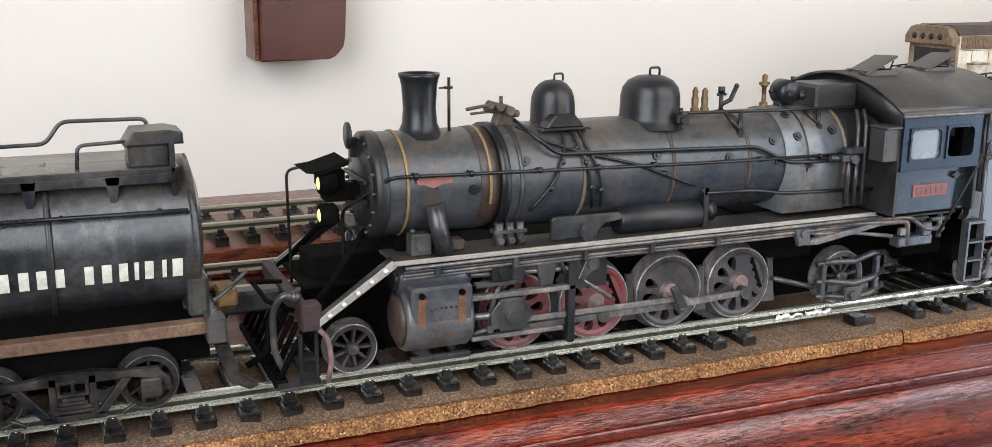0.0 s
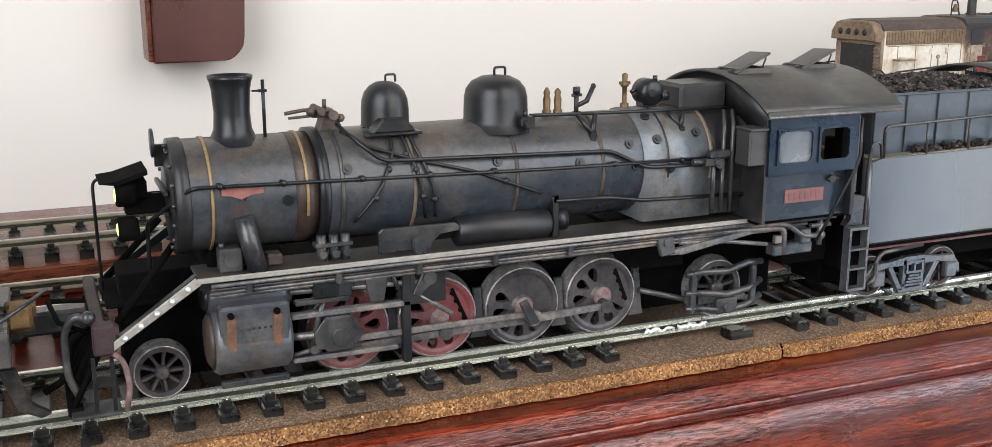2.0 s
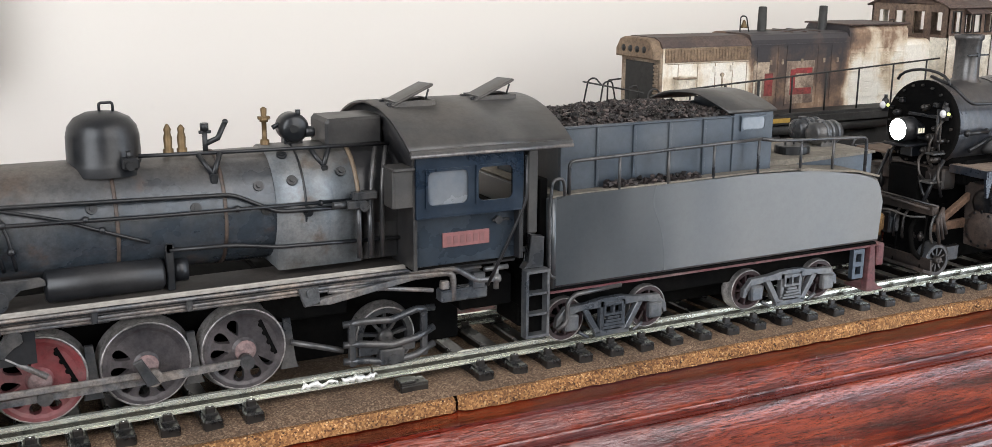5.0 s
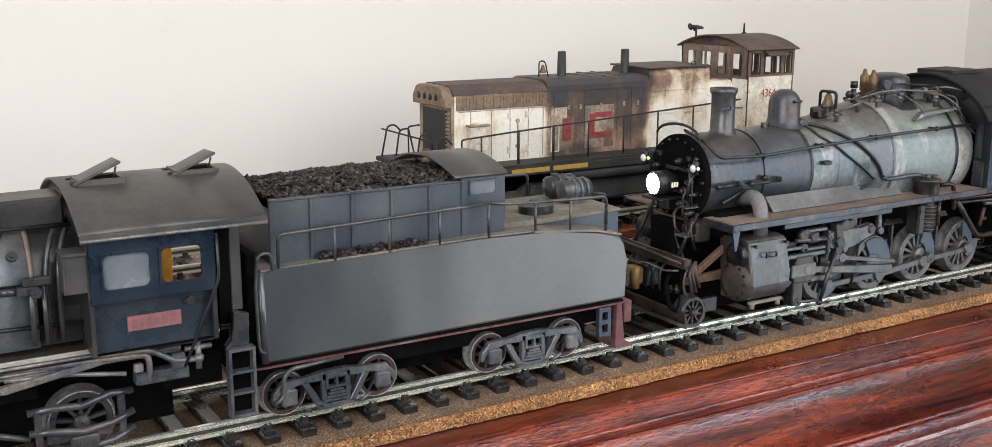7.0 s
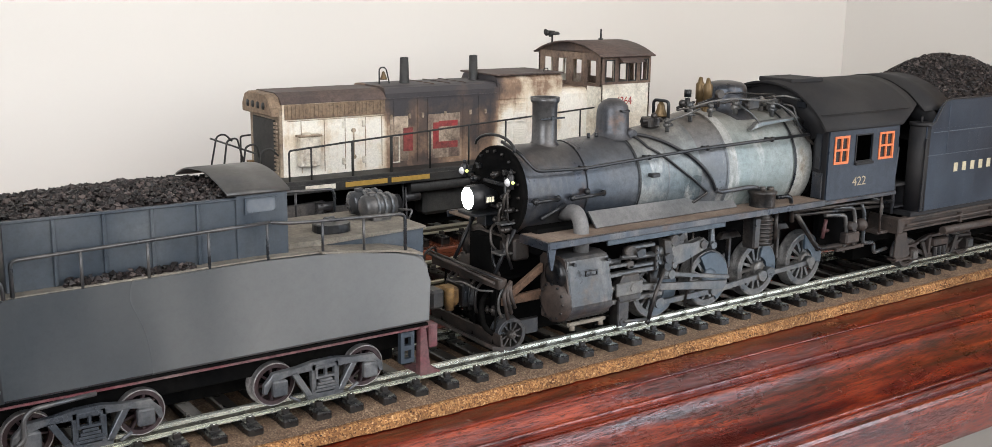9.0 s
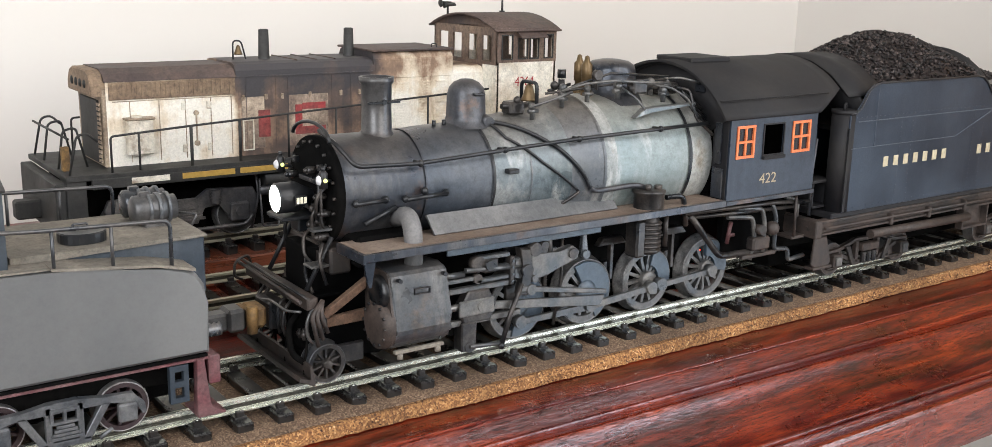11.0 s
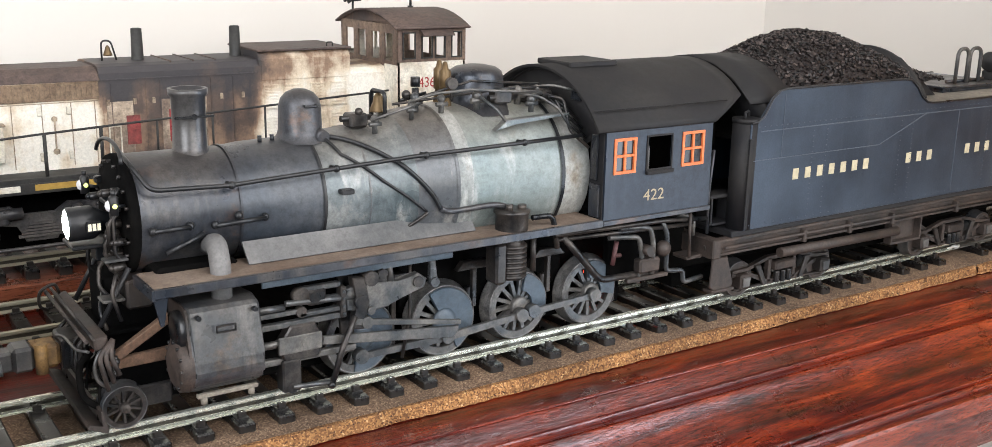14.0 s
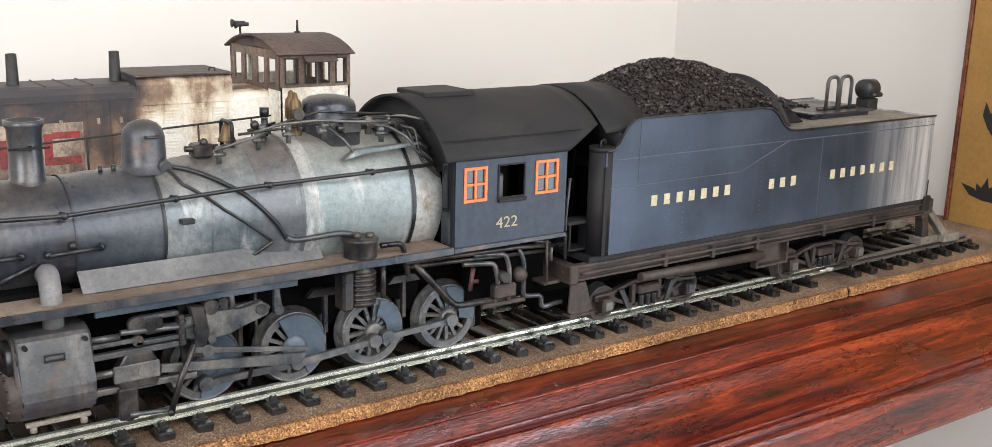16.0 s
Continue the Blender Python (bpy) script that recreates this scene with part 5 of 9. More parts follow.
        part("combination_lever", B().tube([(139.8, yy - s * -0.4, 30.6), (137.6, yy, 24), (135.8, yy, 16)], 0.9, 6).tube([(136, yy, 16.4), (142.6, yy, 16.2)], 0.8, 6), "gear", e)
        mb = pierced(162, 174.5, 24.6, 37, yy - 1.0, yy + 1.0, [(165.4, 169.6, 30.4, 33.6)])
        mb.box(161.6, 164, yy - 1.4, yy + 1.4, 7.6, 36.4, 0.3)
        part("motion_bracket", mb, "black", e)
        lk = B().prism([(164.6, 27.6), (168, 34.6), (169.6, 34.2), (171.6, 30.8), (169, 29.6), (166.6, 26.8)], "y", yy - 1.6, yy - 0.4, 0.2).cyl((169.6, yy - 2.2, 32), (169.6, yy + 1, 32), 1.9)
        part("expansion_link", lk, "gear", e)
        part("radius_rod", B().tube([(147, yy, 31.6), (169, yy, 30.6)], 0.9, 6), "rod", e)
        part("eccentric_rod", B().tube([(167, yy - 0.3, 26.8), (176.5, yy - 0.3, 20.2)], 0.85, 6), "rod", e)
        yr = y + s * 2.2
        part("main_rod", B().box(143, 204, yr - 1.2, yr, 15.4, 17.2, 0.3).cyl((203, yr - 1.8, 15.2), (203, yr + 0.6, 15.2), 2.4), "rod", e)
        yr = y + s * 0.2
        part("side_rod", B().prism([(147, 11.8), (176, 12.4), (204, 12.6), (230, 13.8), (230, 15.6), (204, 15.0), (176, 14.4), (147, 13.8)], "y", yr - 0.6, yr + 0.6, 0.15), "rod", e)
        for x, z in ((148.4, 12.8), (175.6, 13.4), (203, 13.8), (229, 14.6)):
            part("rod_pin", B().cyl((x, yr + s * 1.6, z), (x, yr - s * 2, z), 2.0, n=16), "gear", e)
        for x in (161, 188, 215, 242.5):
            part("brake_hanger", B().prism([(x - 1.2, 24), (x + 1.0, 24), (x + 1.8, 12), (x + 3, 8.6), (x - 2.4, 8.6), (x - 1.0, 14)], "y", y + 4.5 if s < 0 else y - 6.2, y + 6.2 if s < 0 else y - 4.5, 0.2), "gear", e)
    for y, s in ((5.5, -1), (50.5, 1)):
        yy = y + s * 4.6
        part("slide_bracket", B().prism([(150, 36.6), (158, 36.6), (156, 27), (152, 27)], "y", yy - 0.6, yy + 0.6, 0.2), "gear", e)
        part("valve_guide", B().box(131, 146, yy - 1.4, yy + 1.4, 28.6, 29.8, 0.2), "gear", e)
        part("valve_crosshead", B().box(136, 143, yy - 2.0, yy + 2.0, 30, 34.4, 0.6).cyl((139.5, yy - 2.6, 32.2), (139.5, yy + 2.6, 32.2), 1.5), "black", e)
        part("crosshead_plate", B().prism([(136.4, 15), (148, 15.6), (150, 19), (147, 23.4), (139, 23.6), (136, 20)], "y", yy - 0.5, yy + 0.5, 0.2).cyl((146, yy - 1.4, 19), (146, yy + 1.4, 19), 1.7), "gear", e)
        part("union_link", B().tube([(135.8, yy, 15.4), (129.8, yy, 14.4)], 0.7, 6).cyl((135.8, yy - 1, 15.4), (135.8, yy + 1, 15.4), 1.1), "gear", e)
        part("lifting_link", B().tube([(158, yy, 35.8), (160.4, yy, 29.4)], 0.7, 6), "gear", e)
        part("return_crank", B().prism([(201, 13.4), (204.4, 14), (200, 21.6), (197.6, 20.6)], "y", yy - 0.7, yy + 0.7, 0.3), "gear", e)
        for x0, x1 in ((112, 133), (126, 140)):
            part("drain_pipe", B().tube(smooth_bend([(x0, yy + 1, 10.6), (x0 + 3, yy + 1, 8.8), (x1, yy + 1, 8.4)], 1.5), 0.45, 6), "dark", e)
        for x in (160.5, 187.6, 214.6):
            part("driver_spring", B().prism([(x - 6, 30.6), (x + 6, 30.6), (x + 4, 33), (x - 4, 33)], "y", y + (4 if s < 0 else -4) - 1.4, y + (4 if s < 0 else -4) + 1.4, 0.2), "gear", e)
    hub = ("hub", B().lathe([(-3.2, 3.1), (-3.7, 2.8), (-3.8, 1.7), (-4.1, 1.4), (-4.2, 0.1)], (0, 0, 0), "y", 20, False).mesh("hub", "hub_pink"))
    # Near-black strip on the face, painted for the shade in the weight's slot.
    slot = B().box(-5.8, 5.8, -2.35, -1.6, 7.0, 8.0, 0.1)
    for sx in (-4.4, -1.6, 1.6, 4.4):
        slot.cyl((sx, -2.36, 7.1), (sx, -1.6, 7.1), 0.75, n=8)
    gap = ("weight_slot", slot.mesh("weight_slot", "dark"))
    wr = wheel_meshes(12.3, 10, "wheel_red", "tyre", 64, oval=True)
    wg = wheel_meshes(12.3, 10, "wheel_mk", "tyre", 64, oval=True)
    wf = wheel_meshes(12.3, 10, "wheel_mk", "tyre", 100, oval=True)
    wheel_pair(wr, e, 147.8, 12.3, 11.4, -40, "dusty red driving wheel", True, (hub, gap))
    wheel_pair(wr, e, 175.0, 12.3, 11.4, 66, "dusty red driving wheel", True, (hub, gap))
    wheel_pair(wf, e, 202.4, 12.3, 11.4, 62, "dusty grey driving wheel with a pink hub", True, (hub,))
    wheel_pair(wg, e, 229.5, 12.3, 11.4, 68, "dusty grey driving wheel with a pink hub", True, (hub, gap))
    wp = wheel_meshes(7.5, 9, "wheel_mk", "tyre")
    wheel_pair(wp, e, 96.4, 7.5, 10.6, 10, "dusty grey spoked pilot wheel")
    wt = wheel_meshes(9.6, 9, "gear", "tyre")
    wheel_pair(wt, e, 272.6, 9.6, 11.4, 0)
    # trailing truck frame
    tf = B()
    for z, b in ((21.4, 2.2), (15.2, -0.6), (10.0, -0.8)):
        tf.tube([(257.5, 4.5, z), (264, 3.2, z + b * 0.3), (272, 2.8, z + b * 0.6 - 1.2), (280, 3.2, z + b), (286.5, 4.5, z + 1.6)], 1.15, 6)
    for x in (260, 283):
        tf.box(x - 1, x + 1, 3, 5, 8.5, 22.5, 0.3)
    tf.box(268, 276, 1.8, 4.6, 7.6, 12.6, 0.5).box(262, 280, 3.4, 5.2, 11, 14.4, 0.3).cyl((272, 0.8, 9.6), (272, 3, 9.6), 1.6)
    part("trailing_truck", tf, "gear", e, "grey trailing truck frame")
    part("radius_bar", B().tube([(243, 9, 17), (258, 6, 13)], 1.0, 6), "gear", e)
    # pipes and brackets under the cab
    part("footplate_bracket", B().prism([(242, 38), (248.4, 38), (249.4, 30.6), (244.6, 30.4)], "y", -1.6, 0.4, 0.3).cyl((246.4, -2.2, 34.6), (246.4, -1.4, 34.6), 1.4), "truck_mk", e)
    part("lower_sill", B().prism([(246, 30.6), (250, 32.2), (288, 37.2), (288, 35.8), (252, 30.2)], "y", -1.6, 0.6, 0.2), "rod", e)
    part("injector_pipe", B().tube(smooth_bend([(250, 0, 36.4), (282, -1, 35.4), (290.6, -1, 34.8), (290.6, -1, 26.4)], 2), 1.0), "rod", e)
    part("injector_pipe", B().tube(smooth_bend([(272, -1, 37), (291, -1.6, 36.4), (298, -1.6, 31.6), (306, -1.6, 31.2)], 2), 0.9), "rod", e)
    part("injector_pipe", B().tube(smooth_bend([(252, 0.4, 33.6), (268, 0, 32.6), (284, -1, 30.2)], 4), 0.7), "rod", e)
    part("injector", B().box(286.5, 302, -1.6, 3, 25.8, 29.6, 0.5).box(297, 301, -2, 2, 29, 34, 0.4).cyl((305, -1, 28), (305, -1, 36.6), 0.9).cyl((301, -1, 34.6), (309, -1, 34.6), 0.8).sphere((305, -1.4, 31.4), 1.6, 8), "truck_mk", e)
    part("blow_off_valve", B().box(286, 288.6, -3, -1, 30.4, 33, 0.3), "rod", e)
    part("drag_beam", B().box(296, 314, 6, 50, 20, 30, 0.5), "dark", e)
    # cab
    for s in (0, 1):
        m = (lambda a: a) if not s else (lambda a: 2 * CAB - a)
        lo, hi = sorted((m(-12.4), m(-11.4)))
        part("cab_side", pierced(274.2, 308, 55.6, 73.6, lo, hi, [(277.2, 290.4, 58.4, 68.8), (292.8, 304.6, 58.5, 69.0)]), "cab", e, "slate blue-black cab side")
        lo, hi = sorted((m(-8.6), m(-7.6)))
        part("cab_lower_side", B().box(274.2, 307.4, lo, hi, 39.9, 56, 0.2), "cab_low", e)
        lo, hi = sorted((m(-12.4), m(-7.6)))
        part("cab_ledge", B().box(274.2, 307.8, lo, hi, 54.9, 55.6, 0.1), "cab", e)
        lo, hi = sorted((m(-12.9), m(-12.3)))
        part("window_frame", round_ring(277.6, 290.0, 58.8, 68.4, lo, hi, 0.7, 1.7), "cab", e)
        part("window_frame", round_ring(293.2, 304.2, 58.9, 68.6, lo, hi, 0.7, 1.7), "cab", e)
        lo, hi = sorted((m(-12.1), m(-11.8)))
        part("window_pane", B().box(277.4, 290.2, lo, hi, 58.6, 68.6, 0), "glass_dusty", e, "dusty pale window pane")
    part("number_plate", B().box(283.7, 298.7, -9.0, -8.5, 45.1, 49.4, 0.1), "plate_num", e, "faded red number plate")
    for k in range(6):
        part("plate_bar", B().box(285.0 + 2.1 * k, 286.4 + 2.1 * k, -9.12, -8.9, 46.1, 48.5, 0), "plate_dim", e)
    part("door_latch", B().box(299.6, 305, -9.6, -8.5, 51.4, 52.2, 0.1).cyl((301.4, -9.8, 51.8), (301.4, -8.6, 51.8), 1.2), "black", e)
    part("cab_front", B().box(273.6, 274.8, -11.4, 49.4, 40, 73.4, 0.1), "turret", e)
    part("cab_front_arch", arched_roof(273.4, 274.9, -12.6, 74.0, 84.3, 9.6, 24, yc=CAB), "black", e)
    part("backhead", B().box(275, 282, 4, 34, 40, 70, 1.0), "dark", e)
    part("cab_floor", B().box(274.4, 310, -7.4, 45.4, 38.8, 40.4, 0.1), "dark", e)
    part("cab_wing", B().box(268.2, 274, -11.2, -10.4, 58.4, 69.0, 0.2).box(267.4, 274, -12.2, -4.0, 69.0, 69.9, 0.2).box(267.6, 268.4, -11.2, -4.4, 58.4, 69.0, 0.2), "roof", e)
    part("cab_roof", arched_roof(272, 323.5, -13.6, 74.6, 84.9, 0.9, 26, 1.6, yc=CAB), "roof", e, "grey arched cab roof")
    # Pale tube along the eave: a highlight made as a part.
    part("eave_highlight", B().tube([(272, -14.2, 73.2), (323.5, -14.2, 73.2)], 0.55, 8), "rod", e, "pale strip for the highlight on the eave")
    for x, y in ((282.2, 14.2), (310.4, 16.8)):
        me = B().box(-7.3, 7.3, -5.7, 5.7, -0.45, 0.45, 0.5).mesh("roof_hatch", "roof")
        piece("roof_hatch", me, e, (x, y, 87.0), "open tilted roof hatch", (-3, -24, 0))
        part("hatch_curb", B().box(x - 5.6, x - 4.6, y - 5.4, y + 5.4, 82.4, 85.6, 0.1).box(x + 6.4, x + 7.4, y - 5.4, y + 5.4, 82.4, 85.6, 0.1).box(x - 4.6, x + 6.4, y - 5.4, y - 4.4, 82.4, 85.6, 0.1).box(x - 4.6, x + 6.4, y + 4.4, y + 5.4, 82.4, 85.6, 0.1), "roof", e)
        # Near-black fill for the shade inside the hatch opening.
        part("hatch_well", B().box(x - 4.6, x + 6.4, y - 4.4, y + 4.4, 83.4, 85.1, 0), "dark", e)
        for v in (-3.4, 3.4):
            part("hatch_hinge", B().cyl((x - 6.6, y + v - 1.2, 84.6), (x - 6.6, y + v + 1.2, 84.6), 0.8, n=8), "black", e)
        part("hatch_stay", B().tube([(x + 4.4, y - 4, 84.8), (x + 5.2, y - 5, 88.8)], 0.3, 6), "black", e)
    part("roof_stud", B().cyl((306, -5.8, 77.0), (306, -6.2, 78.1), 0.8, n=8), "black", e)
    part("cab_grab_rail", B().tube(smooth_bend([(308.8, -12.6, 71), (309, -12.8, 58), (303.4, -9.6, 42.5), (299.6, -6, 31)], 3), 0.5), "black", e)
    part("cab_lining", B().box(275.4, 310.6, 45.0, 45.8, 40.5, 57.6, 0.1), "amber", e, "bare brass inner cab wall")
    # Added dark filler that stands for the shade between cab and tender.
    part("gangway_shade", B().box(312.2, 315.8, -0.4, 3.6, 40, 72, 0.3), "dark", e)
    part("cab_rear_post", B().box(307, 308.4, -12, -8, 40, 73, 0.2), "black", e)
    part("cab_rear_post", B().box(307, 308.4, 46, 50, 40, 73, 0.2), "black", e)
    return e


mikado()


def coal_heap(name, x0, x1, y0, y1, base, top, count, size, seed, label, peak=0.5, low=0.0):
    """A mound of broken coal, with its underlying bed."""
    rng = random.Random(seed)
    vs, fs = [], []
    nx, ny = 26, 14
    def height(u, v):
        h = max(0.0, math.sin(math.pi * min(1, max(0, u)) ** (math.log(0.5) / math.log(peak)))) * max(0.0, math.sin(math.pi * v)) ** 0.7
        return base + (top - base) * (low + (1 - low) * h) + 0.9 * noise.noise((u * 9, v * 7, seed))
    for i in range(nx):
        for j in range(ny):
            u, v = i / (nx - 1), j / (ny - 1)
            vs.append((x0 + (x1 - x0) * u, y0 + (y1 - y0) * v, height(u, v) - 0.7))
    for i in range(nx - 1):
        for j in range(ny - 1):
            a = i * ny + j
            fs.append((a, a + 1, a + ny + 1, a + ny))
    pts = []
    for k in range(count):
        u, v = rng.random(), rng.random()
        pts.append((x0 + (x1 - x0) * u, y0 + (y1 - y0) * v, height(u, v) + rng.uniform(-0.5, 0.3)))
    lv, lf = lumps(pts, rng, size)
    o = len(vs)
    vs += lv
    fs += [tuple(o + k for k in f) for f in lf]
    return stuff(name, vs, fs, "coal", label, "coal", (0.5 * (x0 + x1), 0.5 * (y0 + y1), base))


def cast_truck(parent, x0, x1, r, out, mat, wheel_mat="wheel_mk", turn=0.0, wheel_label="", tyre="tyre"):
    """A two-axle truck with a pierced cast side frame on each side."""
    zc = RT + r
    for s in (0, 1):
        y = out if not s else 2 * YC - out
        lo, hi = y - 1.1, y + 1.1
        xm, L = 0.5 * (x0 + x1), x1 - x0
        b = B()
        b.prism([(x0 - 4.4, zc + 1.6), (x0 - 2, zc + 5.2), (xm - L * 0.3, zc + 5.6), (xm - L * 0.12, zc + 6.6), (xm + L * 0.12, zc + 6.6), (xm + L * 0.3, zc + 5.6), (x1 + 2, zc + 5.2), (x1 + 4.4, zc + 1.6), (x1 + 3.4, zc + 0.4), (x1, zc + 3.6), (xm + L * 0.3, zc + 3.6), (xm - L * 0.3, zc + 3.6), (x0, zc + 3.6), (x0 - 3.4, zc + 0.4)], "y", lo, hi, 0.2)
        for q in ([(x0 + 4.2, zc + 4), (x0 + 6.6, zc + 4), (xm - L * 0.13, zc - 5.4), (xm - L * 0.2, zc - 5.4)], [(x1 - 4.2, zc + 4), (x1 - 6.6, zc + 4), (xm + L * 0.13, zc - 5.4), (xm + L * 0.2, zc - 5.4)]):
            b.prism(q, "y", lo, hi, 0.2)
        b.box(xm - L * 0.2, xm + L * 0.2, lo, hi, zc - 6.4, zc - 4.6, 0.2)
        b.box(xm - L * 0.15, xm - L * 0.10, lo, hi, zc - 5, zc + 5.6, 0.2).box(xm + L * 0.10, xm + L * 0.15, lo, hi, zc - 5, zc + 5.6, 0.2)
        part("side_frame", b, mat, parent, "pierced grey cast side frame")
        yo = lo - 0.6 if not s else hi + 0.6
        for x, d in ((x0, -1), (x1, 1)):
            arm = [(x - d * 6.5, zc + 5.4), (x + d * 2.2, zc + 4.6), (x + d * 5.0, zc + 1.8), (x + d * 5.4, zc - 1.2), (x + d * 4.2, zc - 1.6), (x + d * 3.4, zc + 0.8), (x + d * 1.2, zc + 2.6), (x - d * 4.5, zc + 3.4)]
            part("frame_arm", B().prism(arm, "y", lo + 0.1, hi - 0.1, 0.2), mat, parent)
        for k in range(4):
            part("leaf_spring", B().box(xm - L * (0.13 - 0.02 * k), xm + L * (0.13 - 0.02 * k), min(yo, y), max(yo, y), zc - 4 + 1.1 * k, zc - 3.1 + 1.1 * k, 0.1), mat, parent)
        part("bolster_end", frame_ring(xm - 3, xm + 3, zc + 1.4, zc + 4.2, min(yo, y), max(yo, y), 0.8).box(xm - 0.4, xm + 0.4, min(yo, y), max(yo, y), zc + 1.4, zc + 4.2, 0), mat, parent)
        for x in (x0, x1):
            jb = B().box(x - 2.6, x + 2.6, min(yo, y) - (0.8 if not s else 0), max(yo, y) + (0.8 if s else 0), zc - 2.6, zc + 2.8, 0.5)
            part("axle_box", jb, mat, parent)
            part("brake_bar", B().tube([(x + (4 if x == x0 else -4), y, zc - 4.2), (x + (7.5 if x == x0 else -7.5), y, zc - 6.4)], 0.6, 6), mat, parent)
    me = wheel_meshes(r, 9, wheel_mat, tyre)
    for x in (x0, x1):
        wheel_pair(me, parent, x, r, out + 5.0, turn, wheel_label)


def mikado_tender():
    t = thing("locomotive_tender", (395, YC, RT), "satin grey tender with a railed coal bunker and red underframe", "tender", "tenders on the front track")
    y0, y1 = 0.4, 55.6
    side = [(325.2, 24.6), (324.6, 53.8), (330, 54.4), (404, 55.2), (432, 54.4), (452, 51.6), (460, 50.4), (463.4, 48.6), (465.4, 45.4), (466.2, 40), (466.2, 25.0)]
    b = B().prism(side, "y", y0, y1, 0.9)
    part("tank", b, "tank", t, "smooth satin grey tank")
    part("front_corner", B().cyl((326.2, y0 + 1.6, 24.8), (325.8, y0 + 1.6, 54), 1.8, n=14), "tank", t)
    part("deck_plate", B().prism([(326, 54.0), (404, 55.4), (431, 54.8), (431, 55.3), (404, 55.9), (326, 54.6)], "y", 1.4, 54.6), "deck", t, "dusty tan deck")
    part("rear_deck", B().prism([(417, 55.2), (430, 55.4), (470, 56.6), (470, 57.4), (430, 57.4), (417, 57.4)], "y", 9.5, 46.5, 0.2), "deck", t)
    part("rear_tank", B().prism([(418, 40), (469.6, 40), (469.6, 56.8), (418, 56.8)], "y", 10.5, 45.5, 0.4), "tank_blue", t)
    part("shoulder_plate", B().prism([(425, 54.9), (452, 52.2), (463, 49.6), (463, 50.4), (452, 53.0), (425, 55.6)], "y", 0.0, 10.5), "deck", t)
    # bunker
    for bx in ((331, 415.4, 6.0, 7.0, 54.6, 74.6), (331, 415.4, 49, 50, 54.6, 74.6), (414.4, 415.4, 7, 49, 54.6, 76.4), (331, 332, 7, 49, 54.6, 72)):
        part("bunker_wall", B().box(*bx, 0.2), "tank_blue", t, "slate blue coal bunker wall")
    part("bunker_window_panel", B().box(398.6, 415.8, 5.4, 6.9, 54.8, 76.8, 0.2), "tank_blue", t)
    part("bunker_window", B().box(401.4, 412.0, 4.95, 5.45, 69.9, 74.6, 0.15), "glass_dusty", t, "small pale bunker window")
    part("window_frame", round_ring(401.8, 411.6, 70.2, 74.3, 4.75, 5.45, 0.5, 1.3), "tank_blue", t)
    for x in (344, 358, 372, 386):
        part("bunker_rib", B().box(x, x + 1.1, 5.3, 6.1, 55, 74.4 if x < 399 else 71, 0.15), "tank_blue", t)
    part("bunker_cover", arched_roof(395.6, 416.4, 4.4, 76.6, 81.4, 0.8, 20), "roof", t, "grey arched bunker cover")
    part("top_rim", B().box(331, 399, 5.4, 7.2, 74.4, 75.2, 0.2), "tank_blue", t)
    # railings
    zt = lambda x: 65.0 + 0.028 * (x - 332)
    for y in (1.6, 54.4):
        top = [(331.8, y, 54.6), (331.8, y, zt(332))] + [(x, y, zt(x)) for x in (350, 370, 390, 408)]
        part("railing_top", B().tube(smooth_bend(top, 2.0), 0.6), "gear", t, "thin grey railing")
        for x in (350.5, 369.5, 388, 407):
            part("railing_post", B().cyl((x, y, 54.2), (x, y, zt(x)), 0.5, n=8), "gear", t)
        rear = [(408, y, zt(408)), (414, y, 66.2), (424, y, 65.6), (455.5, y, 64.6), (456.8, y, 63.4), (456.8, y, 50.6)]
        part("railing_top", B().tube(smooth_bend(rear, 1.6), 0.6), "gear", t)
        for x, z in ((426, 54.4), (441, 53)):
            part("railing_post", B().cyl((x, y, z), (x, y, 65.6 - 0.02 * (x - 424)), 0.5, n=8), "gear", t)
    part("front_grab_rail", B().tube(smooth_bend([(329, -0.6, 54.8), (328.6, -0.6, 60.4), (324.4, -0.8, 60.2), (323.4, -0.8, 50), (323.8, -0.8, 29.6), (326, -0.6, 28.6)], 2.2), 0.55), "gear", t)
    lid = B()
    ring = [(438 + 6.4 * math.copysign(abs(math.cos(a)) ** 0.8, math.cos(a)), 19.5 + 5.6 * math.copysign(abs(math.sin(a)) ** 0.8, math.sin(a))) for a in np.linspace(0, 2 * math.pi, 24, False)]
    lid.prism(ring, "z", 57.2, 60.4, 0.35)
    part("water_hatch", lid, "black", t, "oval dark water hatch")
    part("hatch_handle", B().tube(smooth_bend([(436, 21, 60.2), (436, 21, 61.8), (440, 21, 61.8), (440, 21, 60.2)], 0.6), 0.35), "gear", t)
    # twin lamp housings on the rear deck
    for y in (27.5, 37.0):
        f = B().lathe([(-6.8, 0.1), (-6.8, 3.0), (-6.0, 4.2), (3.2, 4.2), (3.8, 3.5), (6.0, 3.8), (6.6, 0.1)], (461.0, y, 62.4), "x", 24, False)
        f.box(457.4, 464.6, y - 2.8, y + 2.8, 57, 60, 0.3).box(456.6, 459.6, y - 1.2, y + 1.2, 66.0, 67.6, 0.3)
        part("rear_lamp", f, "gear", t, "ribbed slate grey lamp housing")
        for x in (458.6, 461.4, 464.2):
            part("lamp_rib", B().lathe([(x, 4.1), (x, 4.7), (x + 0.9, 4.7), (x + 0.9, 4.1)], (0, y, 62.4), "x", 24, False, True), "truck_mk", t)
    part("rear_lamp_stay", B().tube(smooth_bend([(470, 22, 57), (472, 22, 60.6), (468, 26, 60.6)], 1.2), 0.4), "gear", t)
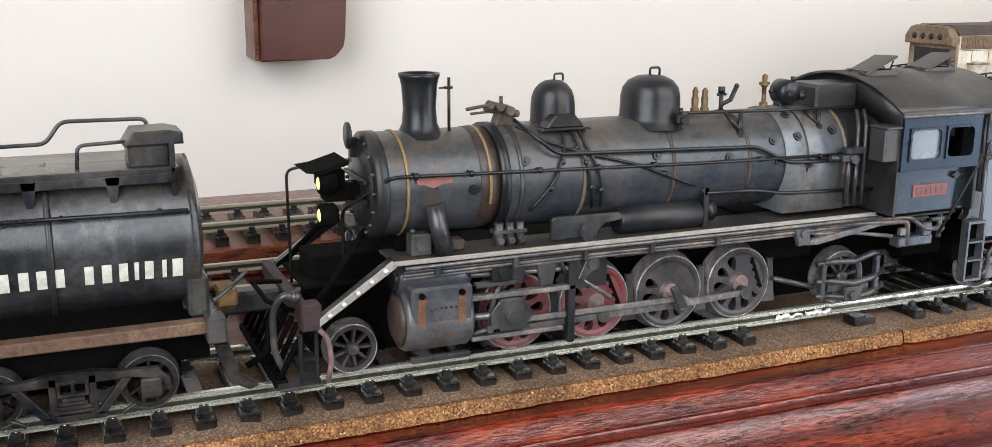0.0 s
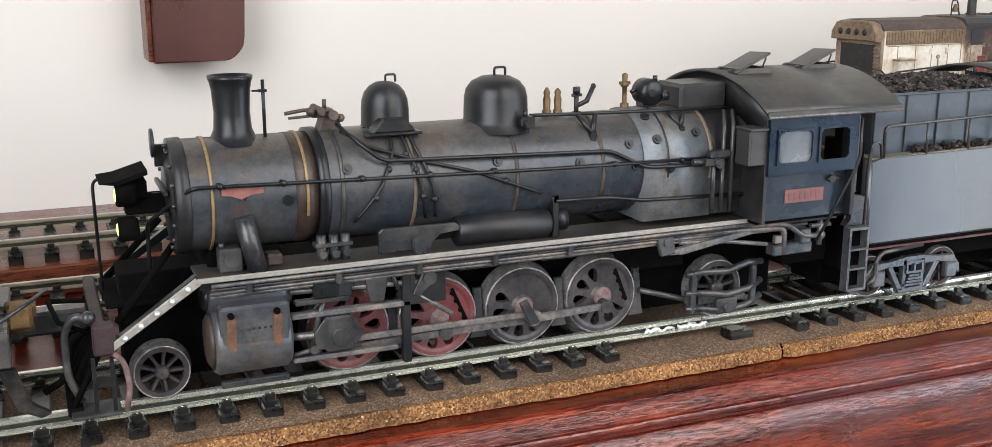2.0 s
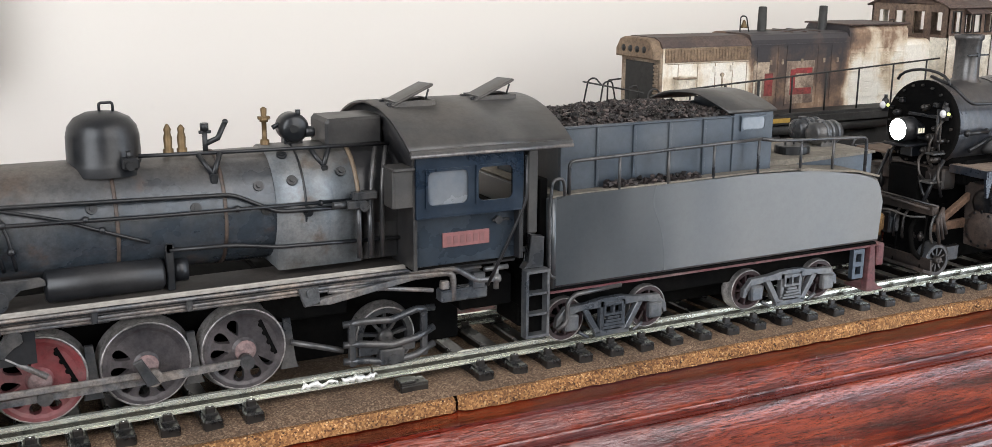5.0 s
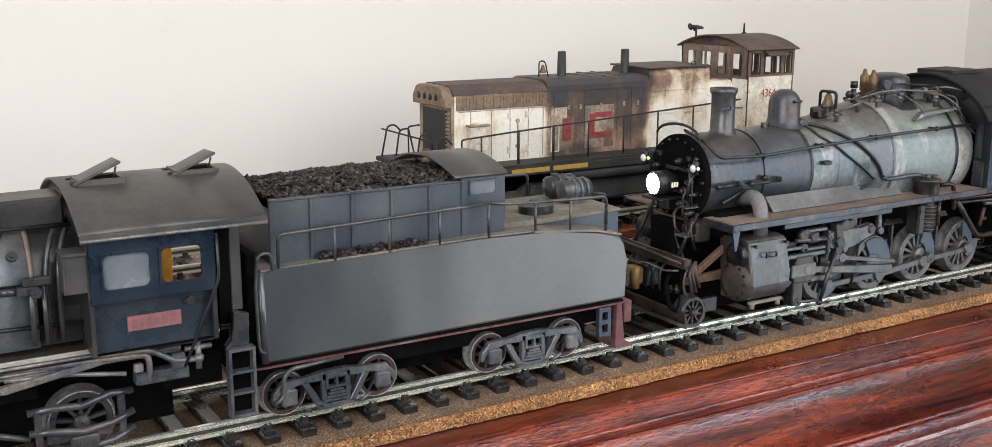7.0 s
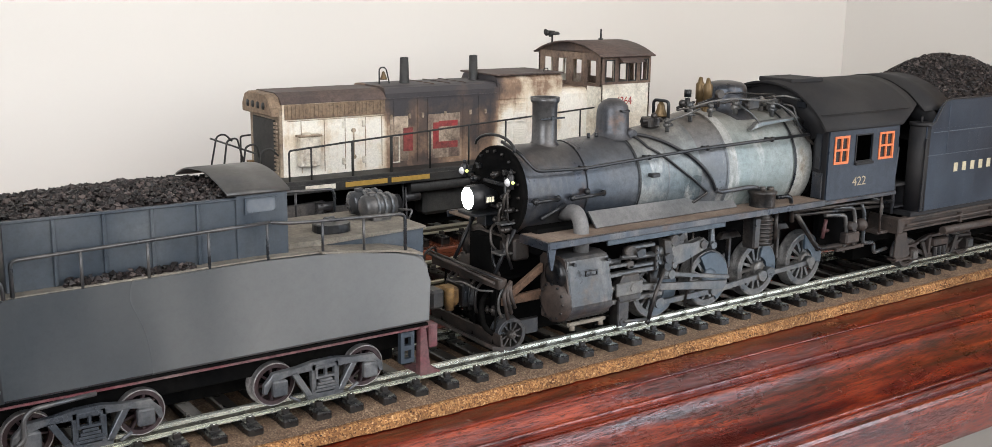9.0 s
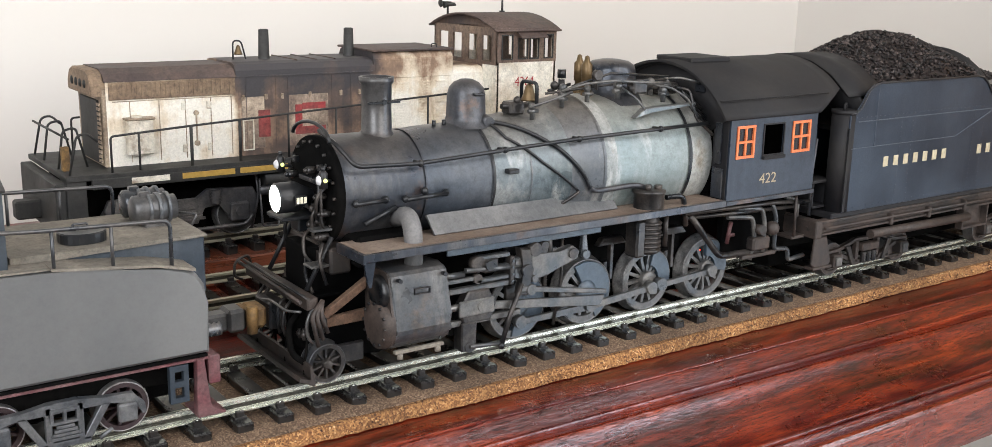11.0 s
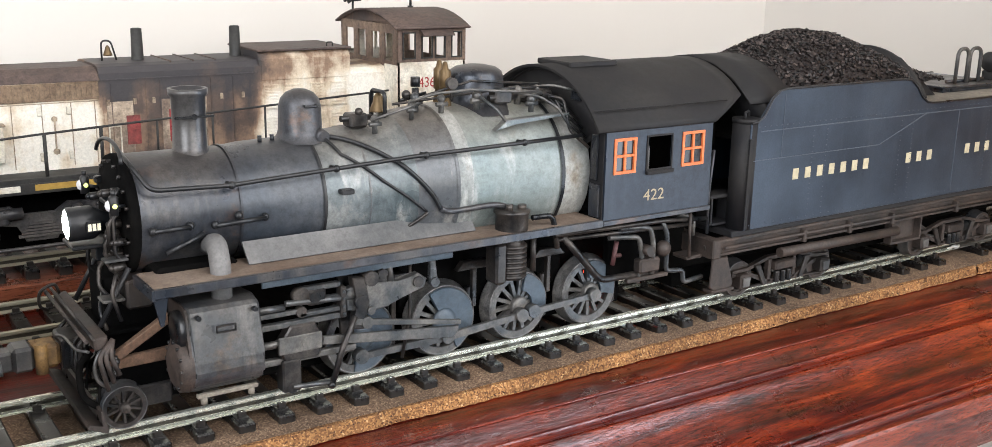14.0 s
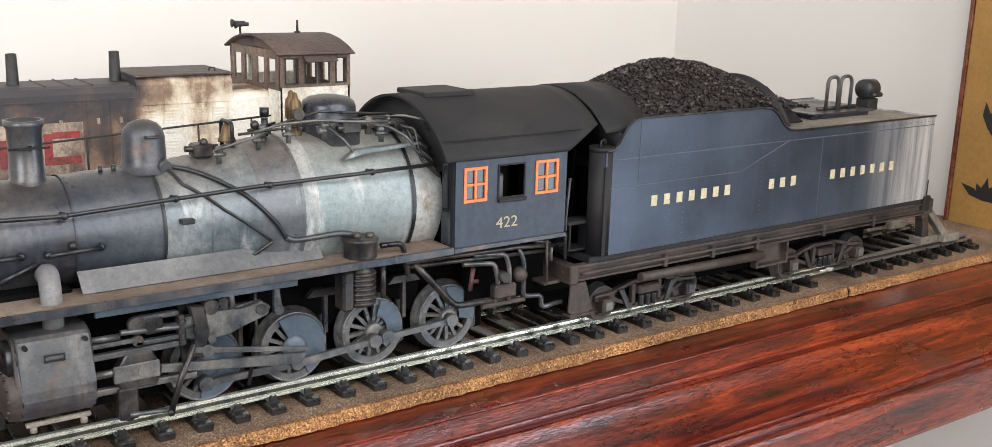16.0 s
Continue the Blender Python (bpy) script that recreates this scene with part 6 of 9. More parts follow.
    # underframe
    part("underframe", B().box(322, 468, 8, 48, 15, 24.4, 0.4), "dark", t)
    # Near-black block added for the shade between the trucks.
    part("shade_block", B().box(324, 462, 20, 36, 6.4, 15, 0.4), "dark", t)
    # Sill coloured near black for the shade under the tank's edge.
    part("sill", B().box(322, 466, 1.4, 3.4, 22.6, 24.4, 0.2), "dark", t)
    part("sill_edge", B().box(322, 466, 0.8, 1.5, 22.9, 23.6, 0.05), "redpaint", t, "thin red sill line")
    part("rear_beam", B().box(465.6, 469, 0, 56, 15.5, 24, 0.4), "redpaint", t, "faded red rear beam")
    for y in (0.4, 52.6):
        part("rear_step", pierced(454.4, 459.8, 11.4, 22.6, y + 0.4, y + 2.4, [(455.8, 458.4, 13.0, 16.0), (455.8, 458.4, 17.8, 20.8)]), "cab_low", t, "slate blue pierced step")
        part("pilot_plate", B().prism([(461.8, 6.6), (462.2, 23.4), (464.4, 23.4), (465.8, 8.6), (469.6, 6.4), (469.0, 5.9), (462.2, 6.0)], "y", y, y + 3, 0.2), "redpaint", t)
    part("foot_plate", B().box(462, 470.4, 0.6, 12, 5.6, 6.4, 0.2), "redpaint", t)
    lad = frame_ring(313.2, 319.6, 13.2, 33, -7.2, -4.0, 0.9).box(313, 320, -7.2, -4, 19.4, 20.2, 0.1).box(313, 320, -7.2, -4, 26, 26.8, 0.1)
    # Dark sheet behind the open ladder, in place of the shade seen through it.
    part("ladder_shade", B().box(312.6, 320.2, -3.9, -3.5, 13, 33.4, 0), "dark", t)
    part("cab_ladder", lad, "truck_mk", t, "box-section step ladder")
    part("gangway", B().prism([(312.6, 34), (319.6, 33.8), (319.8, 43.6), (315.2, 44.6), (314.6, 36)], "y", -4.6, -1.4, 0.3).box(313, 322, 2, 54, 37.6, 39, 0.3), "gear", t)
    part("gangway_post", B().box(316, 319.4, -0.6, 3, 44, 70, 0.3), "roof", t)
    part("front_bulkhead", B().box(322, 325, 3, 20, 24, 60, 0.4).box(322, 325, 20, 53, 24, 46, 0.4), "dark", t)
    part("brake_pipe", B().tube(smooth_bend([(352, 1, 22.6), (334, 0.6, 21.6), (331.6, 0.6, 19), (331.6, 0.6, 12.6), (328, 0.6, 10.6)], 1.6), 0.8), "gear", t)
    cast_truck(t, 333.4, 366, 7.4, 2.6, "truck_mk", "maroon", 12)
    cast_truck(t, 409.4, 442.4, 7.4, 2.6, "truck_mk", "maroon", 30)
    part("coupler", B().box(468, 482, YC - 3, YC + 3, 21, 27, 0.8).box(481, 487, YC - 4.4, YC + 4, 20.6, 28, 1.0).cyl((478, YC - 5.6, 23), (470, YC - 5.6, 23), 1.5), "gear", t)
    part("coupler_spring", B().lathe([(469 + 0.8 * k, 2.2 if k % 2 else 1.5) for k in range(12)], (0, YC - 5.4, 23.6), "x", 12, False), "rod", t)
    coal_heap("coal_load", 332.5, 404, 7.4, 48.6, 72.4, 78.0, 2100, 1.15, 11, "heap of dull black coal in the bunker", 0.6, 0.45)
    rng = random.Random(21)
    pts = [(rng.uniform(346, 384), rng.uniform(2.6, 5.2), 55.2 + rng.uniform(0, 2.2) * math.exp(-((k % 40 - 20) / 14) ** 2)) for k in range(230)]
    vs, fs = lumps(pts, rng, 1.2)
    stuff("spilled_coal", vs, fs, "coal", "coal crumbs spilled along the tender deck", "coal", (365, 4, 55))


mikado_tender()


# ---- the old cylindrical tender ----
def old_tender():
    t = thing("cylindrical_tender", (-40, YC, RT), "grimy black cylindrical tender with white lettering and rusty sill", "tender", "tenders on the front track")
    Z, R = 47.5, 20.2
    part("tank", B().lathe([(-190, 0.1), (-190, R), (52.6, R), (53.2, R + 0.5), (55.4, R + 0.5), (55.8, R - 1.0), (57.0, R - 5), (57.6, 0.1)], (0, YC, Z), "x", 60, False), "sp", t, "faded black cylinder tank")
    for x in (-20, 18):
        part("tank_band", B().lathe([(x, R), (x, R + 0.3), (x + 1.4, R + 0.3), (x + 1.4, R)], (0, YC, Z), "x", 60, False), "sp", t)
    part("handrail", B().tube([(-120, 8.0, 57.0), (10, 8.0, 57.0), (53, 8.0, 56.6)], 0.6), "black", t)
    for x in (-12, 22, 46):
        part("handrail_post", B().cyl((x, 8, 57), (x, 10.5, 56.6), 0.7, n=8), "black", t)
    part("top_walk", B().box(-190, 52, 12, 44, 66.0, 67.6, 0.3), "sp", t, "flat dusty walkway")
    part("walk_side", B().box(-190, 50, 11.6, 13, 63.6, 66.2, 0.2), "sp", t)
    for x in (-2, 13, 33):
        part("walk_bracket", B().prism([(x, 66), (x + 4, 66), (x + 2.6, 58), (x + 1.4, 58)], "y", 11.6, 12.8, 0.2), "sp", t)
    part("top_rail", B().tube(smooth_bend([(-120, 30, 71.2), (20, 30, 72.6), (24.2, 30, 78.4), (46, 30, 78.2), (46.4, 30, 72)], 2.0), 0.55), "gear", t)
    part("top_rail", B().tube(smooth_bend([(27, 18, 67), (27.4, 18, 73.6), (42, 19, 74)], 2.0), 0.5), "gear", t)
    part("rail_post", B().cyl((8, 30, 67), (8, 30, 73.4), 0.5, n=8), "gear", t)
    part("rear_box", B().box(39.5, 50, 14, 26, 67.4, 73.6, 0.6).prism([(38.6, 73.2), (53.6, 73.4), (53.4, 76.4), (50, 77.2), (41, 77)], "y", 13, 27, 0.5).box(49.6, 51, 12, 13.6, 58, 74, 0.3), "sp", t, "weathered box on the tender top")
    part("end_plate", B().box(52, 57.5, 10, 46, 26, 38, 1.0), "sp", t)
    part("sill", B().box(-190, 57.4, 4.4, 9.6, 23.2, 26.6, 0.4), "sp_rust", t, "rust-brown side sill")
    part("sill", B().box(-190, 57.4, 46.4, 51.6, 23.2, 26.6, 0.4), "sp_rust", t)
    part("underframe", B().box(-190, 57, 12, 44, 14, 25, 0.4), "dark", t)
    # Dark block put under the old tender where shade lies.
    part("shade_block", B().box(-190, 50, 20, 36, 6.4, 14, 0.4), "dark", t)
    part("end_beam", B().box(55.4, 60.4, 3, 53, 20.6, 28, 0.4), "gear", t)
    part("corner_step", B().prism([(57, 20), (61, 20), (64, 10), (68.4, 7), (66, 6.2), (60.6, 9)], "y", 3.4, 6.2, 0.2), "gear_nw", t)
    cp = B().box(59, 67, YC - 3.6, YC + 3.6, 22, 30, 0.8).box(60, 66, YC - 12, YC - 6, 26, 32, 0.8).cyl((62, YC - 6, 24), (62, YC - 6, 31), 2.0)
    part("coupler", cp, "coupler", t, "rusty tan coupler")
    part("cut_lever", B().tube(smooth_bend([(58, 8, 31), (66, 16, 33.6), (70, YC - 4, 34)], 1.5), 0.6), "gear", t)
    # white company lettering as plain bars
    def arc_plate(x, w, a0, a1):
        a0, a1 = radians(a0), radians(a1)
        ring = lambda r: [(YC - r * math.sin(a0 + (a1 - a0) * k / 4), Z + r * math.cos(a0 + (a1 - a0) * k / 4)) for k in range(5)]
        b.prism(ring(R + 0.12) + ring(R - 0.1)[::-1], "x", x, x + w)

    for x, w in ((-6.8, 2.4), (-2.6, 2.4), (1.6, 2.6), (6.2, 2.4), (10.8, 2.4), (15.0, 2.4), (19.2, 2.4), (26.4, 2.2), (30.6, 2.4), (34.8, 2.2), (38.6, 1.1), (41.2, 2.2), (45.6, 1.1), (48.2, 2.6)):
        b = B()
        arc_plate(x, w, 100.5, 116)
        part("letter_bar", b, "letter_w", t, "white lettering bar")
    cast_truck(t, 2.0, 40.0, 7.6, 1.0, "gear_nw", "gear_nw", 0, tyre="gear")
    cast_truck(t, -150, -112, 7.6, 1.0, "gear_nw", "gear_nw", 0, tyre="gear")


old_tender()


# ---- the grey engine with orange window frames ----
NB = [(513, 62.5, 17.4), (549, 62.5, 17.4), (552, 62.6, 17.8), (571, 62.6, 18.3), (594, 62.8, 20.6), (603, 63.0, 23.2), (616, 63.2, 24.7), (650, 63.4, 25.0), (668, 63.4, 24.6)]


def nb(x):
    for (xa, za, ra), (xb, zb, rb) in zip(NB, NB[1:]):
        if x <= xb:
            t = max(0.0, (x - xa) / (xb - xa))
            return za + (zb - za) * t, ra + (rb - ra) * t
    return NB[-1][1:]


def nb_point(x, ang, out=0.0):
    z, r = nb(x)
    return on_boiler(x, ang, r, z, out)


def nb_shell(x0, x1, grow=0.0, n=56, step=3.0):
    b = B()
    k = max(2, int((x1 - x0) / step) + 1)
    rings = []
    for x in np.linspace(x0, x1, k):
        z, r = nb(x)
        rings.append([(x, YC + (r + grow) * math.cos(2 * math.pi * i / n), z + (r + grow) * math.sin(2 * math.pi * i / n)) for i in range(n)])
    return b.rings(rings, True, False, True)


def nb_pipe(pts, pr, out=1.0):
    ps = []
    for (xa, aa), (xb, ab) in zip(pts, pts[1:]):
        for k in range(7):
            t = k / 7
            ps.append(nb_point(xa + (xb - xa) * t, aa + (ab - aa) * t, out))
    ps.append(nb_point(*pts[-1], out))
    return B().tube(ps, pr, 7)


def grey_engine():
    e = thing("steam_locomotive", (610, YC, RT), "weathered silver-grey steam engine with orange cab windows and lit headlight", "steam locomotive", "steam locomotives on the front track")
    # boiler
    part("smokebox", nb_shell(513, 544.6), "graphite", e, "rusty graphite-grey smokebox")
    for x0, x1, m, label in ((544.6, 571, "boiler_nw", "dull dark boiler course"), (571, 586, "silver", "silver-grey boiler course"), (586, 601, "silver", "silver-grey boiler course"), (601, 615.4, "silver_dusk", "dusky grey boiler course"), (615.4, 621, "chalk", "chalk-smeared boiler course"), (621, 657, "silver_hi", "grey-green boiler course")):
        part("boiler_course", nb_shell(x0, x1, 0.2), m, e, label)
    part("firebox", nb_shell(657, 669.4, 0.1), "chalk", e, "chipped pale firebox end")
    for x, w, m in ((544.4, 0.7, "graphite"), (570.6, 0.9, "black"), (585.6, 0.5, "silver_dusk"), (600.6, 0.7, "silver"), (614.8, 1.0, "silver_dusk"), (656.6, 1.5, "black")):
        part("boiler_band", nb_shell(x, x + w, 0.75 if m == "black" else 0.45, 56, 0.8), m, e)
    fr = B().lathe([(511.6, 0.1), (511.2, 9.0), (511.8, 13.2), (512.6, 14.2), (512.6, 17.4), (513.4, 17.7), (515.2, 17.7), (515.4, 17.4)], (0, YC, 62.5), "x", 56, False)
    part("smokebox_front", fr, "dark", e, "black smokebox front")
    for k in range(20):
        a = 2 * math.pi * k / 20
        part("front_bolt", B().cyl((511.6, YC + 15.8 * math.cos(a), 62.5 + 15.8 * math.sin(a)), (513, YC + 15.8 * math.cos(a), 62.5 + 15.8 * math.sin(a)), 0.55, n=6), "gear_nw", e)
    dd = B().box(509.6, 511.6, YC - 12, YC + 4, 66, 67.4, 0.2).box(509.6, 511.6, YC - 12, YC + 4, 57, 58.4, 0.2).cyl((509, YC - 12, 55), (509, YC - 12, 70), 0.8)
    part("door_hinge", dd, "black", e)
    for k in range(4):
        part("door_clamp", B().box(509.8, 512.0, YC - 1.1 + 12.4 * math.cos(0.8 + 1.57 * k), YC + 1.1 + 12.4 * math.cos(0.8 + 1.57 * k), 61.6 + 12.4 * math.sin(0.8 + 1.57 * k), 63.6 + 12.4 * math.sin(0.8 + 1.57 * k), 0.3), "gear_nw", e)
    part("door_rail", B().tube(smooth_bend([(511, YC - 13.5, 52), (508.6, YC - 13.8, 54), (508.6, YC - 13.8, 70), (511, YC - 12.8, 73)], 2), 0.45), "gear_nw", e)
    for y0_, z0_, r_ in ((-8.6, 58.6, 1.5), (-10.8, 62.4, 1.1), (-6.4, 53.0, 1.4), (-11.6, 49.8, 1.3), (7.4, 56.0, 1.4), (9.4, 66.4, 1.2), (-4.6, 70.0, 1.2), (-13.6, 57.6, 1.0), (-9.4, 54.4, 0.9)):
        part("front_fitting", B().cyl((508.2, YC + y0_, z0_), (511.8, YC + y0_, z0_), r_, n=10).sphere((508.0, YC + y0_, z0_), 0.75 * r_, 8), "gear_nw", e)
    for pts in ([(509, 16.5, 60), (506.6, 17, 57), (507.4, 18, 50), (511, 18, 46)], [(510, 22, 52), (505.6, 21, 50), (504.6, 19, 44), (509, 17, 39)], [(509, 35, 56), (506, 36, 50), (507, 36, 42)], [(510, 14.4, 66), (507.2, 14.6, 63), (507.6, 15.6, 56)], [(508, 12.4, 49), (506, 11, 44), (508, 10, 36)], [(506, 20, 43), (503.6, 16, 38), (504.6, 13, 33)]):
        part("front_pipe", B().tube(smooth_bend(pts, 2.0), 0.6, 7), "gear_nw", e)
    part("front_step", B().box(505.4, 512, 13.4, 17.8, 52.2, 53.0, 0.2).box(503.8, 510, 12.0, 18.0, 41.0, 41.9, 0.2), "rod_nw", e)
    part("steam_chest_front", B().box(510.4, 518, 12, 44, 38, 46.6, 0.8).cyl((509.4, 20, 42.2), (511, 20, 42.2), 2.6, n=14).cyl((509.4, 33, 42.2), (511, 33, 42.2), 2.6, n=14), "truck_nw", e)
    # headlight
    part("headlight", B().lathe([(498.6, 4.4), (499.2, 4.9), (505.6, 4.9), (508.6, 3.2), (511.4, 2.0)], (0, YC - 1.5, 61.4), "x", 28, False), "black", e, "round black headlight")
    part("headlight_lens", B().lathe([(498.2, 0.1), (498.3, 2.8), (498.8, 4.3)], (0, YC - 1.5, 61.4), "x", 28, False), "lens", e, "bright white lit headlight lens")
    part("number_board", B().box(503, 507, YC - 7.6, YC - 6.6, 59.8, 62.8, 0.2), "black", e, "lit number board")
    for k in range(3):
        part("board_bar", B().box(503.3 + 1.25 * k, 504.2 + 1.25 * k, YC - 7.75, YC - 7.55, 60.3, 62.3, 0), "glow_plate", e)
    part("headlight_shelf", B().box(499, 512, YC - 6, YC + 6, 54.6, 55.8, 0.3).box(506, 512, YC - 3, YC + 3, 50, 55, 0.3), "black", e)
    for y in (YC - 15.5, YC + 15.5):
        ml = B().lathe([(-2.4, 1.4), (2.4, 1.4), (3.2, 0.7)], (508.6, y, 68.6), "z", 12).cyl((508.6, y, 71.6), (508.6, y, 73), 0.7).cyl((508.6, y, 68.6), (512, y * 0.9 + YC * 0.1, 68), 0.5)
        part("marker_lamp", ml, "black", e)
        part("marker_lens", B().lathe([(-0.6, 0.1), (-0.3, 1.1), (0.4, 1.6)], (506.8, y, 68.8), "x", 12, False), "lens_white", e)
        part("marker_lens", B().sphere((508.6, y - 1.5, 68.8), 0.7, 8), "lens_dim", e)
    # chimney, domes, bell
    part("chimney", B().lathe([(77.5, 7.0), (79.2, 6.0), (80.2, 5.1), (88, 4.9), (95.4, 5.0), (96.2, 5.7), (97.9, 5.8), (97.9, 4.8), (88, 4.1)], (536, YC, 0), "z", 36, False), "graphite", e, "straight grey chimney")
    part("chimney_eye", B().cyl((536, YC - 5.6, 90), (536, YC - 4.4, 90), 0.9, n=8).box(530, 542, YC - 5.4, YC - 4.8, 89.6, 90.3, 0.1), "black", e)
    part("sand_dome", B().lathe([(79.4, 9.2), (81.4, 7.4), (83, 6.9), (90.4, 6.7), (92.8, 6.0), (94.6, 4.4), (95.6, 2.2), (95.8, 0.1)], (571.4, YC, 0), "z", 36, False), "graphite", e, "grey rounded sand dome")
    part("dome_handle", B().tube(smooth_bend([(570, YC - 6.6, 91.2), (570, YC - 7.6, 91), (574, YC - 7.4, 91), (574, YC - 6.2, 91.2)], 0.5), 0.45), "black", e)
    part("sand_valve", B().cyl((575.6, YC - 8.4, 81.2), (575.6, YC - 4.6, 82), 2.0, n=16), "graphite", e)
    part("steam_dome", B().lathe([(84.5, 14.5), (87, 11.6), (88.8, 10.1), (96.8, 9.6), (98.4, 9.0), (99.7, 7.0), (100.4, 3.4), (100.6, 0.1)], (637, YC, 0), "z", 40, False), "graphite", e, "dark topped steam dome")
    for x, y in ((622.6, 24.5), (624.0, 30.5)):
        part("safety_valve", B().lathe([(86.5, 2.4), (88.6, 2.2), (92.4, 1.4), (92.6, 2.0), (99.2, 2.0), (100, 1.2), (102, 0.8), (102.4, 0.1)], (x, y, 0), "z", 16, False), "brass", e, "dull brass safety valve")
    bl = B().lathe([(86.4, 3.0), (87.0, 2.9), (89.4, 1.9), (91.4, 1.5), (92.6, 0.6)], (600, 29.6, 0), "z", 18)
    part("bell", bl, "brass", e, "brass bell in its yoke")
    part("bell_yoke", B().tube(smooth_bend([(600, 25, 83.5), (600, 25, 93.2), (600, 34.2, 93.2), (600, 34.2, 83.5)], 2), 0.7).box(597.5, 602.5, 24, 35.4, 82.4, 84, 0.3), "black", e)
    part("crown_valve", B().box(585.5, 592, 21, 27, 83, 87.5, 0.7).cyl((583, 23, 86), (594, 23, 86), 1.0).sphere((589, 22, 88), 1.4, 8), "gear_nw", e)
    part("whistle", B().cyl((612, 26, 88), (612, 26, 94), 1.2).cyl((612, 26, 94.4), (612, 26, 97.6), 1.6).cyl((606, 26, 90), (616, 26, 92), 0.6).sphere((608, 25, 92), 1.6, 8), "gear_nw", e)
    part("whistle_rod", B().tube([(600, 20, 90), (640, 14, 93.6), (662, 12, 93.4)], 0.45), "gear_nw", e)
    part("whistle_rod", B().tube([(612, 20, 92), (628, 17, 96.4), (654, 14, 94.4)], 0.45), "gear_nw", e)
    part("throttle_box", B().box(634, 641, 10.8, 15.4, 89, 93.6, 0.6).cyl((632, 12, 91), (643, 12, 91), 1.0), "gear_nw", e)
    part("dome_step", B().prism([(631.6, 80.8), (640, 82.6), (662, 84), (662, 85), (636, 84.2)], "y", 6.4, 9.4, 0.3), "silver", e)
    for k in range(4):
        part("turret_pipe", B().tube(smooth_bend([(650 + 2 * k, 20 - 3 * k, 90.5), (655 + 2 * k, 18 - 3 * k, 92.4 - k), (661, 12 - 2.4 * k, 88 - 3 * k), (667, 8 - 2.2 * k, 82 - 3 * k)], 2), 0.6), "gear_nw", e)
    part("turret", B().box(651, 661, 15, 30, 87.5, 91.8, 0.8).cyl((656, 12, 90), (656, 17, 90), 1.2), "gear_nw", e)
    for x, y, z, r, h in ((606, 18, 88.0, 1.3, 4.2), (609.6, 22, 90.0, 1.6, 3.4), (616, 16, 89.6, 1.4, 4.6), (628, 13, 90.4, 1.7, 4.4), (645, 14, 91.0, 1.8, 4.0), (648, 10, 88.6, 1.5, 3.4), (652.6, 13.6, 91.4, 1.3, 4.2), (592, 17, 84.6, 1.4, 3.6)):
        part("crown_fitting", B().cyl((x, y, z - 3), (x, y, z + 0.6 * h), 0.65 * r, n=10).sphere((x, y, z + 0.4 * h), r, 10).cyl((x - 1.5 * r, y - 0.4, z), (x + 1.5 * r, y - 0.4, z), 0.55 * r, n=8), "rod_nw", e)
    for pts in ([(604, 16, 91), (612, 13, 93.6), (624, 11, 94.4), (636, 10, 93.4), (650, 9, 92.6)], [(590, 16, 86), (597, 13, 88.6), (606, 12.5, 91.0)], [(644, 12, 92), (650, 8, 91), (656, 5, 87), (660, 3, 80)], [(628, 12, 92), (632, 7, 88), (634, 4.4, 84)], [(648, 16, 93), (658, 12, 94), (666, 8, 92)]):
        part("crown_pipe", B().tube(smooth_bend(pts, 2.0), 0.5, 7), "rod_nw", e)
    part("gauge_stand", B().cyl((618.6, 14, 91), (618.6, 14, 95.2), 0.5, n=8).cyl((618.6, 12.8, 96.4), (618.6, 14.8, 96.4), 1.9, n=14), "gear_nw", e)
    # rails and pipes on the near side
    part("handrail", B().tube(smooth_bend([(514, 26, 82), (514.5, 15, 79), (518, 8.8, 72.6), (540, 8.2, 71.9), (574, 7.8, 73.6), (600, 5.4, 75.4), (630, 2.0, 76.8), (664, 1.6, 77.6)], 2.5), 0.7), "black", e)
    for x, y, z in ((541, 8.2, 71.9), (574, 7.8, 73.6), (604, 5, 75.5), (640, 2, 77)):
        part("handrail_knob", B().sphere((x, y, z), 1.2, 8).cyl((x, y, z), (x, y + 4, z), 0.6, n=8), "black", e)
    part("front_hoop", B().tube([(512 + 0.6 * math.sin(radians(a)), YC - 13 * math.cos(radians(a)), 79.5 + 5 * math.sin(radians(a))) for a in range(0, 181, 20)], 0.6), "black", e)
    part("delivery_pipe", nb_pipe([(576, 18), (582, 30), (596, 62), (606, 92), (609, 104)], 0.75, 1.0), "black", e)
    part("delivery_pipe", B().tube(smooth_bend([nb_point(608.5, 102, 1.4), (612, 4.0, 56.2), (628, 1.6, 57.4), (633, 1.0, 56.2), (634.4, 0.6, 53)], 3), 1.0), "graphite", e)
    part("sand_pipe", nb_pipe([(576, 22), (578.5, 45), (590, 75), (604, 104)], 0.5, 0.8), "black", e)
    part("sand_pipe", nb_pipe([(604, 104), (598, 118)], 0.6, 1.4), "gear_nw", e)
    for x, a in ((518, 95), (528.6, 94), (536, 96), (551, 94), (543, 90)):
        part("grab_knob", B().sphere(nb_point(x, a, 1.6), 1.3, 8), "black", e)
    part("grab_iron", B().tube([nb_point(518, 95, 2.2), nb_point(528.6, 94, 2.2)], 0.75), "black", e)
    part("grab_iron", B().tube([nb_point(536, 96, 2.4), nb_point(551, 94, 2.4)], 0.75), "black", e)
    part("smokebox_stay", B().tube([nb_point(533, 104, 1.0), nb_point(522, 118, 2.0)], 0.9), "black", e)
    part("step_bracket", B().box(*(lambda p: (p.x - 2.2, p.x + 2.2, p.y - 2.2, p.y + 1, p.z - 0.8, p.z + 0.8))(nb_point(577.5, 80, 0.5)), 0.3), "black", e)
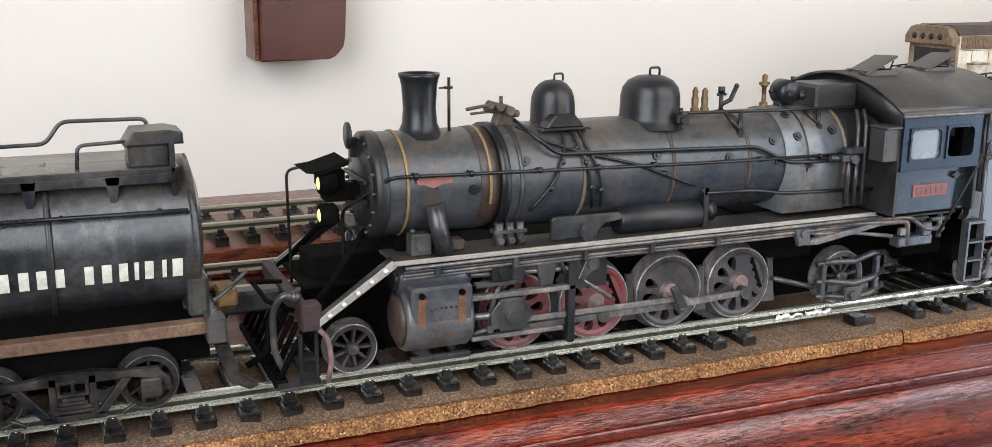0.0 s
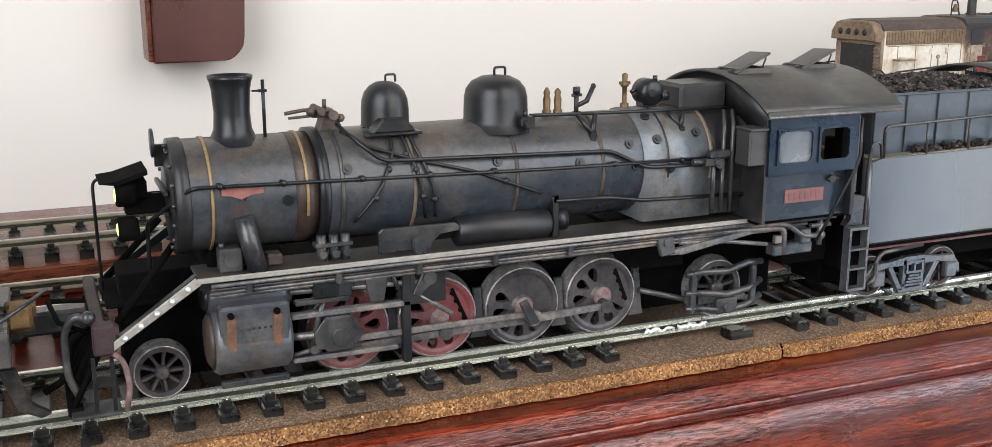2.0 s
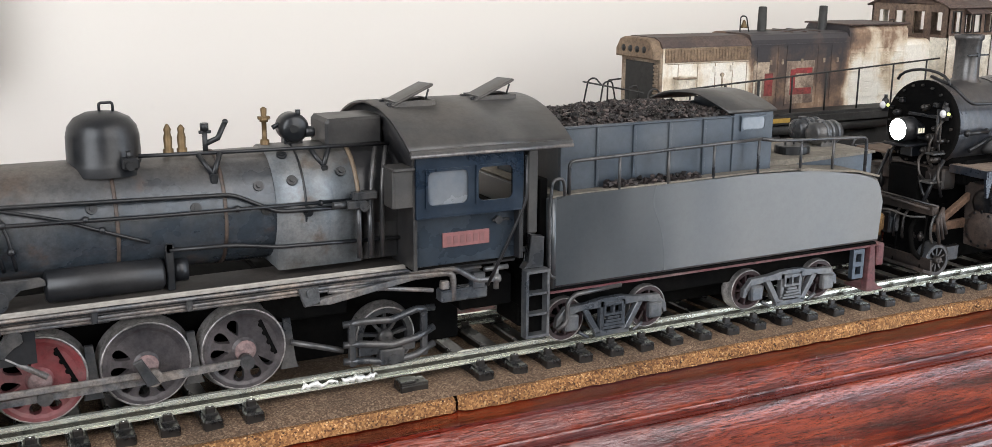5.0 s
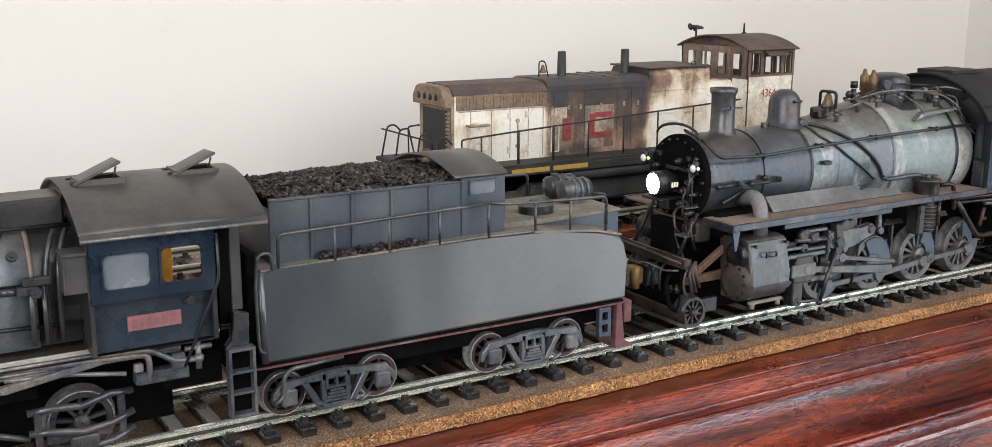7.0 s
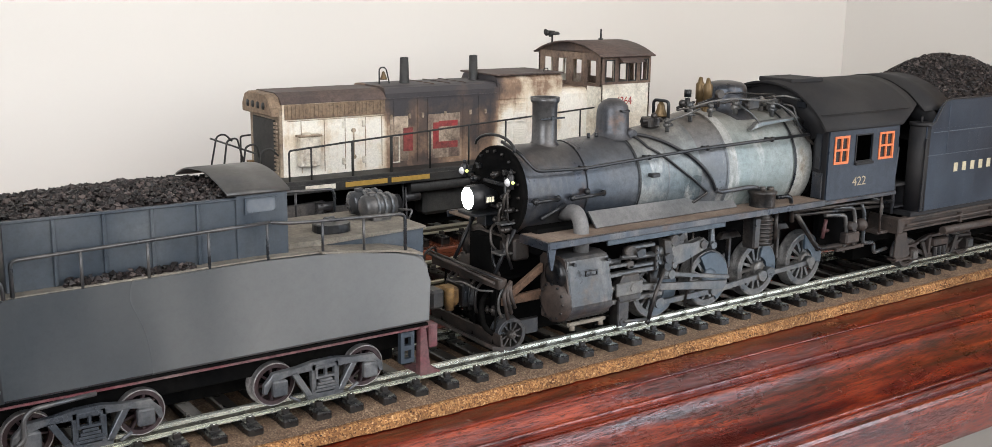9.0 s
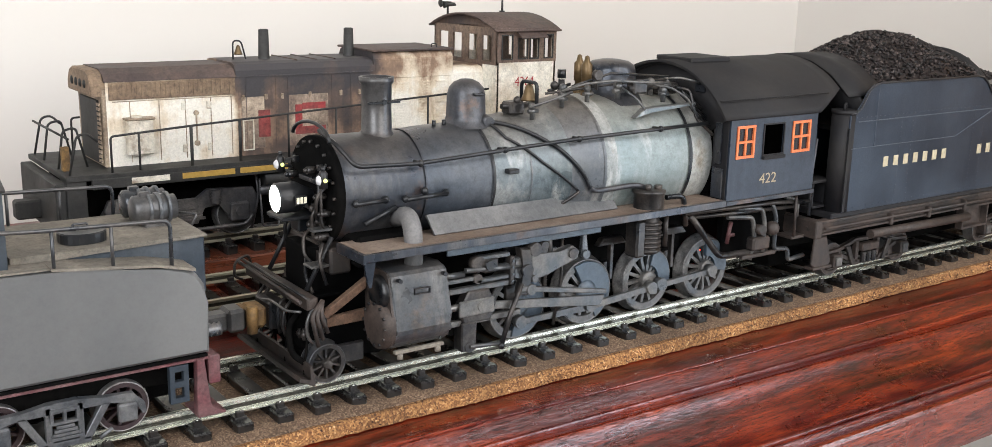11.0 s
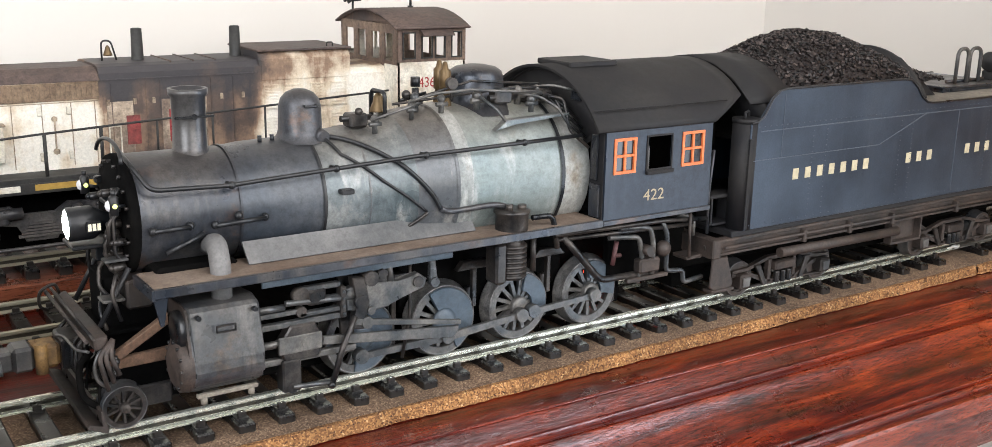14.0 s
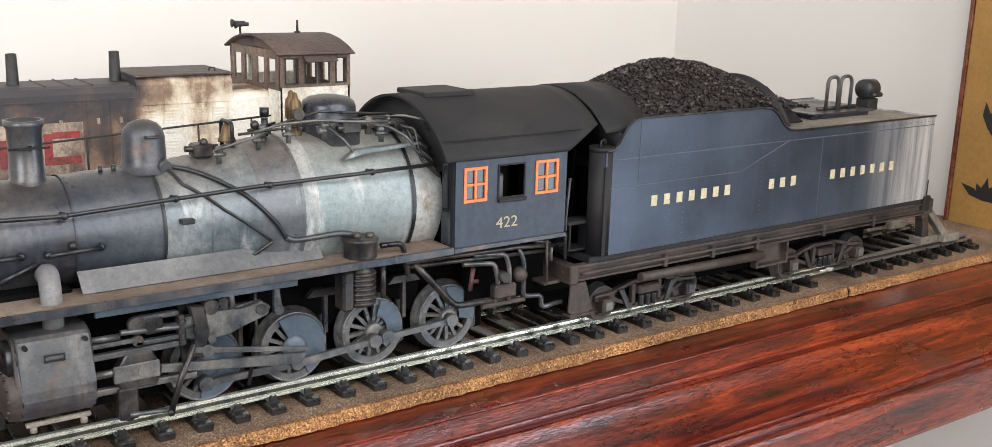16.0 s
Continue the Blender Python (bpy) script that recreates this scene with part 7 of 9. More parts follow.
    for x in (557, 561, 566):
        part("crown_stud", B().cyl((x, YC - 2, 80), (x, YC - 2, 82.4), 0.7, n=8), "black", e)
    ap = B()
    ap.prism([(8.6, 54.6), (3.2, 49.0), (3.8, 48.6), (9.4, 54.2)], "x", 543.5, 622)
    part("apron_plate", ap, "apron", e, "pale dusty apron plate")
    # running boards
    for s in (0, 1):
        lo, hi = (-6.4, 12) if not s else (44, 62.4)
        part("running_board", B().box(513.0, 668, lo, hi, 47.6, 48.6, 0.2), "boards_nw", e, "rust-brown running board")
        ye = lo if not s else hi
        part("board_edge", B().box(512.6, 668, ye - 0.6, ye + 0.6, 46.2, 48.9, 0.2), "graphite", e)
    part("front_board_edge", B().box(512.0, 513.2, -6.8, 11, 45.6, 48.8, 0.2).prism([(512.6, 46), (516.6, 46), (515.2, 38), (514.2, 38)], "y", -6, -5, 0.1), "graphite", e)
    part("board_valance", B().box(545, 610, -2.0, -1.0, 42.6, 47.6, 0.2), "wheel_nw", e)
    # steam pipe and cylinders
    part("steam_pipe", B().tube(smooth_bend([(535.5, 14, 53.4), (534.6, 5.4, 56.4), (534, 1.0, 52), (534, 0.8, 40)], 4.0), 3.0, 18), "apron", e, "pale grey steam pipe")
    for s in (0, 1):
        my = (lambda v: v) if not s else (lambda v: 2 * YC - v)
        prof = [(10, 41.2), (0, 41.6), (-4.6, 41.2), (-5.8, 40.2), (-8.6, 26)]
        prof += [(-0.8 - 8.2 * math.cos(radians(q)), 24.0 - 8.2 * math.sin(radians(q))) for q in range(5, 86, 10)] + [(8, 16.2)]
        part("cylinder", B().prism([(my(a), b) for a, b in prof], "x", 521.6, 542.6, 0.8), "cyl_nw", e, "bare grey cylinder casing")
        part("cylinder_end", B().prism([(my(a), b) for a, b in prof], "x", 520.9, 521.7, 0.2), "truck_nw", e)
        part("valve_cover", B().lathe([(518.8, 0.1), (518.8, 3.6), (519.6, 5.6), (522, 5.6)], (0, my(-1.0), 34.6), "x", 24, False), "gear_nw", e)
        part("cylinder_cover", B().lathe([(517.8, 0.1), (518.0, 5.4), (519.2, 7.8), (522, 8.0)], (0, my(-1.2), 24.2), "x", 28, False), "truck_nw", e)
        for k in range(12):
            a = 2 * math.pi * k / 12
            part("cover_nut", B().cyl((518.2, my(-1.2) + 6.7 * math.cos(a), 24.4 + 6.7 * math.sin(a)), (519.4, my(-1.2) + 6.7 * math.cos(a), 24.4 + 6.7 * math.sin(a)), 0.55, n=6), "gear_nw", e)
        for x in (524, 540.4):
            part("casing_nut", B().cyl((x, my(-8.4), 39.2), (x, my(-6.6), 39.2), 0.7, n=8), "black", e)
        part("casing_badge", frame_ring(529, 534, 34.6, 36, my(-8.6) - 0.4, my(-8.6) + 0.4, 0.35), "gear_nw", e)
        part("drain_cock", B().box(523, 541, my(-6) - 0.8, my(-6) + 0.8, 15.0, 16.2, 0.2).cyl((525, my(-6), 13.2), (525, my(-6), 15.2), 1.0).cyl((539, my(-6), 13.2), (539, my(-6), 15.2), 1.0), "deck", e)
        y = my(-1.0)
        o = -1 if not s else 1
        part("guide_bar", B().box(541, 572, y - 1.2, y + 1.2, 29.4, 31.2, 0.3), "rod_nw", e)
        part("guide_bar", B().box(541, 575, y - 1.2, y + 1.2, 18.2, 20.2, 0.3), "rod_nw", e)
        part("piston_rod", B().cyl((540, y, 24.6), (562, y, 24.4), 1.2), "steel", e)
        part("crosshead", B().prism([(551, 19), (562, 19), (564, 24), (561, 30), (553, 30), (549, 24)], "y", y - 2.2, y + 2.2, 0.5).box(550, 556, y - 2.6, y + 2.6, 9.4, 19.6, 0.5).cyl((553, y + o * 3, 11), (553, y, 11), 1.8), "gear_nw", e)
        part("valve_stem", B().cyl((541, y, 35.8), (552, y, 35.6), 1.0), "rod_nw", e)
        for z0, z1 in ((39.4, 41.0), (35.8, 37.0), (31.8, 33.2)):
            part("valve_guide", B().box(556.4, 570, y - 1.2, y + 1.2, z0, z1, 0.3), "rod_nw", e)
        part("guide_end", B().cyl((557.2, y - 1.4, 38.4), (557.2, y + 1.4, 38.4), 2.7, n=16).cyl((557.2, y - 1.2, 33.4), (557.2, y + 1.2, 33.4), 1.7, n=12), "gear_nw", e)
        part("valve_crosshead", B().box(559, 565, y - 1.8, y + 1.8, 35.0, 40.0, 0.7).cyl((561, y + o * 2.6, 37.8), (561, y, 37.8), 1.7, n=14), "gear_nw", e)
        part("guide_plate", B().box(569.6, 571.4, y - 2.0, y + 2.0, 29.6, 39.6, 0.3), "gear_nw", e)
        for z in (31, 33.4, 35.8, 38):
            part("plate_bolt", B().cyl((570.5, y + o * 2.5, z), (570.5, y + o * 1.8, z), 0.5, n=6), "rod_nw", e)
        part("link_hanger", B().prism([(571.4, 31.4), (571.4, 38.4), (578, 39.2), (590, 37.8), (597, 39.6), (600, 37.4), (599, 34.6), (591, 33.2), (586, 30.4), (580, 29.8)], "y", y - 1.7, y + 1.7, 0.5), "rod_nw", e, "grey cast link bracket")
        part("hanger_boss", B().cyl((580, y + o * 2.4, 40.6), (580, y - o * 2, 40.6), 2.4, n=16).cyl((584, y + o * 2.2, 41.4), (584, y - o * 1.6, 41.4), 1.6, n=12).box(576, 586, y - 1.4, y + 1.4, 38.4, 40.2, 0.4).cyl((596.5, y + o * 2.4, 37), (596.5, y, 37), 1.8, n=14), "gear_nw", e)
        part("hanger_post", B().cyl((587.4, y, 38), (587.2, y, 45.4), 1.3, 0.9, n=10), "rod_nw", e)
        part("expansion_link", B().prism([(573, 42), (577.4, 41.4), (579, 33.5), (577, 25), (573, 25.6), (575, 33.5)], "y", y - 1.8 + o, y + 1.8 + o, 0.4).cyl((576, y + o * 3.6, 34), (576, y, 34), 2.2), "gear_nw", e)
        part("radius_rod", B().tube([(552, y + o, 37), (576, y + o, 35.4)], 1.0, 6), "rod_nw", e)
        part("combination_lever", B().tube([(573.6, y + o * 3.2, 30), (569, y + o * 3.4, 20), (565.6, y + o * 3.4, 9.8)], 0.95, 6).sphere((565.4, y + o * 3.4, 9.4), 1.3, 8), "gear_nw", e)
        part("lever_arm", B().prism([(601.6, 46.4), (603.0, 46.6), (604.6, 35.4), (601.4, 34.8)], "y", y - 0.9, y + 0.9, 0.3).cyl((603, y + o * 1.8, 35.6), (603, y, 35.6), 1.6, n=12), "rod_nw", e)
        part("main_rod", B().prism([(556, 23.2), (610, 15.6), (612, 17.6), (612, 19.4), (556, 25.6)], "y", y + o * 1.0 - 0.7, y + o * 1.0 + 0.7, 0.2), "rod_nw", e)
        yr = my(6.0)
        part("side_rod", B().prism([(580, 11.0), (613, 11.2), (644, 13.8), (676, 15.6), (676, 17.8), (644, 16.0), (613, 13.8), (580, 13.2)], "y", yr - 0.7, yr + 0.7, 0.2), "rod_nw", e)
        part("eccentric_rod", B().prism([(573, 27), (573, 29), (612, 21.8), (612, 20.2)], "y", y + o * 2.4 - 0.6, y + o * 2.4 + 0.6, 0.2).cyl((578, y + o * 3.4, 27), (578, y + o * 1.2, 27), 1.9, n=14).cyl((579.4, y + o * 3.2, 30.6), (579.4, y + o * 1.2, 30.6), 1.3, n=12), "rod_nw", e)
        part("valve_guide", B().box(543, 557, y - 0.8, y + 0.8, 33.0, 34.4, 0.2), "rod_nw", e)
        part("guide_yoke", B().prism([(571, 46), (576, 46), (576.6, 16), (572.4, 16), (571.6, 30)], "y", y + o * -4 - 0.8, y + o * -4 + 0.8, 0.2), "gear_nw", e)
        part("union_link", B().tube([(553, y + o * 2.8, 11.2), (566, y + o * 3.0, 10.2)], 0.8, 6), "rod_nw", e)
        part("crosshead_wing", B().box(549, 563, y + o * 2.0 - 0.5, y + o * 2.0 + 0.5, 21.6, 27, 0.3).cyl((558, y + o * 3, 24.4), (558, y, 24.4), 1.8, n=14), "rod_nw", e)
        part("sand_drop", B().tube(smooth_bend([(598, y - o * 6, 46), (598, y - o * 6, 24), (595, y - o * 6, 9)], 3), 0.6, 6), "gear_nw", e)
        for x in (594.6, 626, 657.6):
            part("leaf_spring", B().prism([(x - 7, 33.4), (x + 7, 33.4), (x + 4.5, 36.2), (x - 4.5, 36.2)], "y", my(11) - 1.5, my(11) + 1.5, 0.2), "gear_nw", e)
            part("spring_hanger", B().box(x - 0.8, x + 0.8, my(10.6) - 1, my(10.6) + 1, 20, 34, 0.2), "gear_nw", e)
        for x, z in ((580.4, 12.4), (612.6, 13.0), (643, 15.0), (648, 15.8), (675.6, 17.0)):
            part("rod_pin", B().cyl((x, yr - o * 1.4, z), (x, yr + o * 1.8, z), 2.4, n=16), "rod_nw", e)
        for x in (595, 626, 657.4, 690):
            part("brake_hanger", B().prism([(x - 1, 26), (x + 1.4, 26), (x + 2, 10), (x - 2.4, 8)], "y", my(14) - 1, my(14) + 1, 0.2), "gear_nw", e)
    wn_ = wheel_meshes(12.5, 14, "rod_nw", "tyre_nw")
    boss = ("hub", B().lathe([(-3.2, 3.6), (-3.9, 3.4), (-4.2, 2.4), (-4.4, 0.1)], (0, 0, 0), "y", 20, False).mesh("hub", "rod_nw"))
    cap = ("hub", B().lathe([(-2.5, 4.6), (-3.3, 4.4), (-3.6, 2.6), (-4.0, 0.1)], (0, 0, 0), "y", 20, False).mesh("hub", "wheel_nw"))
    for x, a, half, inner, mid in ((582.4, 100, 92, 0.0, cap), (613.8, 62, 92, 0.0, cap), (644.8, 60, 46, 0.44, boss), (676.8, 50, 54, 0.40, boss)):
        wheel_pair(wn_, e, x, 12.5, 12.0, a, "grey spoked driving wheel with a blue counterweight", True, (mid, counterweight(12.5, half, inner, "wheel_nw")))
    wp = wheel_meshes(6.5, 10, "gear_nw", "gear")
    wheel_pair(wp, e, 506.6, 6.5, 9.6, 0, "grey spoked pilot wheel")
    # Deepened dark frame that stands for the shade behind the drivers.
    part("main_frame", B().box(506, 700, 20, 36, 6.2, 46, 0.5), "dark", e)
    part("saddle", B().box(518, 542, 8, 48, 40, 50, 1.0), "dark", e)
    # Near-black backing sheet put in for the shade behind the gear.
    part("shade_sheet", B().box(600, 668, 16, 20, 20, 47, 0.6), "dark", e)
    # air pump on the near side
    pm = B().lathe([(48.6, 5.6), (53.6, 5.6), (54.4, 6.2), (55.2, 6.2), (55.6, 4.6), (55.8, 0.1)], (634.4, 0.4, 0), "z", 24, False)
    pm.cyl((632, -1.6, 55.4), (632, -1.6, 57.6), 1.2).cyl((637, -1.6, 55.4), (637, -1.6, 57), 1.5)
    part("air_pump", pm, "gear_nw", e, "grey steam air pump")
    fins = [(31.5, 0.1), (31.5, 4.2)]
    for k in range(7):
        fins += [(32.4 + 1.7 * k, 5.4), (33.1 + 1.7 * k, 5.4), (33.2 + 1.7 * k, 4.4), (34.0 + 1.7 * k, 4.4)]
    fins += [(44.6, 4.0), (47, 4.0)]
    part("pump_cylinder", B().lathe(fins, (634.4, 0.4, 0), "z", 24, False).box(625.6, 630, -4, 3, 31, 45, 0.8).cyl((642.6, -1, 33), (642.6, -1, 46), 1.0), "gear_nw", e, "finned pump cylinder")
    part("pump_pipe", B().tube(smooth_bend([(641, -2, 52), (649, -2.6, 52), (650.4, -2.6, 47), (652, -2, 40)], 2), 1.0), "gear_nw", e)
    part("cooling_pipe", B().tube(smooth_bend([(650, -3, 44.8), (700, -3, 43.8), (722, -3, 42)], 2), 0.9), "gear_nw", e)
    part("cooling_pipe", B().tube([(652, -1, 42.4), (716, -2, 40.4)], 0.8), "gear_nw", e)
    part("reach_rod", B().tube(smooth_bend([(655, -1, 43.6), (666, -0.6, 32), (673, -0.6, 24.6), (700, -0.6, 24)], 3), 1.3), "gear_nw", e)
    # pilot and front deck
    part("buffer_beam", B().prism([(499.0, 33.6), (502.8, 33.8), (503.0, 30.2), (499.4, 30.0)], "y", 5.5, 53.5, 0.5), "truck_nw", e, "rusty brown buffer beam")
    part("front_deck", B().box(502, 518, 16, 40, 30, 31.2, 0.2), "dark", e)
    part("deck_stay", B().prism([(503.5, 27.6), (520, 37.4), (520, 34.2), (506, 26)], "y", 6, 8.4, 0.3), "sp_rust", e, "tan wooden brace")
    part("deck_stay", B().prism([(503, 25.6), (521, 26.6), (521, 22.8), (503, 22.6)], "y", 8, 10, 0.3), "sp_rust", e)
    for y in (14, 42):
        part("smokebox_brace", B().tube([(503, y, 34), (512, y, 50)], 0.8), "black", e)
    part("footboard", B().prism([(495.6, 8.0), (500.8, 5.6), (501.2, 6.6), (500.0, 12.6), (499.2, 12.4), (499.8, 7.8), (496, 9.2)], "y", 4.5, 54, 0.2), "truck_nw", e, "brown wooden footboard")
    for y in (10, 24, 46):
        part("footboard_hanger", B().tube([(501.6, y, 30), (500.8, y, 18), (499.8, y, 8)], 0.45, 6), "dark", e)
    part("beam_top_rod", B().tube([(497.2, 6, 33.0), (496.6, 53, 35.0)], 0.6, 6), "truck_nw", e)
    part("beam_hose", B().tube(smooth_bend([(502.6, 6.4, 30.6), (500.2, 5.6, 29.6), (498.6, 5.4, 26.0), (499.2, 5.6, 21.6), (501.4, 6.4, 19.0)], 1.8), 0.6, 7), "rod_nw", e)
    for x, y, z, r in ((503.2, 5.4, 29.2, 1.5), (504.4, 5.2, 26.2, 1.2), (503.6, 5.8, 22.8, 1.3), (501.0, 12.0, 20.4, 1.3), (501.2, 16.0, 19.6, 1.1)):
        part("hose_fitting", B().sphere((x, y, z), r, 8).cyl((x, y, z - 1.4 * r), (x, y, z + 1.4 * r), 0.5 * r, n=8), "gear_nw", e)
    for y in (18.0, 22.4, 34.5, 38.0):
        part("brake_pipe", B().tube(smooth_bend([(499.6, y, 30), (496.8, y - 0.4, 27.6), (496.2, y - 0.8, 22.0), (497.6, y, 18.6)], 1.8), 0.6, 6), "gear_nw", e)
    part("cut_lever", B().tube(smooth_bend([(498.0, 8, 29.4), (496.0, 14, 28.4), (495.2, 24, 29.6), (493.6, 27, 29.2)], 1.8), 0.45, 6), "rod_nw", e)
    part("hand_hoop", B().tube(smooth_bend([(500.4, 51, 34), (499.4, 51, 37.6), (494.6, 51, 35.6), (494.2, 51, 30.5), (497, 51, 29)], 2), 0.5), "gear_nw", e)
    part("beam_rod", B().tube([(498.4, 3, 34.6), (498.4, 53, 35.4)], 0.5), "gear_nw", e)
    part("air_hose", B().tube(smooth_bend([(500, 14, 27), (496, 13, 24), (496, 11, 15), (501, 10, 11)], 3), 1.0), "dark", e)
    for k in range(3):
        part("beam_pipe", B().tube(smooth_bend([(504, 5, 33), (499.5 + 1.6 * k, 3.4, 29), (501.5 + 1.6 * k, 3.0, 19 + 2 * k)], 2), 0.7), "truck_nw", e)
    part("coupler_shank", B().box(492, 500, YC - 3.2, YC + 3.2, 21.6, 27.0, 0.8).box(494, 500, YC - 6, YC + 6, 20, 29, 0.6), "gear_nw", e)
    cp = B().box(487.5, 494, YC - 4.4, YC + 3.4, 20.6, 28.0, 1.2).cyl((488.5, YC - 5, 20), (488.5, YC - 5, 28.8), 1.8).box(486.2, 489.4, YC - 1, YC + 4.6, 21, 27.4, 0.8)
    part("coupler", cp, "coupler", e, "rusty yellow coupler")
    part("lead_truck_frame", B().box(503, 521, 9.6, 11.2, 9, 15.6, 0.6), "gear_nw", e)
    # cab
    wins = [(672.4, 681.6, 64.6, 76.4), (686.8, 699.2, 64.2, 76.9), (704.2, 714.2, 64.6, 76.4)]
    for s in (0, 1):
        lo, hi = (-6.2, -5.2) if not s else (61.2, 62.2)
        part("cab_side", pierced(668.6, 718.8, 47.6, 80.4, lo, hi, wins), "blue_nw", e, "blue-black cab side")
        yo = lo - 0.45 if not s else hi
        for a, b, c, d in (wins[0], wins[2]):
            fr_ = frame_ring(a + 0.6, b - 0.6, c + 0.6, d - 0.6, yo, yo + 0.9, 1.0)
            part("window_frame", fr_, "orange", e, "bright orange window frame")
            part("window_bar", B().box(0.5 * (a + b) - 0.45, 0.5 * (a + b) + 0.45, yo, yo + 0.8, c + 0.6, d - 0.6, 0.1), "orange", e)
            part("window_bar", B().box(a + 0.6, b - 0.6, yo + 0.05, yo + 0.75, 0.5 * (c + d) - 0.45, 0.5 * (c + d) + 0.45, 0.1), "orange", e)
            part("window_pane", B().box(a, b, lo + 0.35, lo + 0.6, c, d, 0), "pane_dark", e)
        part("window_rim", frame_ring(687.4, 698.6, 64.8, 76.3, yo + 0.1, yo + 0.6, 0.6), "roof_nw", e)
        part("window_sill", B().box(686.8, 699.4, yo - 0.9, yo + 0.6, 62.9, 64.2, 0.2), "roof_nw", e)
        part("cab_sill", B().box(668, 719.4, yo - 0.3, yo + 0.5, 46.4, 48.2, 0.2), "graphite", e)
    lettering("cab_number", "422", 686.4, -6.36, 53.4, 4.2, "number", e, 1.15)
    for ya, yb in ((-5.4, 2), (54, 61.4)):
        part("cab_front", B().box(668.2, 669.4, ya, yb, 47, 82, 0.1), "roof_nw", e)
    part("cab_front_arch", arched_roof(667.6, 669, -5.8, 80.0, 99.0, 12.0, 24), "roof_nw", e)
    part("front_window", B().box(667.4, 668.2, -2.6, 0.6, 62, 78, 0.2), "pane_dark", e)
    part("front_door", B().box(667.6, 668.4, -4, 1.4, 49, 60.6, 0.2), "graphite", e)
    part("cab_rear_post", B().box(717.6, 718.8, -5.6, -2, 47.6, 80, 0.1), "roof_nw", e)
    zt, rad = 99.2, 42.4
    b = B()
    rings = []
    for x, half in ((664, 57.2), (700, 57.2), (719, 57.2), (725, 53.0), (731, 48.6), (737.5, 43.6)):
        arc = [radians(-half + 2 * half * k / 36) for k in range(37)]
        up = [(x, YC + rad * math.sin(a), zt - rad + rad * math.cos(a)) for a in arc]
        rings.append(up + [(x, YC + (rad - 0.9) * math.sin(a), zt - rad + (rad - 0.9) * math.cos(a)) for a in arc[::-1]])
    b.rings(rings, True, True, False)
    for f in b.bm.faces:
        f.normal_update()
        f.smooth = abs(f.normal.x) < 0.5
    part("cab_roof", b, "roof_nw", e, "black arched cab roof with raked rear corners")
    for y0, z0 in ((-4.2, 86.6), (60.2, 86.6)):
        part("roof_seam", B().tube([(664, y0, z0), (727, y0, z0)], 0.3, 6), "roof_nw", e)
    part("arch_slot", B().box(666.6, 667.7, 7, 12, 88.4, 91.4, 0.2), "pane_dark", e)
    part("arch_rib", arched_roof(667.0, 667.8, -5.4, 80.6, 98.2, 1.0, 24), "roof_nw", e)
    part("roof_hatch", B().box(672, 694, 20, 40, 98.2, 100.2, 0.4), "roof_nw", e, "flat roof hatch")
    part("crew_seat", B().box(687.6, 692.6, -2.4, 3, 58, 72.5, 0.8), "cyl_nw", e)
    part("cab_floor", B().box(668.4, 722, -5, 61, 46.4, 47.6, 0.1), "dark", e)
    part("backhead", B().box(670, 676, 8, 48, 48, 84, 1.5), "dark", e)
    # pipes below the cab
    for pts in ([(680, -2, 43), (694, -2.6, 42), (696, -2.6, 36), (696, -2.6, 24)], [(700, -2, 44), (703, -2.4, 38), (703, -2.4, 24), (712, -2.4, 23), (712, -2.4, 18), (722, -2.4, 19)], [(676, -1, 40), (690, -1.4, 38.6), (692, -1.4, 30), (690, -1.4, 21)], [(708, -2, 45), (716, -2, 43), (716, -2, 36)]):
        part("injector_pipe", B().tube(smooth_bend(pts, 2.2), 0.95), "rod_nw", e)
    part("injector", B().box(689, 699, -4, 0.5, 25, 30.4, 0.8).sphere((701, -2.5, 33), 3.0, 10).cyl((693, -5, 33.5), (693, 0, 33.5), 2.0).box(684, 704, -3, -1, 22, 23.6, 0.3), "truck_nw", e)
    part("red_valve", B().cyl((684.2, 6, 27), (684.8, 5, 36), 0.9, n=10).cyl((684.2, 6, 30.6), (687.6, 5.6, 30.2), 0.8, n=8), "redpaint", e, "small red valve rod")
    part("firebox_glow", B().box(682, 694, 18, 38, 20.5, 21.4, 0.2), "hot", e, "red glowing firebox lamp")
    part("trailing_frame", B().box(684, 722, 8, 12, 20, 38, 0.6), "dark", e)
    part("cab_step", B().box(712, 720, -4, 4, 27, 28.4, 0.3).tube([(713, -4, 28), (712, -4.4, 46)], 0.6), "truck_nw", e)


grey_engine()


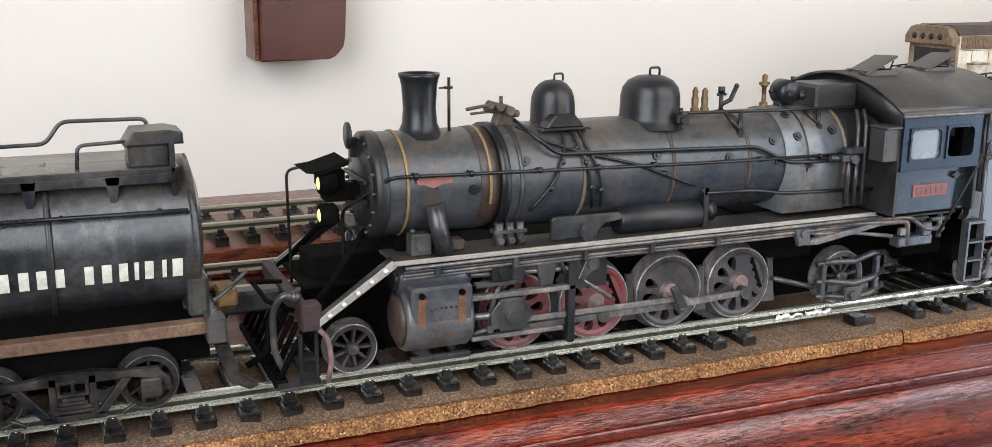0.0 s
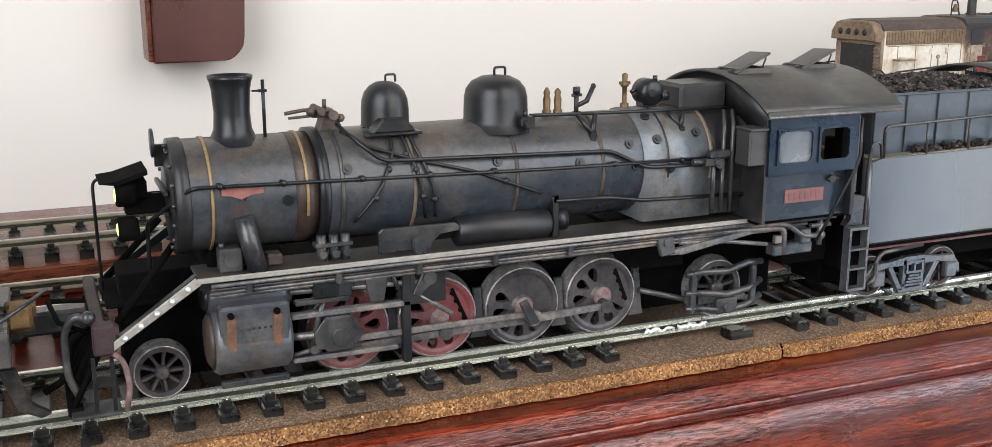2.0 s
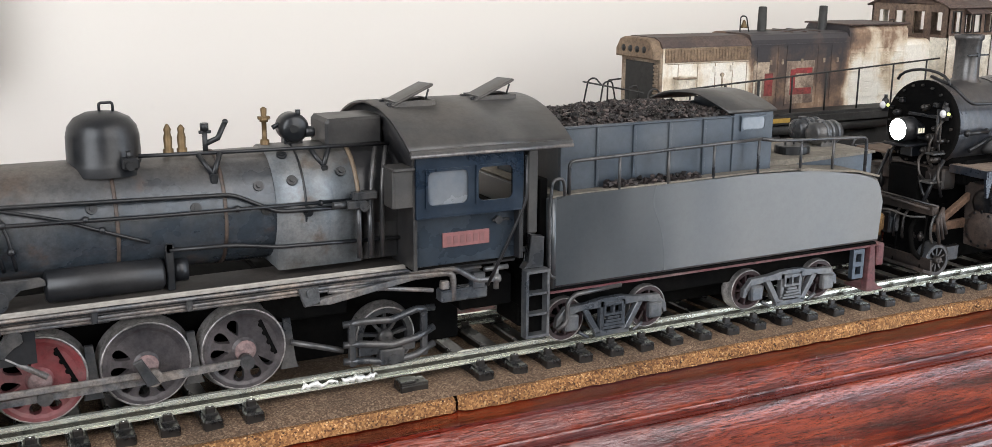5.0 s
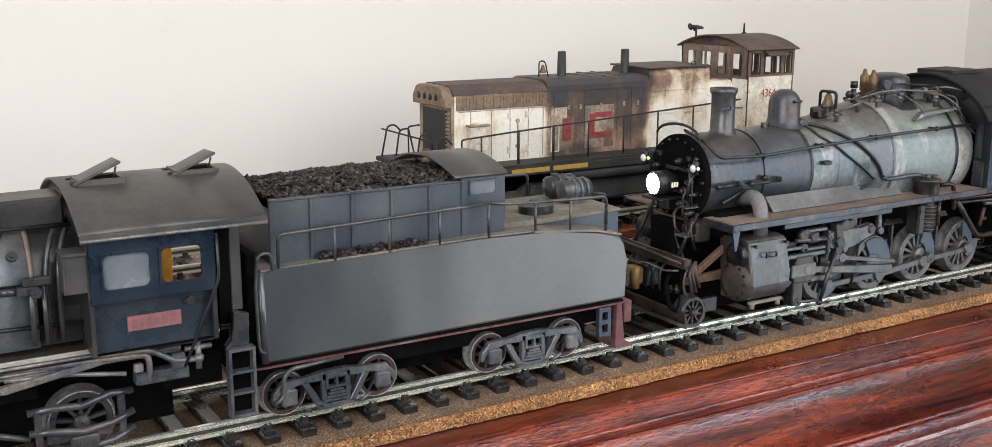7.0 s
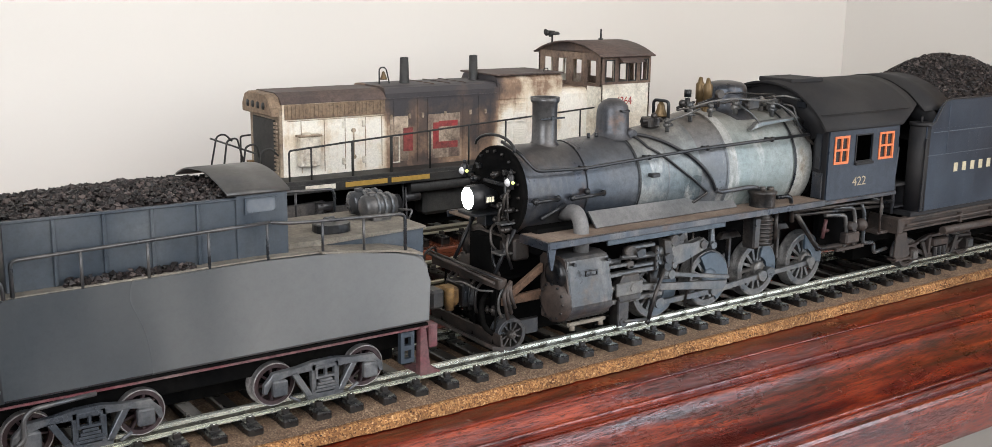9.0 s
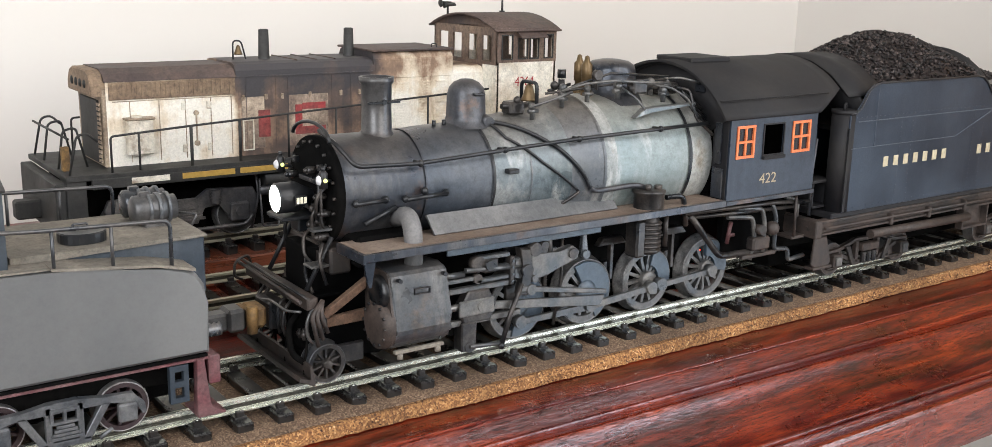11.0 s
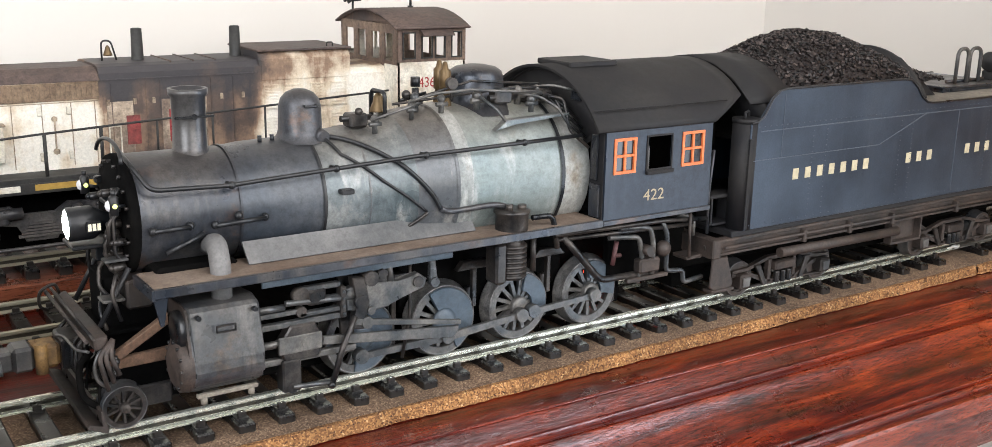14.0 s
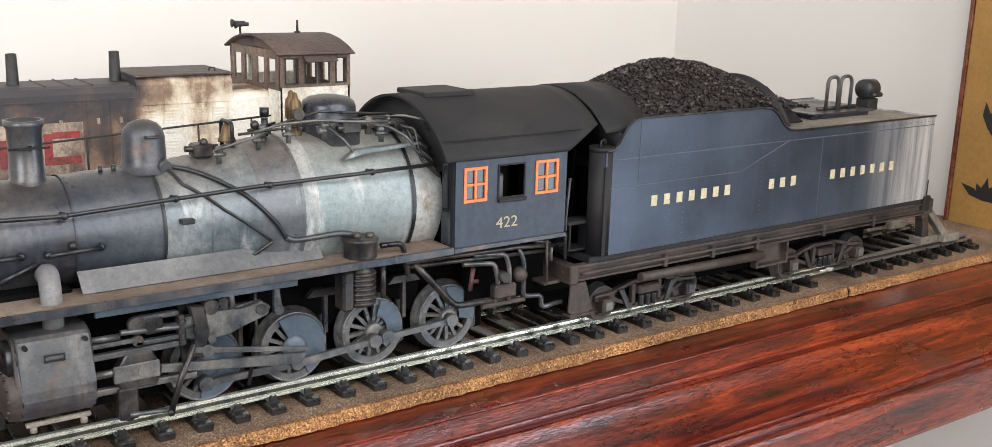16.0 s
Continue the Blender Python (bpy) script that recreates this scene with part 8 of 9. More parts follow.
def streaked_tender():
    t = thing("locomotive_tender", (840, YC, RT), "streaked blue-black tender heaped with coal, cream lettering bars", "tender", "tenders on the front track")
    out = [(735.6, 36.6), (735.6, 77.6), (738.6, 78.0), (741.4, 79.4), (743.6, 82.4), (746.2, 86.6), (749.8, 89.2), (754, 89.9), (824, 89.9), (829.4, 89.2), (833.6, 86.4), (837.6, 82), (841.8, 79.4), (846, 78.8), (953.4, 78.8), (953.4, 36.6)]
    for y0, y1 in ((-9.2, -8.2), (64.2, 65.2)):
        part("tank_side", B().prism(out, "y", y0, y1, 0.15), "tender_side", t, "blue-black tank side streaked white at its rear")
        ye = y0 - 0.25 if y0 < 0 else y1 - 0.15
        rim = [(735.8, ye, 77.8), (739, ye, 78.2), (742, ye, 80), (746.2, ye, 86.6), (750, ye, 89.3), (754, ye, 89.9), (824, ye, 89.9), (829.6, ye, 89.2), (834, ye, 86.2), (838, ye, 81.8), (842, ye, 79.4), (846, ye, 78.8), (953.4, ye, 78.8)]
        part("side_rim", B().tube(rim, 0.45, 6), "black", t)
    part("tank_end", B().box(952.4, 953.6, -8.2, 64.2, 36.6, 78.6, 0.3), "tender_side", t)
    part("front_bulkhead", B().box(735.8, 737, 10, 46, 36.6, 78, 0.3), "dark", t)
    for y in (-4.4, 60.4):
        part("front_leg", B().cyl((737.8, y, 36.6), (737.8, y, 78), 5.0, n=24), "roof_nw", t)
        part("leg_cap", B().cyl((737.8, y, 77.6), (737.8, y, 79.2), 5.3, n=24).tube(smooth_bend([(735, y - 2, 79), (735, y - 2, 81.6), (740, y + 1, 81.6), (740, y + 1, 79)], 1), 0.5), "roof_nw", t)
    part("corner_strip", B().box(735.2, 737.0, -9.7, -9.1, 37, 72, 0.1), "roof_nw", t)
    part("tank_deck", B().box(838, 953, -8.2, 64.2, 76.6, 77.8, 0.2), "deck", t, "dusty grey tank deck")
    part("coal_floor", B().box(737, 842, -8.2, 64.2, 70, 72, 0.2), "dark", t)
    part("front_slope_sheet", arched_roof(746, 748, -7.6, 80, 99.5, 14, 24), "roof_nw", t, "black arched front sheet")
    part("front_wing", arched_roof(739, 763, -5.0, 84.5, 99.6, 0.9, 24), "roof_nw", t)
    part("rear_slope_sheet", arched_roof(846, 848, -5, 80, 100.0, 16, 24), "roof_nw", t, "black arched rear coal board")
    part("rear_slope_sheet", B().prism([(848, 96), (876, 78), (848, 78)], "y", 10, 46, 0.3), "roof_nw", t)
    # rivets
    rv = B().sphere((0, 0, 0), 0.33, 6, 0.6).mesh("rivet", "rivet")
    spots = [(x, 76.2) for x in np.arange(740, 951, 3.1)] + [(x, 38.4) for x in np.arange(738, 951, 4.6)]
    for x in (771, 779, 826, 834, 889, 897):
        spots += [(x, z) for z in np.arange(41, 75, 2.1)]
    for x, z in spots[:290]:
        piece("rivet", rv, t, (x, -9.25, z))
    for xa, xb, za, zb in ((741, 953, 74.2, 74.6), (738, 812, 63.2, 63.5), (753, 753.3, 63.5, 88), (866, 866.3, 38, 74)):
        part("plate_seam", B().box(xa, xb, -9.42, -9.1, za, zb, 0.05), "rivet", t)
    part("plate_seam", B().prism([(811.6, 63.2), (812.2, 63.2), (843, 74.2), (842.4, 74.6)], "y", -9.38, -9.1), "rivet", t)
    # cream lettering as plain bars
    for x0, pitch, count, z0 in ((760.8, 7.1, 7, 54.0), (831.6, 7.3, 3, 53.9), (873.8, 7.5, 7, 54.3)):
        bars("letter_bar", [x0 + pitch * k for k in range(count)], -9.25, z0, z0 + 4.3, 3.2, "letter", t, "cream lettering bar")
    # deck fittings
    part("hatch_base", B().box(886, 930, 13, 43, 77.6, 80.0, 0.5).box(884, 932, 11, 45, 79.8, 80.8, 0.3), "graphite", t, "grey hatch base")
    for x in (902, 912):
        part("hatch_hoop", B().tube(smooth_bend([(x, 18, 80.6), (x, 18, 97), (x + 8.6, 18, 97), (x + 8.6, 18, 80.6)], 4.2, 6), 0.9), "cyl_nw", t, "pale grey hoop handle")
    part("hatch_bar", B().tube([(898, 20, 81.6), (928, 20, 81.6)], 0.8), "graphite", t)
    part("rear_lamp", B().lathe([(-5.6, 0.1), (-5.4, 4.2), (-4.4, 5.0), (3.6, 5.0), (5.2, 3.6), (5.6, 0.1)], (946, 26, 88.6), "x", 24, False).box(942, 950, 22, 30, 78, 84, 0.5).cyl((942, 21, 86), (950, 21, 86), 1.2), "black", t, "round black rear lamp")
    part("rear_ladder", B().tube([(954.6, -6, 38), (954.6, -6, 77)], 0.6), "graphite", t)
    # frame
    part("side_sill", B().box(724, 954, -7.8, -5.4, 28.6, 33.8, 0.4), "truck_nw", t, "brown frame channel")
    part("sill_flange", B().box(724, 954, -9.0, -5.4, 33.2, 34.4, 0.2).box(724, 954, -9.0, -5.4, 28.0, 29.0, 0.2), "truck_nw", t)
    part("side_sill", B().box(724, 954, 61.4, 63.8, 28.6, 33.8, 0.4), "truck_nw", t)
    part("tank_base", B().box(730, 953, -8.6, 64.6, 34.3, 36.7, 0.3), "roof_nw", t)
    part("underframe", B().box(724, 954, 12, 44, 18, 34, 0.4), "dark", t)
    # Added near-black block: shade below the streaked tender.
    part("shade_block", B().box(730, 950, 22, 34, 6.4, 18, 0.4), "dark", t)
    part("end_beam", B().box(720.6, 725, -9, 65, 27, 34.6, 0.5).cyl((720.2, -4, 30.6), (721, -4, 30.6), 1.2), "truck_nw", t)
    part("end_beam", B().box(953, 958, -9, 65, 26, 34, 0.5), "truck_nw", t)
    part("front_step", B().prism([(722.4, 27), (730, 27), (734, 15.6), (731.4, 13.4), (724.4, 13.4), (721.6, 15.6)], "y", -7.6, -6.4, 0.3).box(722, 734, -8.4, -3.4, 13.2, 14.4, 0.2), "truck_nw", t)
    part("deck_step", B().box(724, 737.4, -2, 6, 48.6, 50, 0.3).box(725, 726, -2, 6, 38, 49, 0.2).box(736, 737, -2, 6, 38, 49, 0.2).box(724.6, 737, -2, 6, 38, 39, 0.2), "roof_nw", t)
    part("grab_rail", B().tube(smooth_bend([(722.6, -3, 36), (721.6, -3.4, 52), (723, -3.4, 68)], 2), 0.6), "graphite", t)
    part("train_pipe", B().tube([(758, -8.6, 24.6), (790, -8.6, 24.2), (832, -8.6, 23.8)], 2.0, 12), "truck_nw", t, "brown air reservoir pipe")
    part("long_pipe", B().tube([(726, -9.4, 31), (954, -9.4, 30.4)], 0.7), "truck_nw", t)
    for x in (770, 798, 826, 872, 910):
        part("pipe_clip", B().box(x, x + 2, -10.2, -7, 27.4, 32.4, 0.4), "truck_nw", t)
    part("tool_box", frame_ring(831, 850, 18.4, 27.4, -7.6, -4, 1.0).box(831, 850, -4.4, -3.8, 18, 28, 0), "truck_nw", t)
    for x0, x1 in ((749, 797), (866, 916)):
        xm = 0.5 * (x0 + x1)
        for yy, o in ((3.4, -1), (52.6, 1)):
            zc = RT + 7.4
            ya, yb = yy - 1.1, yy + 1.1
            part("top_arch_bar", B().prism([(x0 - 5, zc + 4.0), (x0 + 4, zc + 4.4), (xm - 9, zc + 7.6), (xm + 9, zc + 7.6), (x1 - 4, zc + 4.4), (x1 + 5, zc + 4.0), (x1 + 5, zc + 2.8), (x1 - 4, zc + 3.0), (xm + 9, zc + 6.2), (xm - 9, zc + 6.2), (x0 + 4, zc + 3.0), (x0 - 5, zc + 2.8)], "y", ya, yb, 0.15), "truck_nw", t, "rusty arch-bar truck frame")
            part("lower_arch_bar", B().prism([(x0 - 5, zc + 2.6), (x0 + 4, zc + 2.6), (xm - 8, zc - 2.6), (xm + 8, zc - 2.6), (x1 - 4, zc + 2.6), (x1 + 5, zc + 2.6), (x1 + 5, zc + 1.4), (x1 - 3, zc + 1.4), (xm + 8.6, zc - 4), (xm - 8.6, zc - 4), (x0 + 3, zc + 1.4), (x0 - 5, zc + 1.4)], "y", ya, yb, 0.15), "truck_nw", t)
            part("tie_bar", B().box(x0 - 3, x1 + 3, ya + 0.3, yb - 0.3, zc - 4.6, zc - 3.8, 0.15), "truck_nw", t)
            for dx in (-7.4, 7.4):
                part("truck_column", B().box(xm + dx - 1.0, xm + dx + 1.0, ya, yb, zc - 3.6, zc + 6.8, 0.2), "truck_nw", t)
            for x in (x0, x1):
                part("axle_box", B().box(x - 2.9, x + 2.9, yy + o * 3.0 - 1, yy + 1.4 if o < 0 else yy + 4.0, zc - 3.2, zc + 2.6, 0.6), "truck_nw", t)
                part("axle_lid", B().box(x - 2.0, x + 2.0, yy + o * 4.2 - 0.4, yy + o * 4.2 + 0.4, zc - 2.2, zc + 1.8, 0.3), "rod_nw", t)
            for dx in (-15, 15):
                part("brake_beam", B().prism([(xm + dx - 2, zc + 5), (xm + dx + 1, zc + 5), (xm + dx * 0.72 + 1.4, zc - 4), (xm + dx * 0.72 - 1.0, zc - 4)], "y", yy + o * 1.6 - 0.6, yy + o * 1.6 + 0.6, 0.2), "gear_nw", t)
            part("bolster", B().box(xm - 6, xm + 6, yy + o * 1.4 - 1.6, yy + o * 1.4 + 1.6, zc + 1.4, zc + 5.2, 0.6), "truck_nw", t)
            for k in (-3.6, 0, 3.6):
                part("coil_spring", B().lathe([(zc - 4 + 0.6 * j, 1.5 if j % 2 else 1.1) for j in range(9)], (xm + k, yy + o * 1.6, 0), "z", 8, False), "gear_nw", t)
        me = wheel_meshes(7.4, 0, "truck_nw", "gear", 0.0, True)
        for x in (x0, x1):
            wheel_pair(me, t, x, 7.4, 5.6)
    part("draw_bar", B().box(700, 722, 24, 32, 22, 26, 0.4), "dark", t)
    part("rear_coupler", B().box(957, 968, YC - 3.5, YC + 3.5, 20, 28, 0.8), "truck_nw", t)
    part("rear_brake", B().box(951, 957, -10, -4, 30, 38, 0.5).cyl((955, -8, 36), (955, -8, 46), 0.7), "black", t)
    coal_heap("coal_load", 748, 868, 1, 55, 84, 107.8, 5600, 0.95, 31, "high heap of fine black coal", 0.44, 0.12)


streaked_tender()


# ---- the diesel switcher on the raised track ----
def switcher():
    y0 = 196.0
    zr = 8.0 + RT
    s = thing("diesel_switcher", (600, y0, zr), "sooty white diesel switcher with red markings on the raised track", "diesel locomotive")
    n, f = 178.0, 214.0

    def hood(x0, x1, z0, zs, zt, mat, name, label=""):
        poly = [(n, z0), (n, zs), (n + 2, zt - 0.8), (n + 6, zt), (f - 6, zt), (f - 2, zt - 0.8), (f, zs), (f, z0)]
        return part(name, B().prism(poly, "x", x0, x1), mat, s, label)

    def side(x0, x1, z0, z1, out, mat, name, label=""):
        return part(name, B().box(x0, x1, n - out, n + 0.1, z0, z1, 0.12), mat, s, label)

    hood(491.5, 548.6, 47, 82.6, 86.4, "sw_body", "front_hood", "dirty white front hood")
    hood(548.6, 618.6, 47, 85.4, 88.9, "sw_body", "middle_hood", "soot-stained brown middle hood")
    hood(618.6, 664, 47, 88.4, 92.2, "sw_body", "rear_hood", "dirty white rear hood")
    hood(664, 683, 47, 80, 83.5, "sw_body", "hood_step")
    # shoulders and grilles of the front hood
    part("hood_roof", B().prism([(n - 0.5, 82.8), (n + 2.2, 86.0), (n + 7, 88.0), (f - 7, 88.0), (f - 2.2, 86.0), (f + 0.5, 82.8), (f - 1, 82.5), (n + 1, 82.5)], "x", 491.0, 549), "sw_roof", s, "sooty brown hood roof")
    side(492.6, 548, 75.2, 82.5, 0.6, "sw_shutter", "shutter_panel", "brown louvred shutter panel")
    for k in range(26):
        part("shutter_slat", B().box(494 + 2.05 * k, 494.9 + 2.05 * k, n - 1.0, n - 0.5, 75.9, 81.8, 0), "sw_shutter", s)
    part("radiator_frame", B().box(489.8, 491.8, n, f, 47, 80, 0.4), "sw_tan", s)
    part("radiator_grille", B().box(489.0, 490.0, n + 5, f - 5, 48, 75, 0.3), "sw_black", s, "black radiator grille")
    for k in range(13):
        part("grille_slat", B().box(488.5, 489.2, n + 0.8, n + 4.4, 49 + 2.0 * k, 50.1 + 2.0 * k, 0), "sw_tan", s)
    lb = B().prism([(n + 0.2, 77.0), (n + 0.2, 81.4), (n + 3.6, 86.2), (n + 8, 87.6), (f - 8, 87.6), (f - 3.6, 86.2), (f - 0.2, 81.4), (f - 0.2, 77.0)], "x", 485.6, 492.4, 0.6)
    part("headlight_housing", lb, "sw_shutter", s)
    for y in (187.0, 193.4, 199.6, 206.0):
        part("headlight", B().lathe([(484.9, 0.1), (485.2, 1.7), (486, 2.0)], (0, y, 81.6), "x", 14, False), "sw_black", s)
    # doors
    for x in (501, 513.5, 525, 536.5, 546):
        part("door_seam", B().box(x, x + 0.35, n - 0.22, n + 0.05, 48.4, 74.4, 0), "sw_tan", s)
    part("door_top_seam", B().box(494, 548, n - 0.22, n + 0.05, 74.3, 74.7, 0), "sw_tan", s)
    for x in (524.2, 535.6):
        for z in (51, 69.5):
            part("hinge", B().box(x - 0.9, x + 0.9, n - 0.7, n, z, z + 3.4, 0.2), "sw_white", s)
    for x in (529.8,):
        part("door_latch", B().cyl((x, n - 0.8, 54.6), (x, n, 54.6), 1.3, n=8).cyl((x, n - 0.7, 68), (x, n, 68), 1.2, n=8).box(x - 0.3, x + 0.3, n - 0.7, n - 0.2, 56, 67, 0), "sw_tan", s)
    part("sand_box", B().box(498.6, 509.6, n - 4.4, n, 52, 67.6, 0.5).cyl((503, n - 2.4, 67.5), (503, n - 2.4, 68.6), 2.2, n=14), "sw_white", s, "white sand box")
    part("sand_lid", B().box(497.8, 510.4, n - 5, n, 66.8, 67.8, 0.3), "sw_tan", s)
    # mid hood panels, faded doors and red marks
    for x0, x1 in ((552, 560.5), (574.6, 592.6)):
        side(x0 - 1, x1 + 1.4, 50, 73.5, 0.25, "sw_faded", "worn_panel", "worn smoked panel")
    for x0, x1, z0, z1 in ((558.8, 564.6, 55, 67.4), (577, 592.6, 55, 58.6), (577, 580.6, 58.6, 69), (580.6, 592.6, 66.6, 69.6)):
        side(x0, x1, z0, z1, 0.42, "sw_red", "red_marking", "faded red painted shape")
    for x in (553, 567.5, 573.6, 596, 606):
        part("door_seam", B().box(x, x + 0.4, n - 0.3, n + 0.05, 49, 82, 0), "sw_body", s)
    part("side_batten", B().box(548.6, 618, n - 0.5, n, 82.4, 83.0, 0), "sw_body", s)
    for x in (551, 562, 570, 584, 600, 610):
        part("hinge", B().box(x, x + 1.4, n - 0.7, n, 72, 74.6, 0.2), "sw_tan", s)
    part("ladder_frame", frame_ring(551.6, 555.8, 50, 63, n - 1.2, n - 0.4, 0.5), "sw_white", s)
    # rear hood louvres
    for x0 in (620.5, 630, 643.5, 653.6):
        for z0, z1 in ((51, 63.5), (65.5, 77)):
            side(x0, x0 + 8, z0, z1, 0.35, "sw_body", "louvre_panel")
            for k in range(8):
                part("louvre", B().box(x0 + 0.6, x0 + 7.4, n - 0.85, n - 0.3, z0 + 0.7 + 1.42 * k, z0 + 1.3 + 1.42 * k, 0), "sw_body", s)
    part("upper_box", B().box(619.6, 663.6, n - 0.4, n, 79, 88, 0.2), "sw_body", s, "smoke-stained upper panel")
    part("box_lid", B().box(618, 664.6, n - 0.8, f + 0.8, 91.8, 92.8, 0.3), "sw_roof", s)
    # roof fittings
    for x in (570.2, 614.6):
        part("exhaust_pipe", B().lathe([(87.5, 3.6), (88.6, 2.9), (90, 2.6), (102.2, 2.3), (102.4, 1.8), (98, 1.7)], (x, y0, 0), "z", 18, False), "sw_black", s, "sooty exhaust stack")
    be = B().lathe([(91.0, 2.0), (91.6, 1.9), (93.4, 1.2), (94.6, 0.9), (95.4, 0.3)], (557.6, y0, 0), "z", 14)
    part("bell", be, "brass", s)
    part("bell_frame", B().tube(smooth_bend([(555, y0, 88), (555, y0, 97.4), (559, y0, 97.4), (561.4, y0, 88)], 2), 0.4, 6), "sw_black", s)
    for x in (580, 590, 600):
        part("roof_seam", B().box(x, x + 0.5, n + 4, f - 4, 88.7, 89.3, 0), "sw_soot", s)
    part("lift_eye", B().tube(smooth_bend([(655, n + 6, 92.6), (655, n + 6, 94.6), (658, n + 6, 94.6), (658, n + 6, 92.6)], 0.8), 0.3, 6), "sw_black", s)
    # cab
    cn, cf = 166.2, 225.8
    wins = [(685.6, 692.6, 87, 99.4), (696, 702, 87, 97.6), (703.4, 709.2, 87, 97.6), (712.6, 718.6, 87, 99.4)]
    part("cab_side", pierced(683.2, 720.6, 47, 102.6, cn, cn + 1, wins), "sw_white", s, "dirty white cab side")
    part("cab_side", pierced(683.2, 720.6, 47, 102.6, cf - 1, cf, wins), "sw_white", s)
    part("cab_side_band", pierced(683.0, 720.8, 85.4, 102.6, cn - 0.25, cn, [(a, b, 86.9, d) for a, b, c, d in wins]), "sw_dark", s, "sooty window band")
    for a, b, c, d in wins:
        part("window_frame", frame_ring(a + 0.5, b - 0.5, c + 0.5, d - 0.5, cn - 0.7, cn - 0.1, 0.6), "sw_black", s)
    for x in (683.2, 719.6):
        b = pierced_end(cn, cf, 47, 102.6, x, x + 1, [(171.5, 180, 85.6, 98.6), (184.6, 193, 85.6, 98.6), (199, 207.4, 85.6, 98.6), (212, 220.5, 85.6, 98.6)])
        part("cab_end", b, "sw_dark", s, "sooty cab end wall")
    part("cab_gable", arched_roof(683.4, 684.4, cn + 0.2, 102, 108.4, 5.4, 18, 0.0, y0), "sw_soot", s)
    part("cab_gable", arched_roof(719.4, 720.4, cn + 0.2, 102, 108.4, 5.4, 18, 0.0, y0), "sw_soot", s)
    part("cab_roof", arched_roof(681, 722.4, cn - 2.2, 101.6, 109.2, 0.9, 22, 0.6, y0), "sw_roof", s, "sooty brown arched cab roof")
    part("awning", B().prism([(cn - 5.6, 97.8), (cn - 0.2, 101.0), (cn - 0.2, 101.6), (cn - 5.6, 98.4)], "x", 694.5, 711.5), "sw_roof", s)
    part("cab_front_plate", B().box(682.6, 683.2, cn, 178.4, 47, 84, 0), "sw_white", s)
    lettering("fleet_number", "4364", 694.5, cn - 0.12, 73.2, 5.0, "letter_r", s, 0.9)
    part("cab_floor", B().box(684, 720, cn + 1, cf - 1, 46, 48, 0), "sw_black", s)
    part("control_stand", B().box(690, 700, 190, 205, 48, 84, 1.0), "sw_tan", s)
    hn = B()
    for k, (dy, l) in enumerate(((-2.2, 7.0), (0, 9.0), (2.2, 7.0))):
        hn.lathe([(-l / 2, 0.1), (-l / 2, 1.9), (-l / 2 + 1.6, 0.9), (l / 2, 0.6)], (684, 214 + dy, 112.4 + 0.5 * k), "x", 12, False)
    hn.cyl((684, 214, 107), (684, 214, 113), 0.6, n=8)
    part("air_horn", hn, "sw_black", s)
    part("antenna", B().cyl((707, y0, 109), (707, y0, 115.6), 0.7, 0.5, n=8).cyl((707, y0, 108.6), (707, y0, 110), 1.5, n=10), "sw_black", s)
    # frame, walkway and railings
    part("walkway", B().box(470, 736, 164, 228, 44.6, 47, 0.3), "sw_black", s, "dirty black walkway")
    part("side_sill", B().box(480, 736, 163.6, 165.4, 40.8, 45.2, 0.3), "sw_black", s)
    for x0, x1, m in ((496, 512, "sw_white"), (517.5, 541, "sw_yellow"), (543.5, 566, "sw_yellow")):
        part("sill_stripe", B().box(x0, x1, 163.2, 163.7, 42.2, 44.6, 0), m, s, "dirty stripe on the sill")
    zt = lambda x: 62.4 + 0.055 * (x - 490)
    part("railing_top", B().tube(smooth_bend([(489, 166, 47), (489, 166, 62)] + [(x, 166, zt(x)) for x in (520, 560, 600, 640, 678)], 1.5), 0.5), "sw_black", s)
    part("railing_top", B().tube(smooth_bend([(489, 226, 47), (489, 226, 62)] + [(x, 226, zt(x)) for x in (520, 560, 600, 640, 678)], 1.5), 0.5), "sw_black", s)
    for y in (166, 226):
        for x in (500.6, 523, 545, 568, 592, 616, 642, 668):
            part("railing_post", B().cyl((x, y, 46.6), (x, y, zt(x)), 0.75 if x in (523, 545) else 0.5, n=8), "sw_black", s)
    for y in (167, 184, 208, 225):
        part("end_rail", B().tube(smooth_bend([(472, y, 46), (474 + 0.2 * abs(y - y0) * 0.3, y, 63), (480, y, 64), (484, y, 60 if abs(y - y0) > 20 else 47)], 2), 0.5, 6), "sw_black", s)
    part("end_rail", B().tube([(472.5, 167, 62), (472.5, 225, 62)], 0.5, 6), "sw_black", s)
    part("end_step", B().box(470, 478, 164.6, 174, 20, 46, 0.3), "sw_black", s)
    part("grab_stripe", B().box(471, 474, 172, 174.6, 48, 58, 0.2), "coupler", s)
    # Near-black block added to close light gaps, as shade under the switcher.
    part("underframe", B().box(474, 732, 182, 210, 13.5, 44, 0.5), "dark", s)
    part("fuel_tank", B().box(568, 662, 172, 220, 20.5, 42, 2.0), "sw_black", s, "black fuel tank")
    part("air_reservoir", B().cyl((556, 168.4, 38), (640, 168.4, 38), 3.4, n=18), "sw_black", s)
    part("marker_lamp", B().sphere((592, 166.4, 37), 0.9, 8), "letter_r", s)
    part("end_beam", B().box(466, 471, 166, 226, 22, 44, 0.5), "sw_black", s)
    part("coupler", B().box(456, 467, y0 - 3.5, y0 + 3.5, 25, 33, 0.8), "sw_black", s)
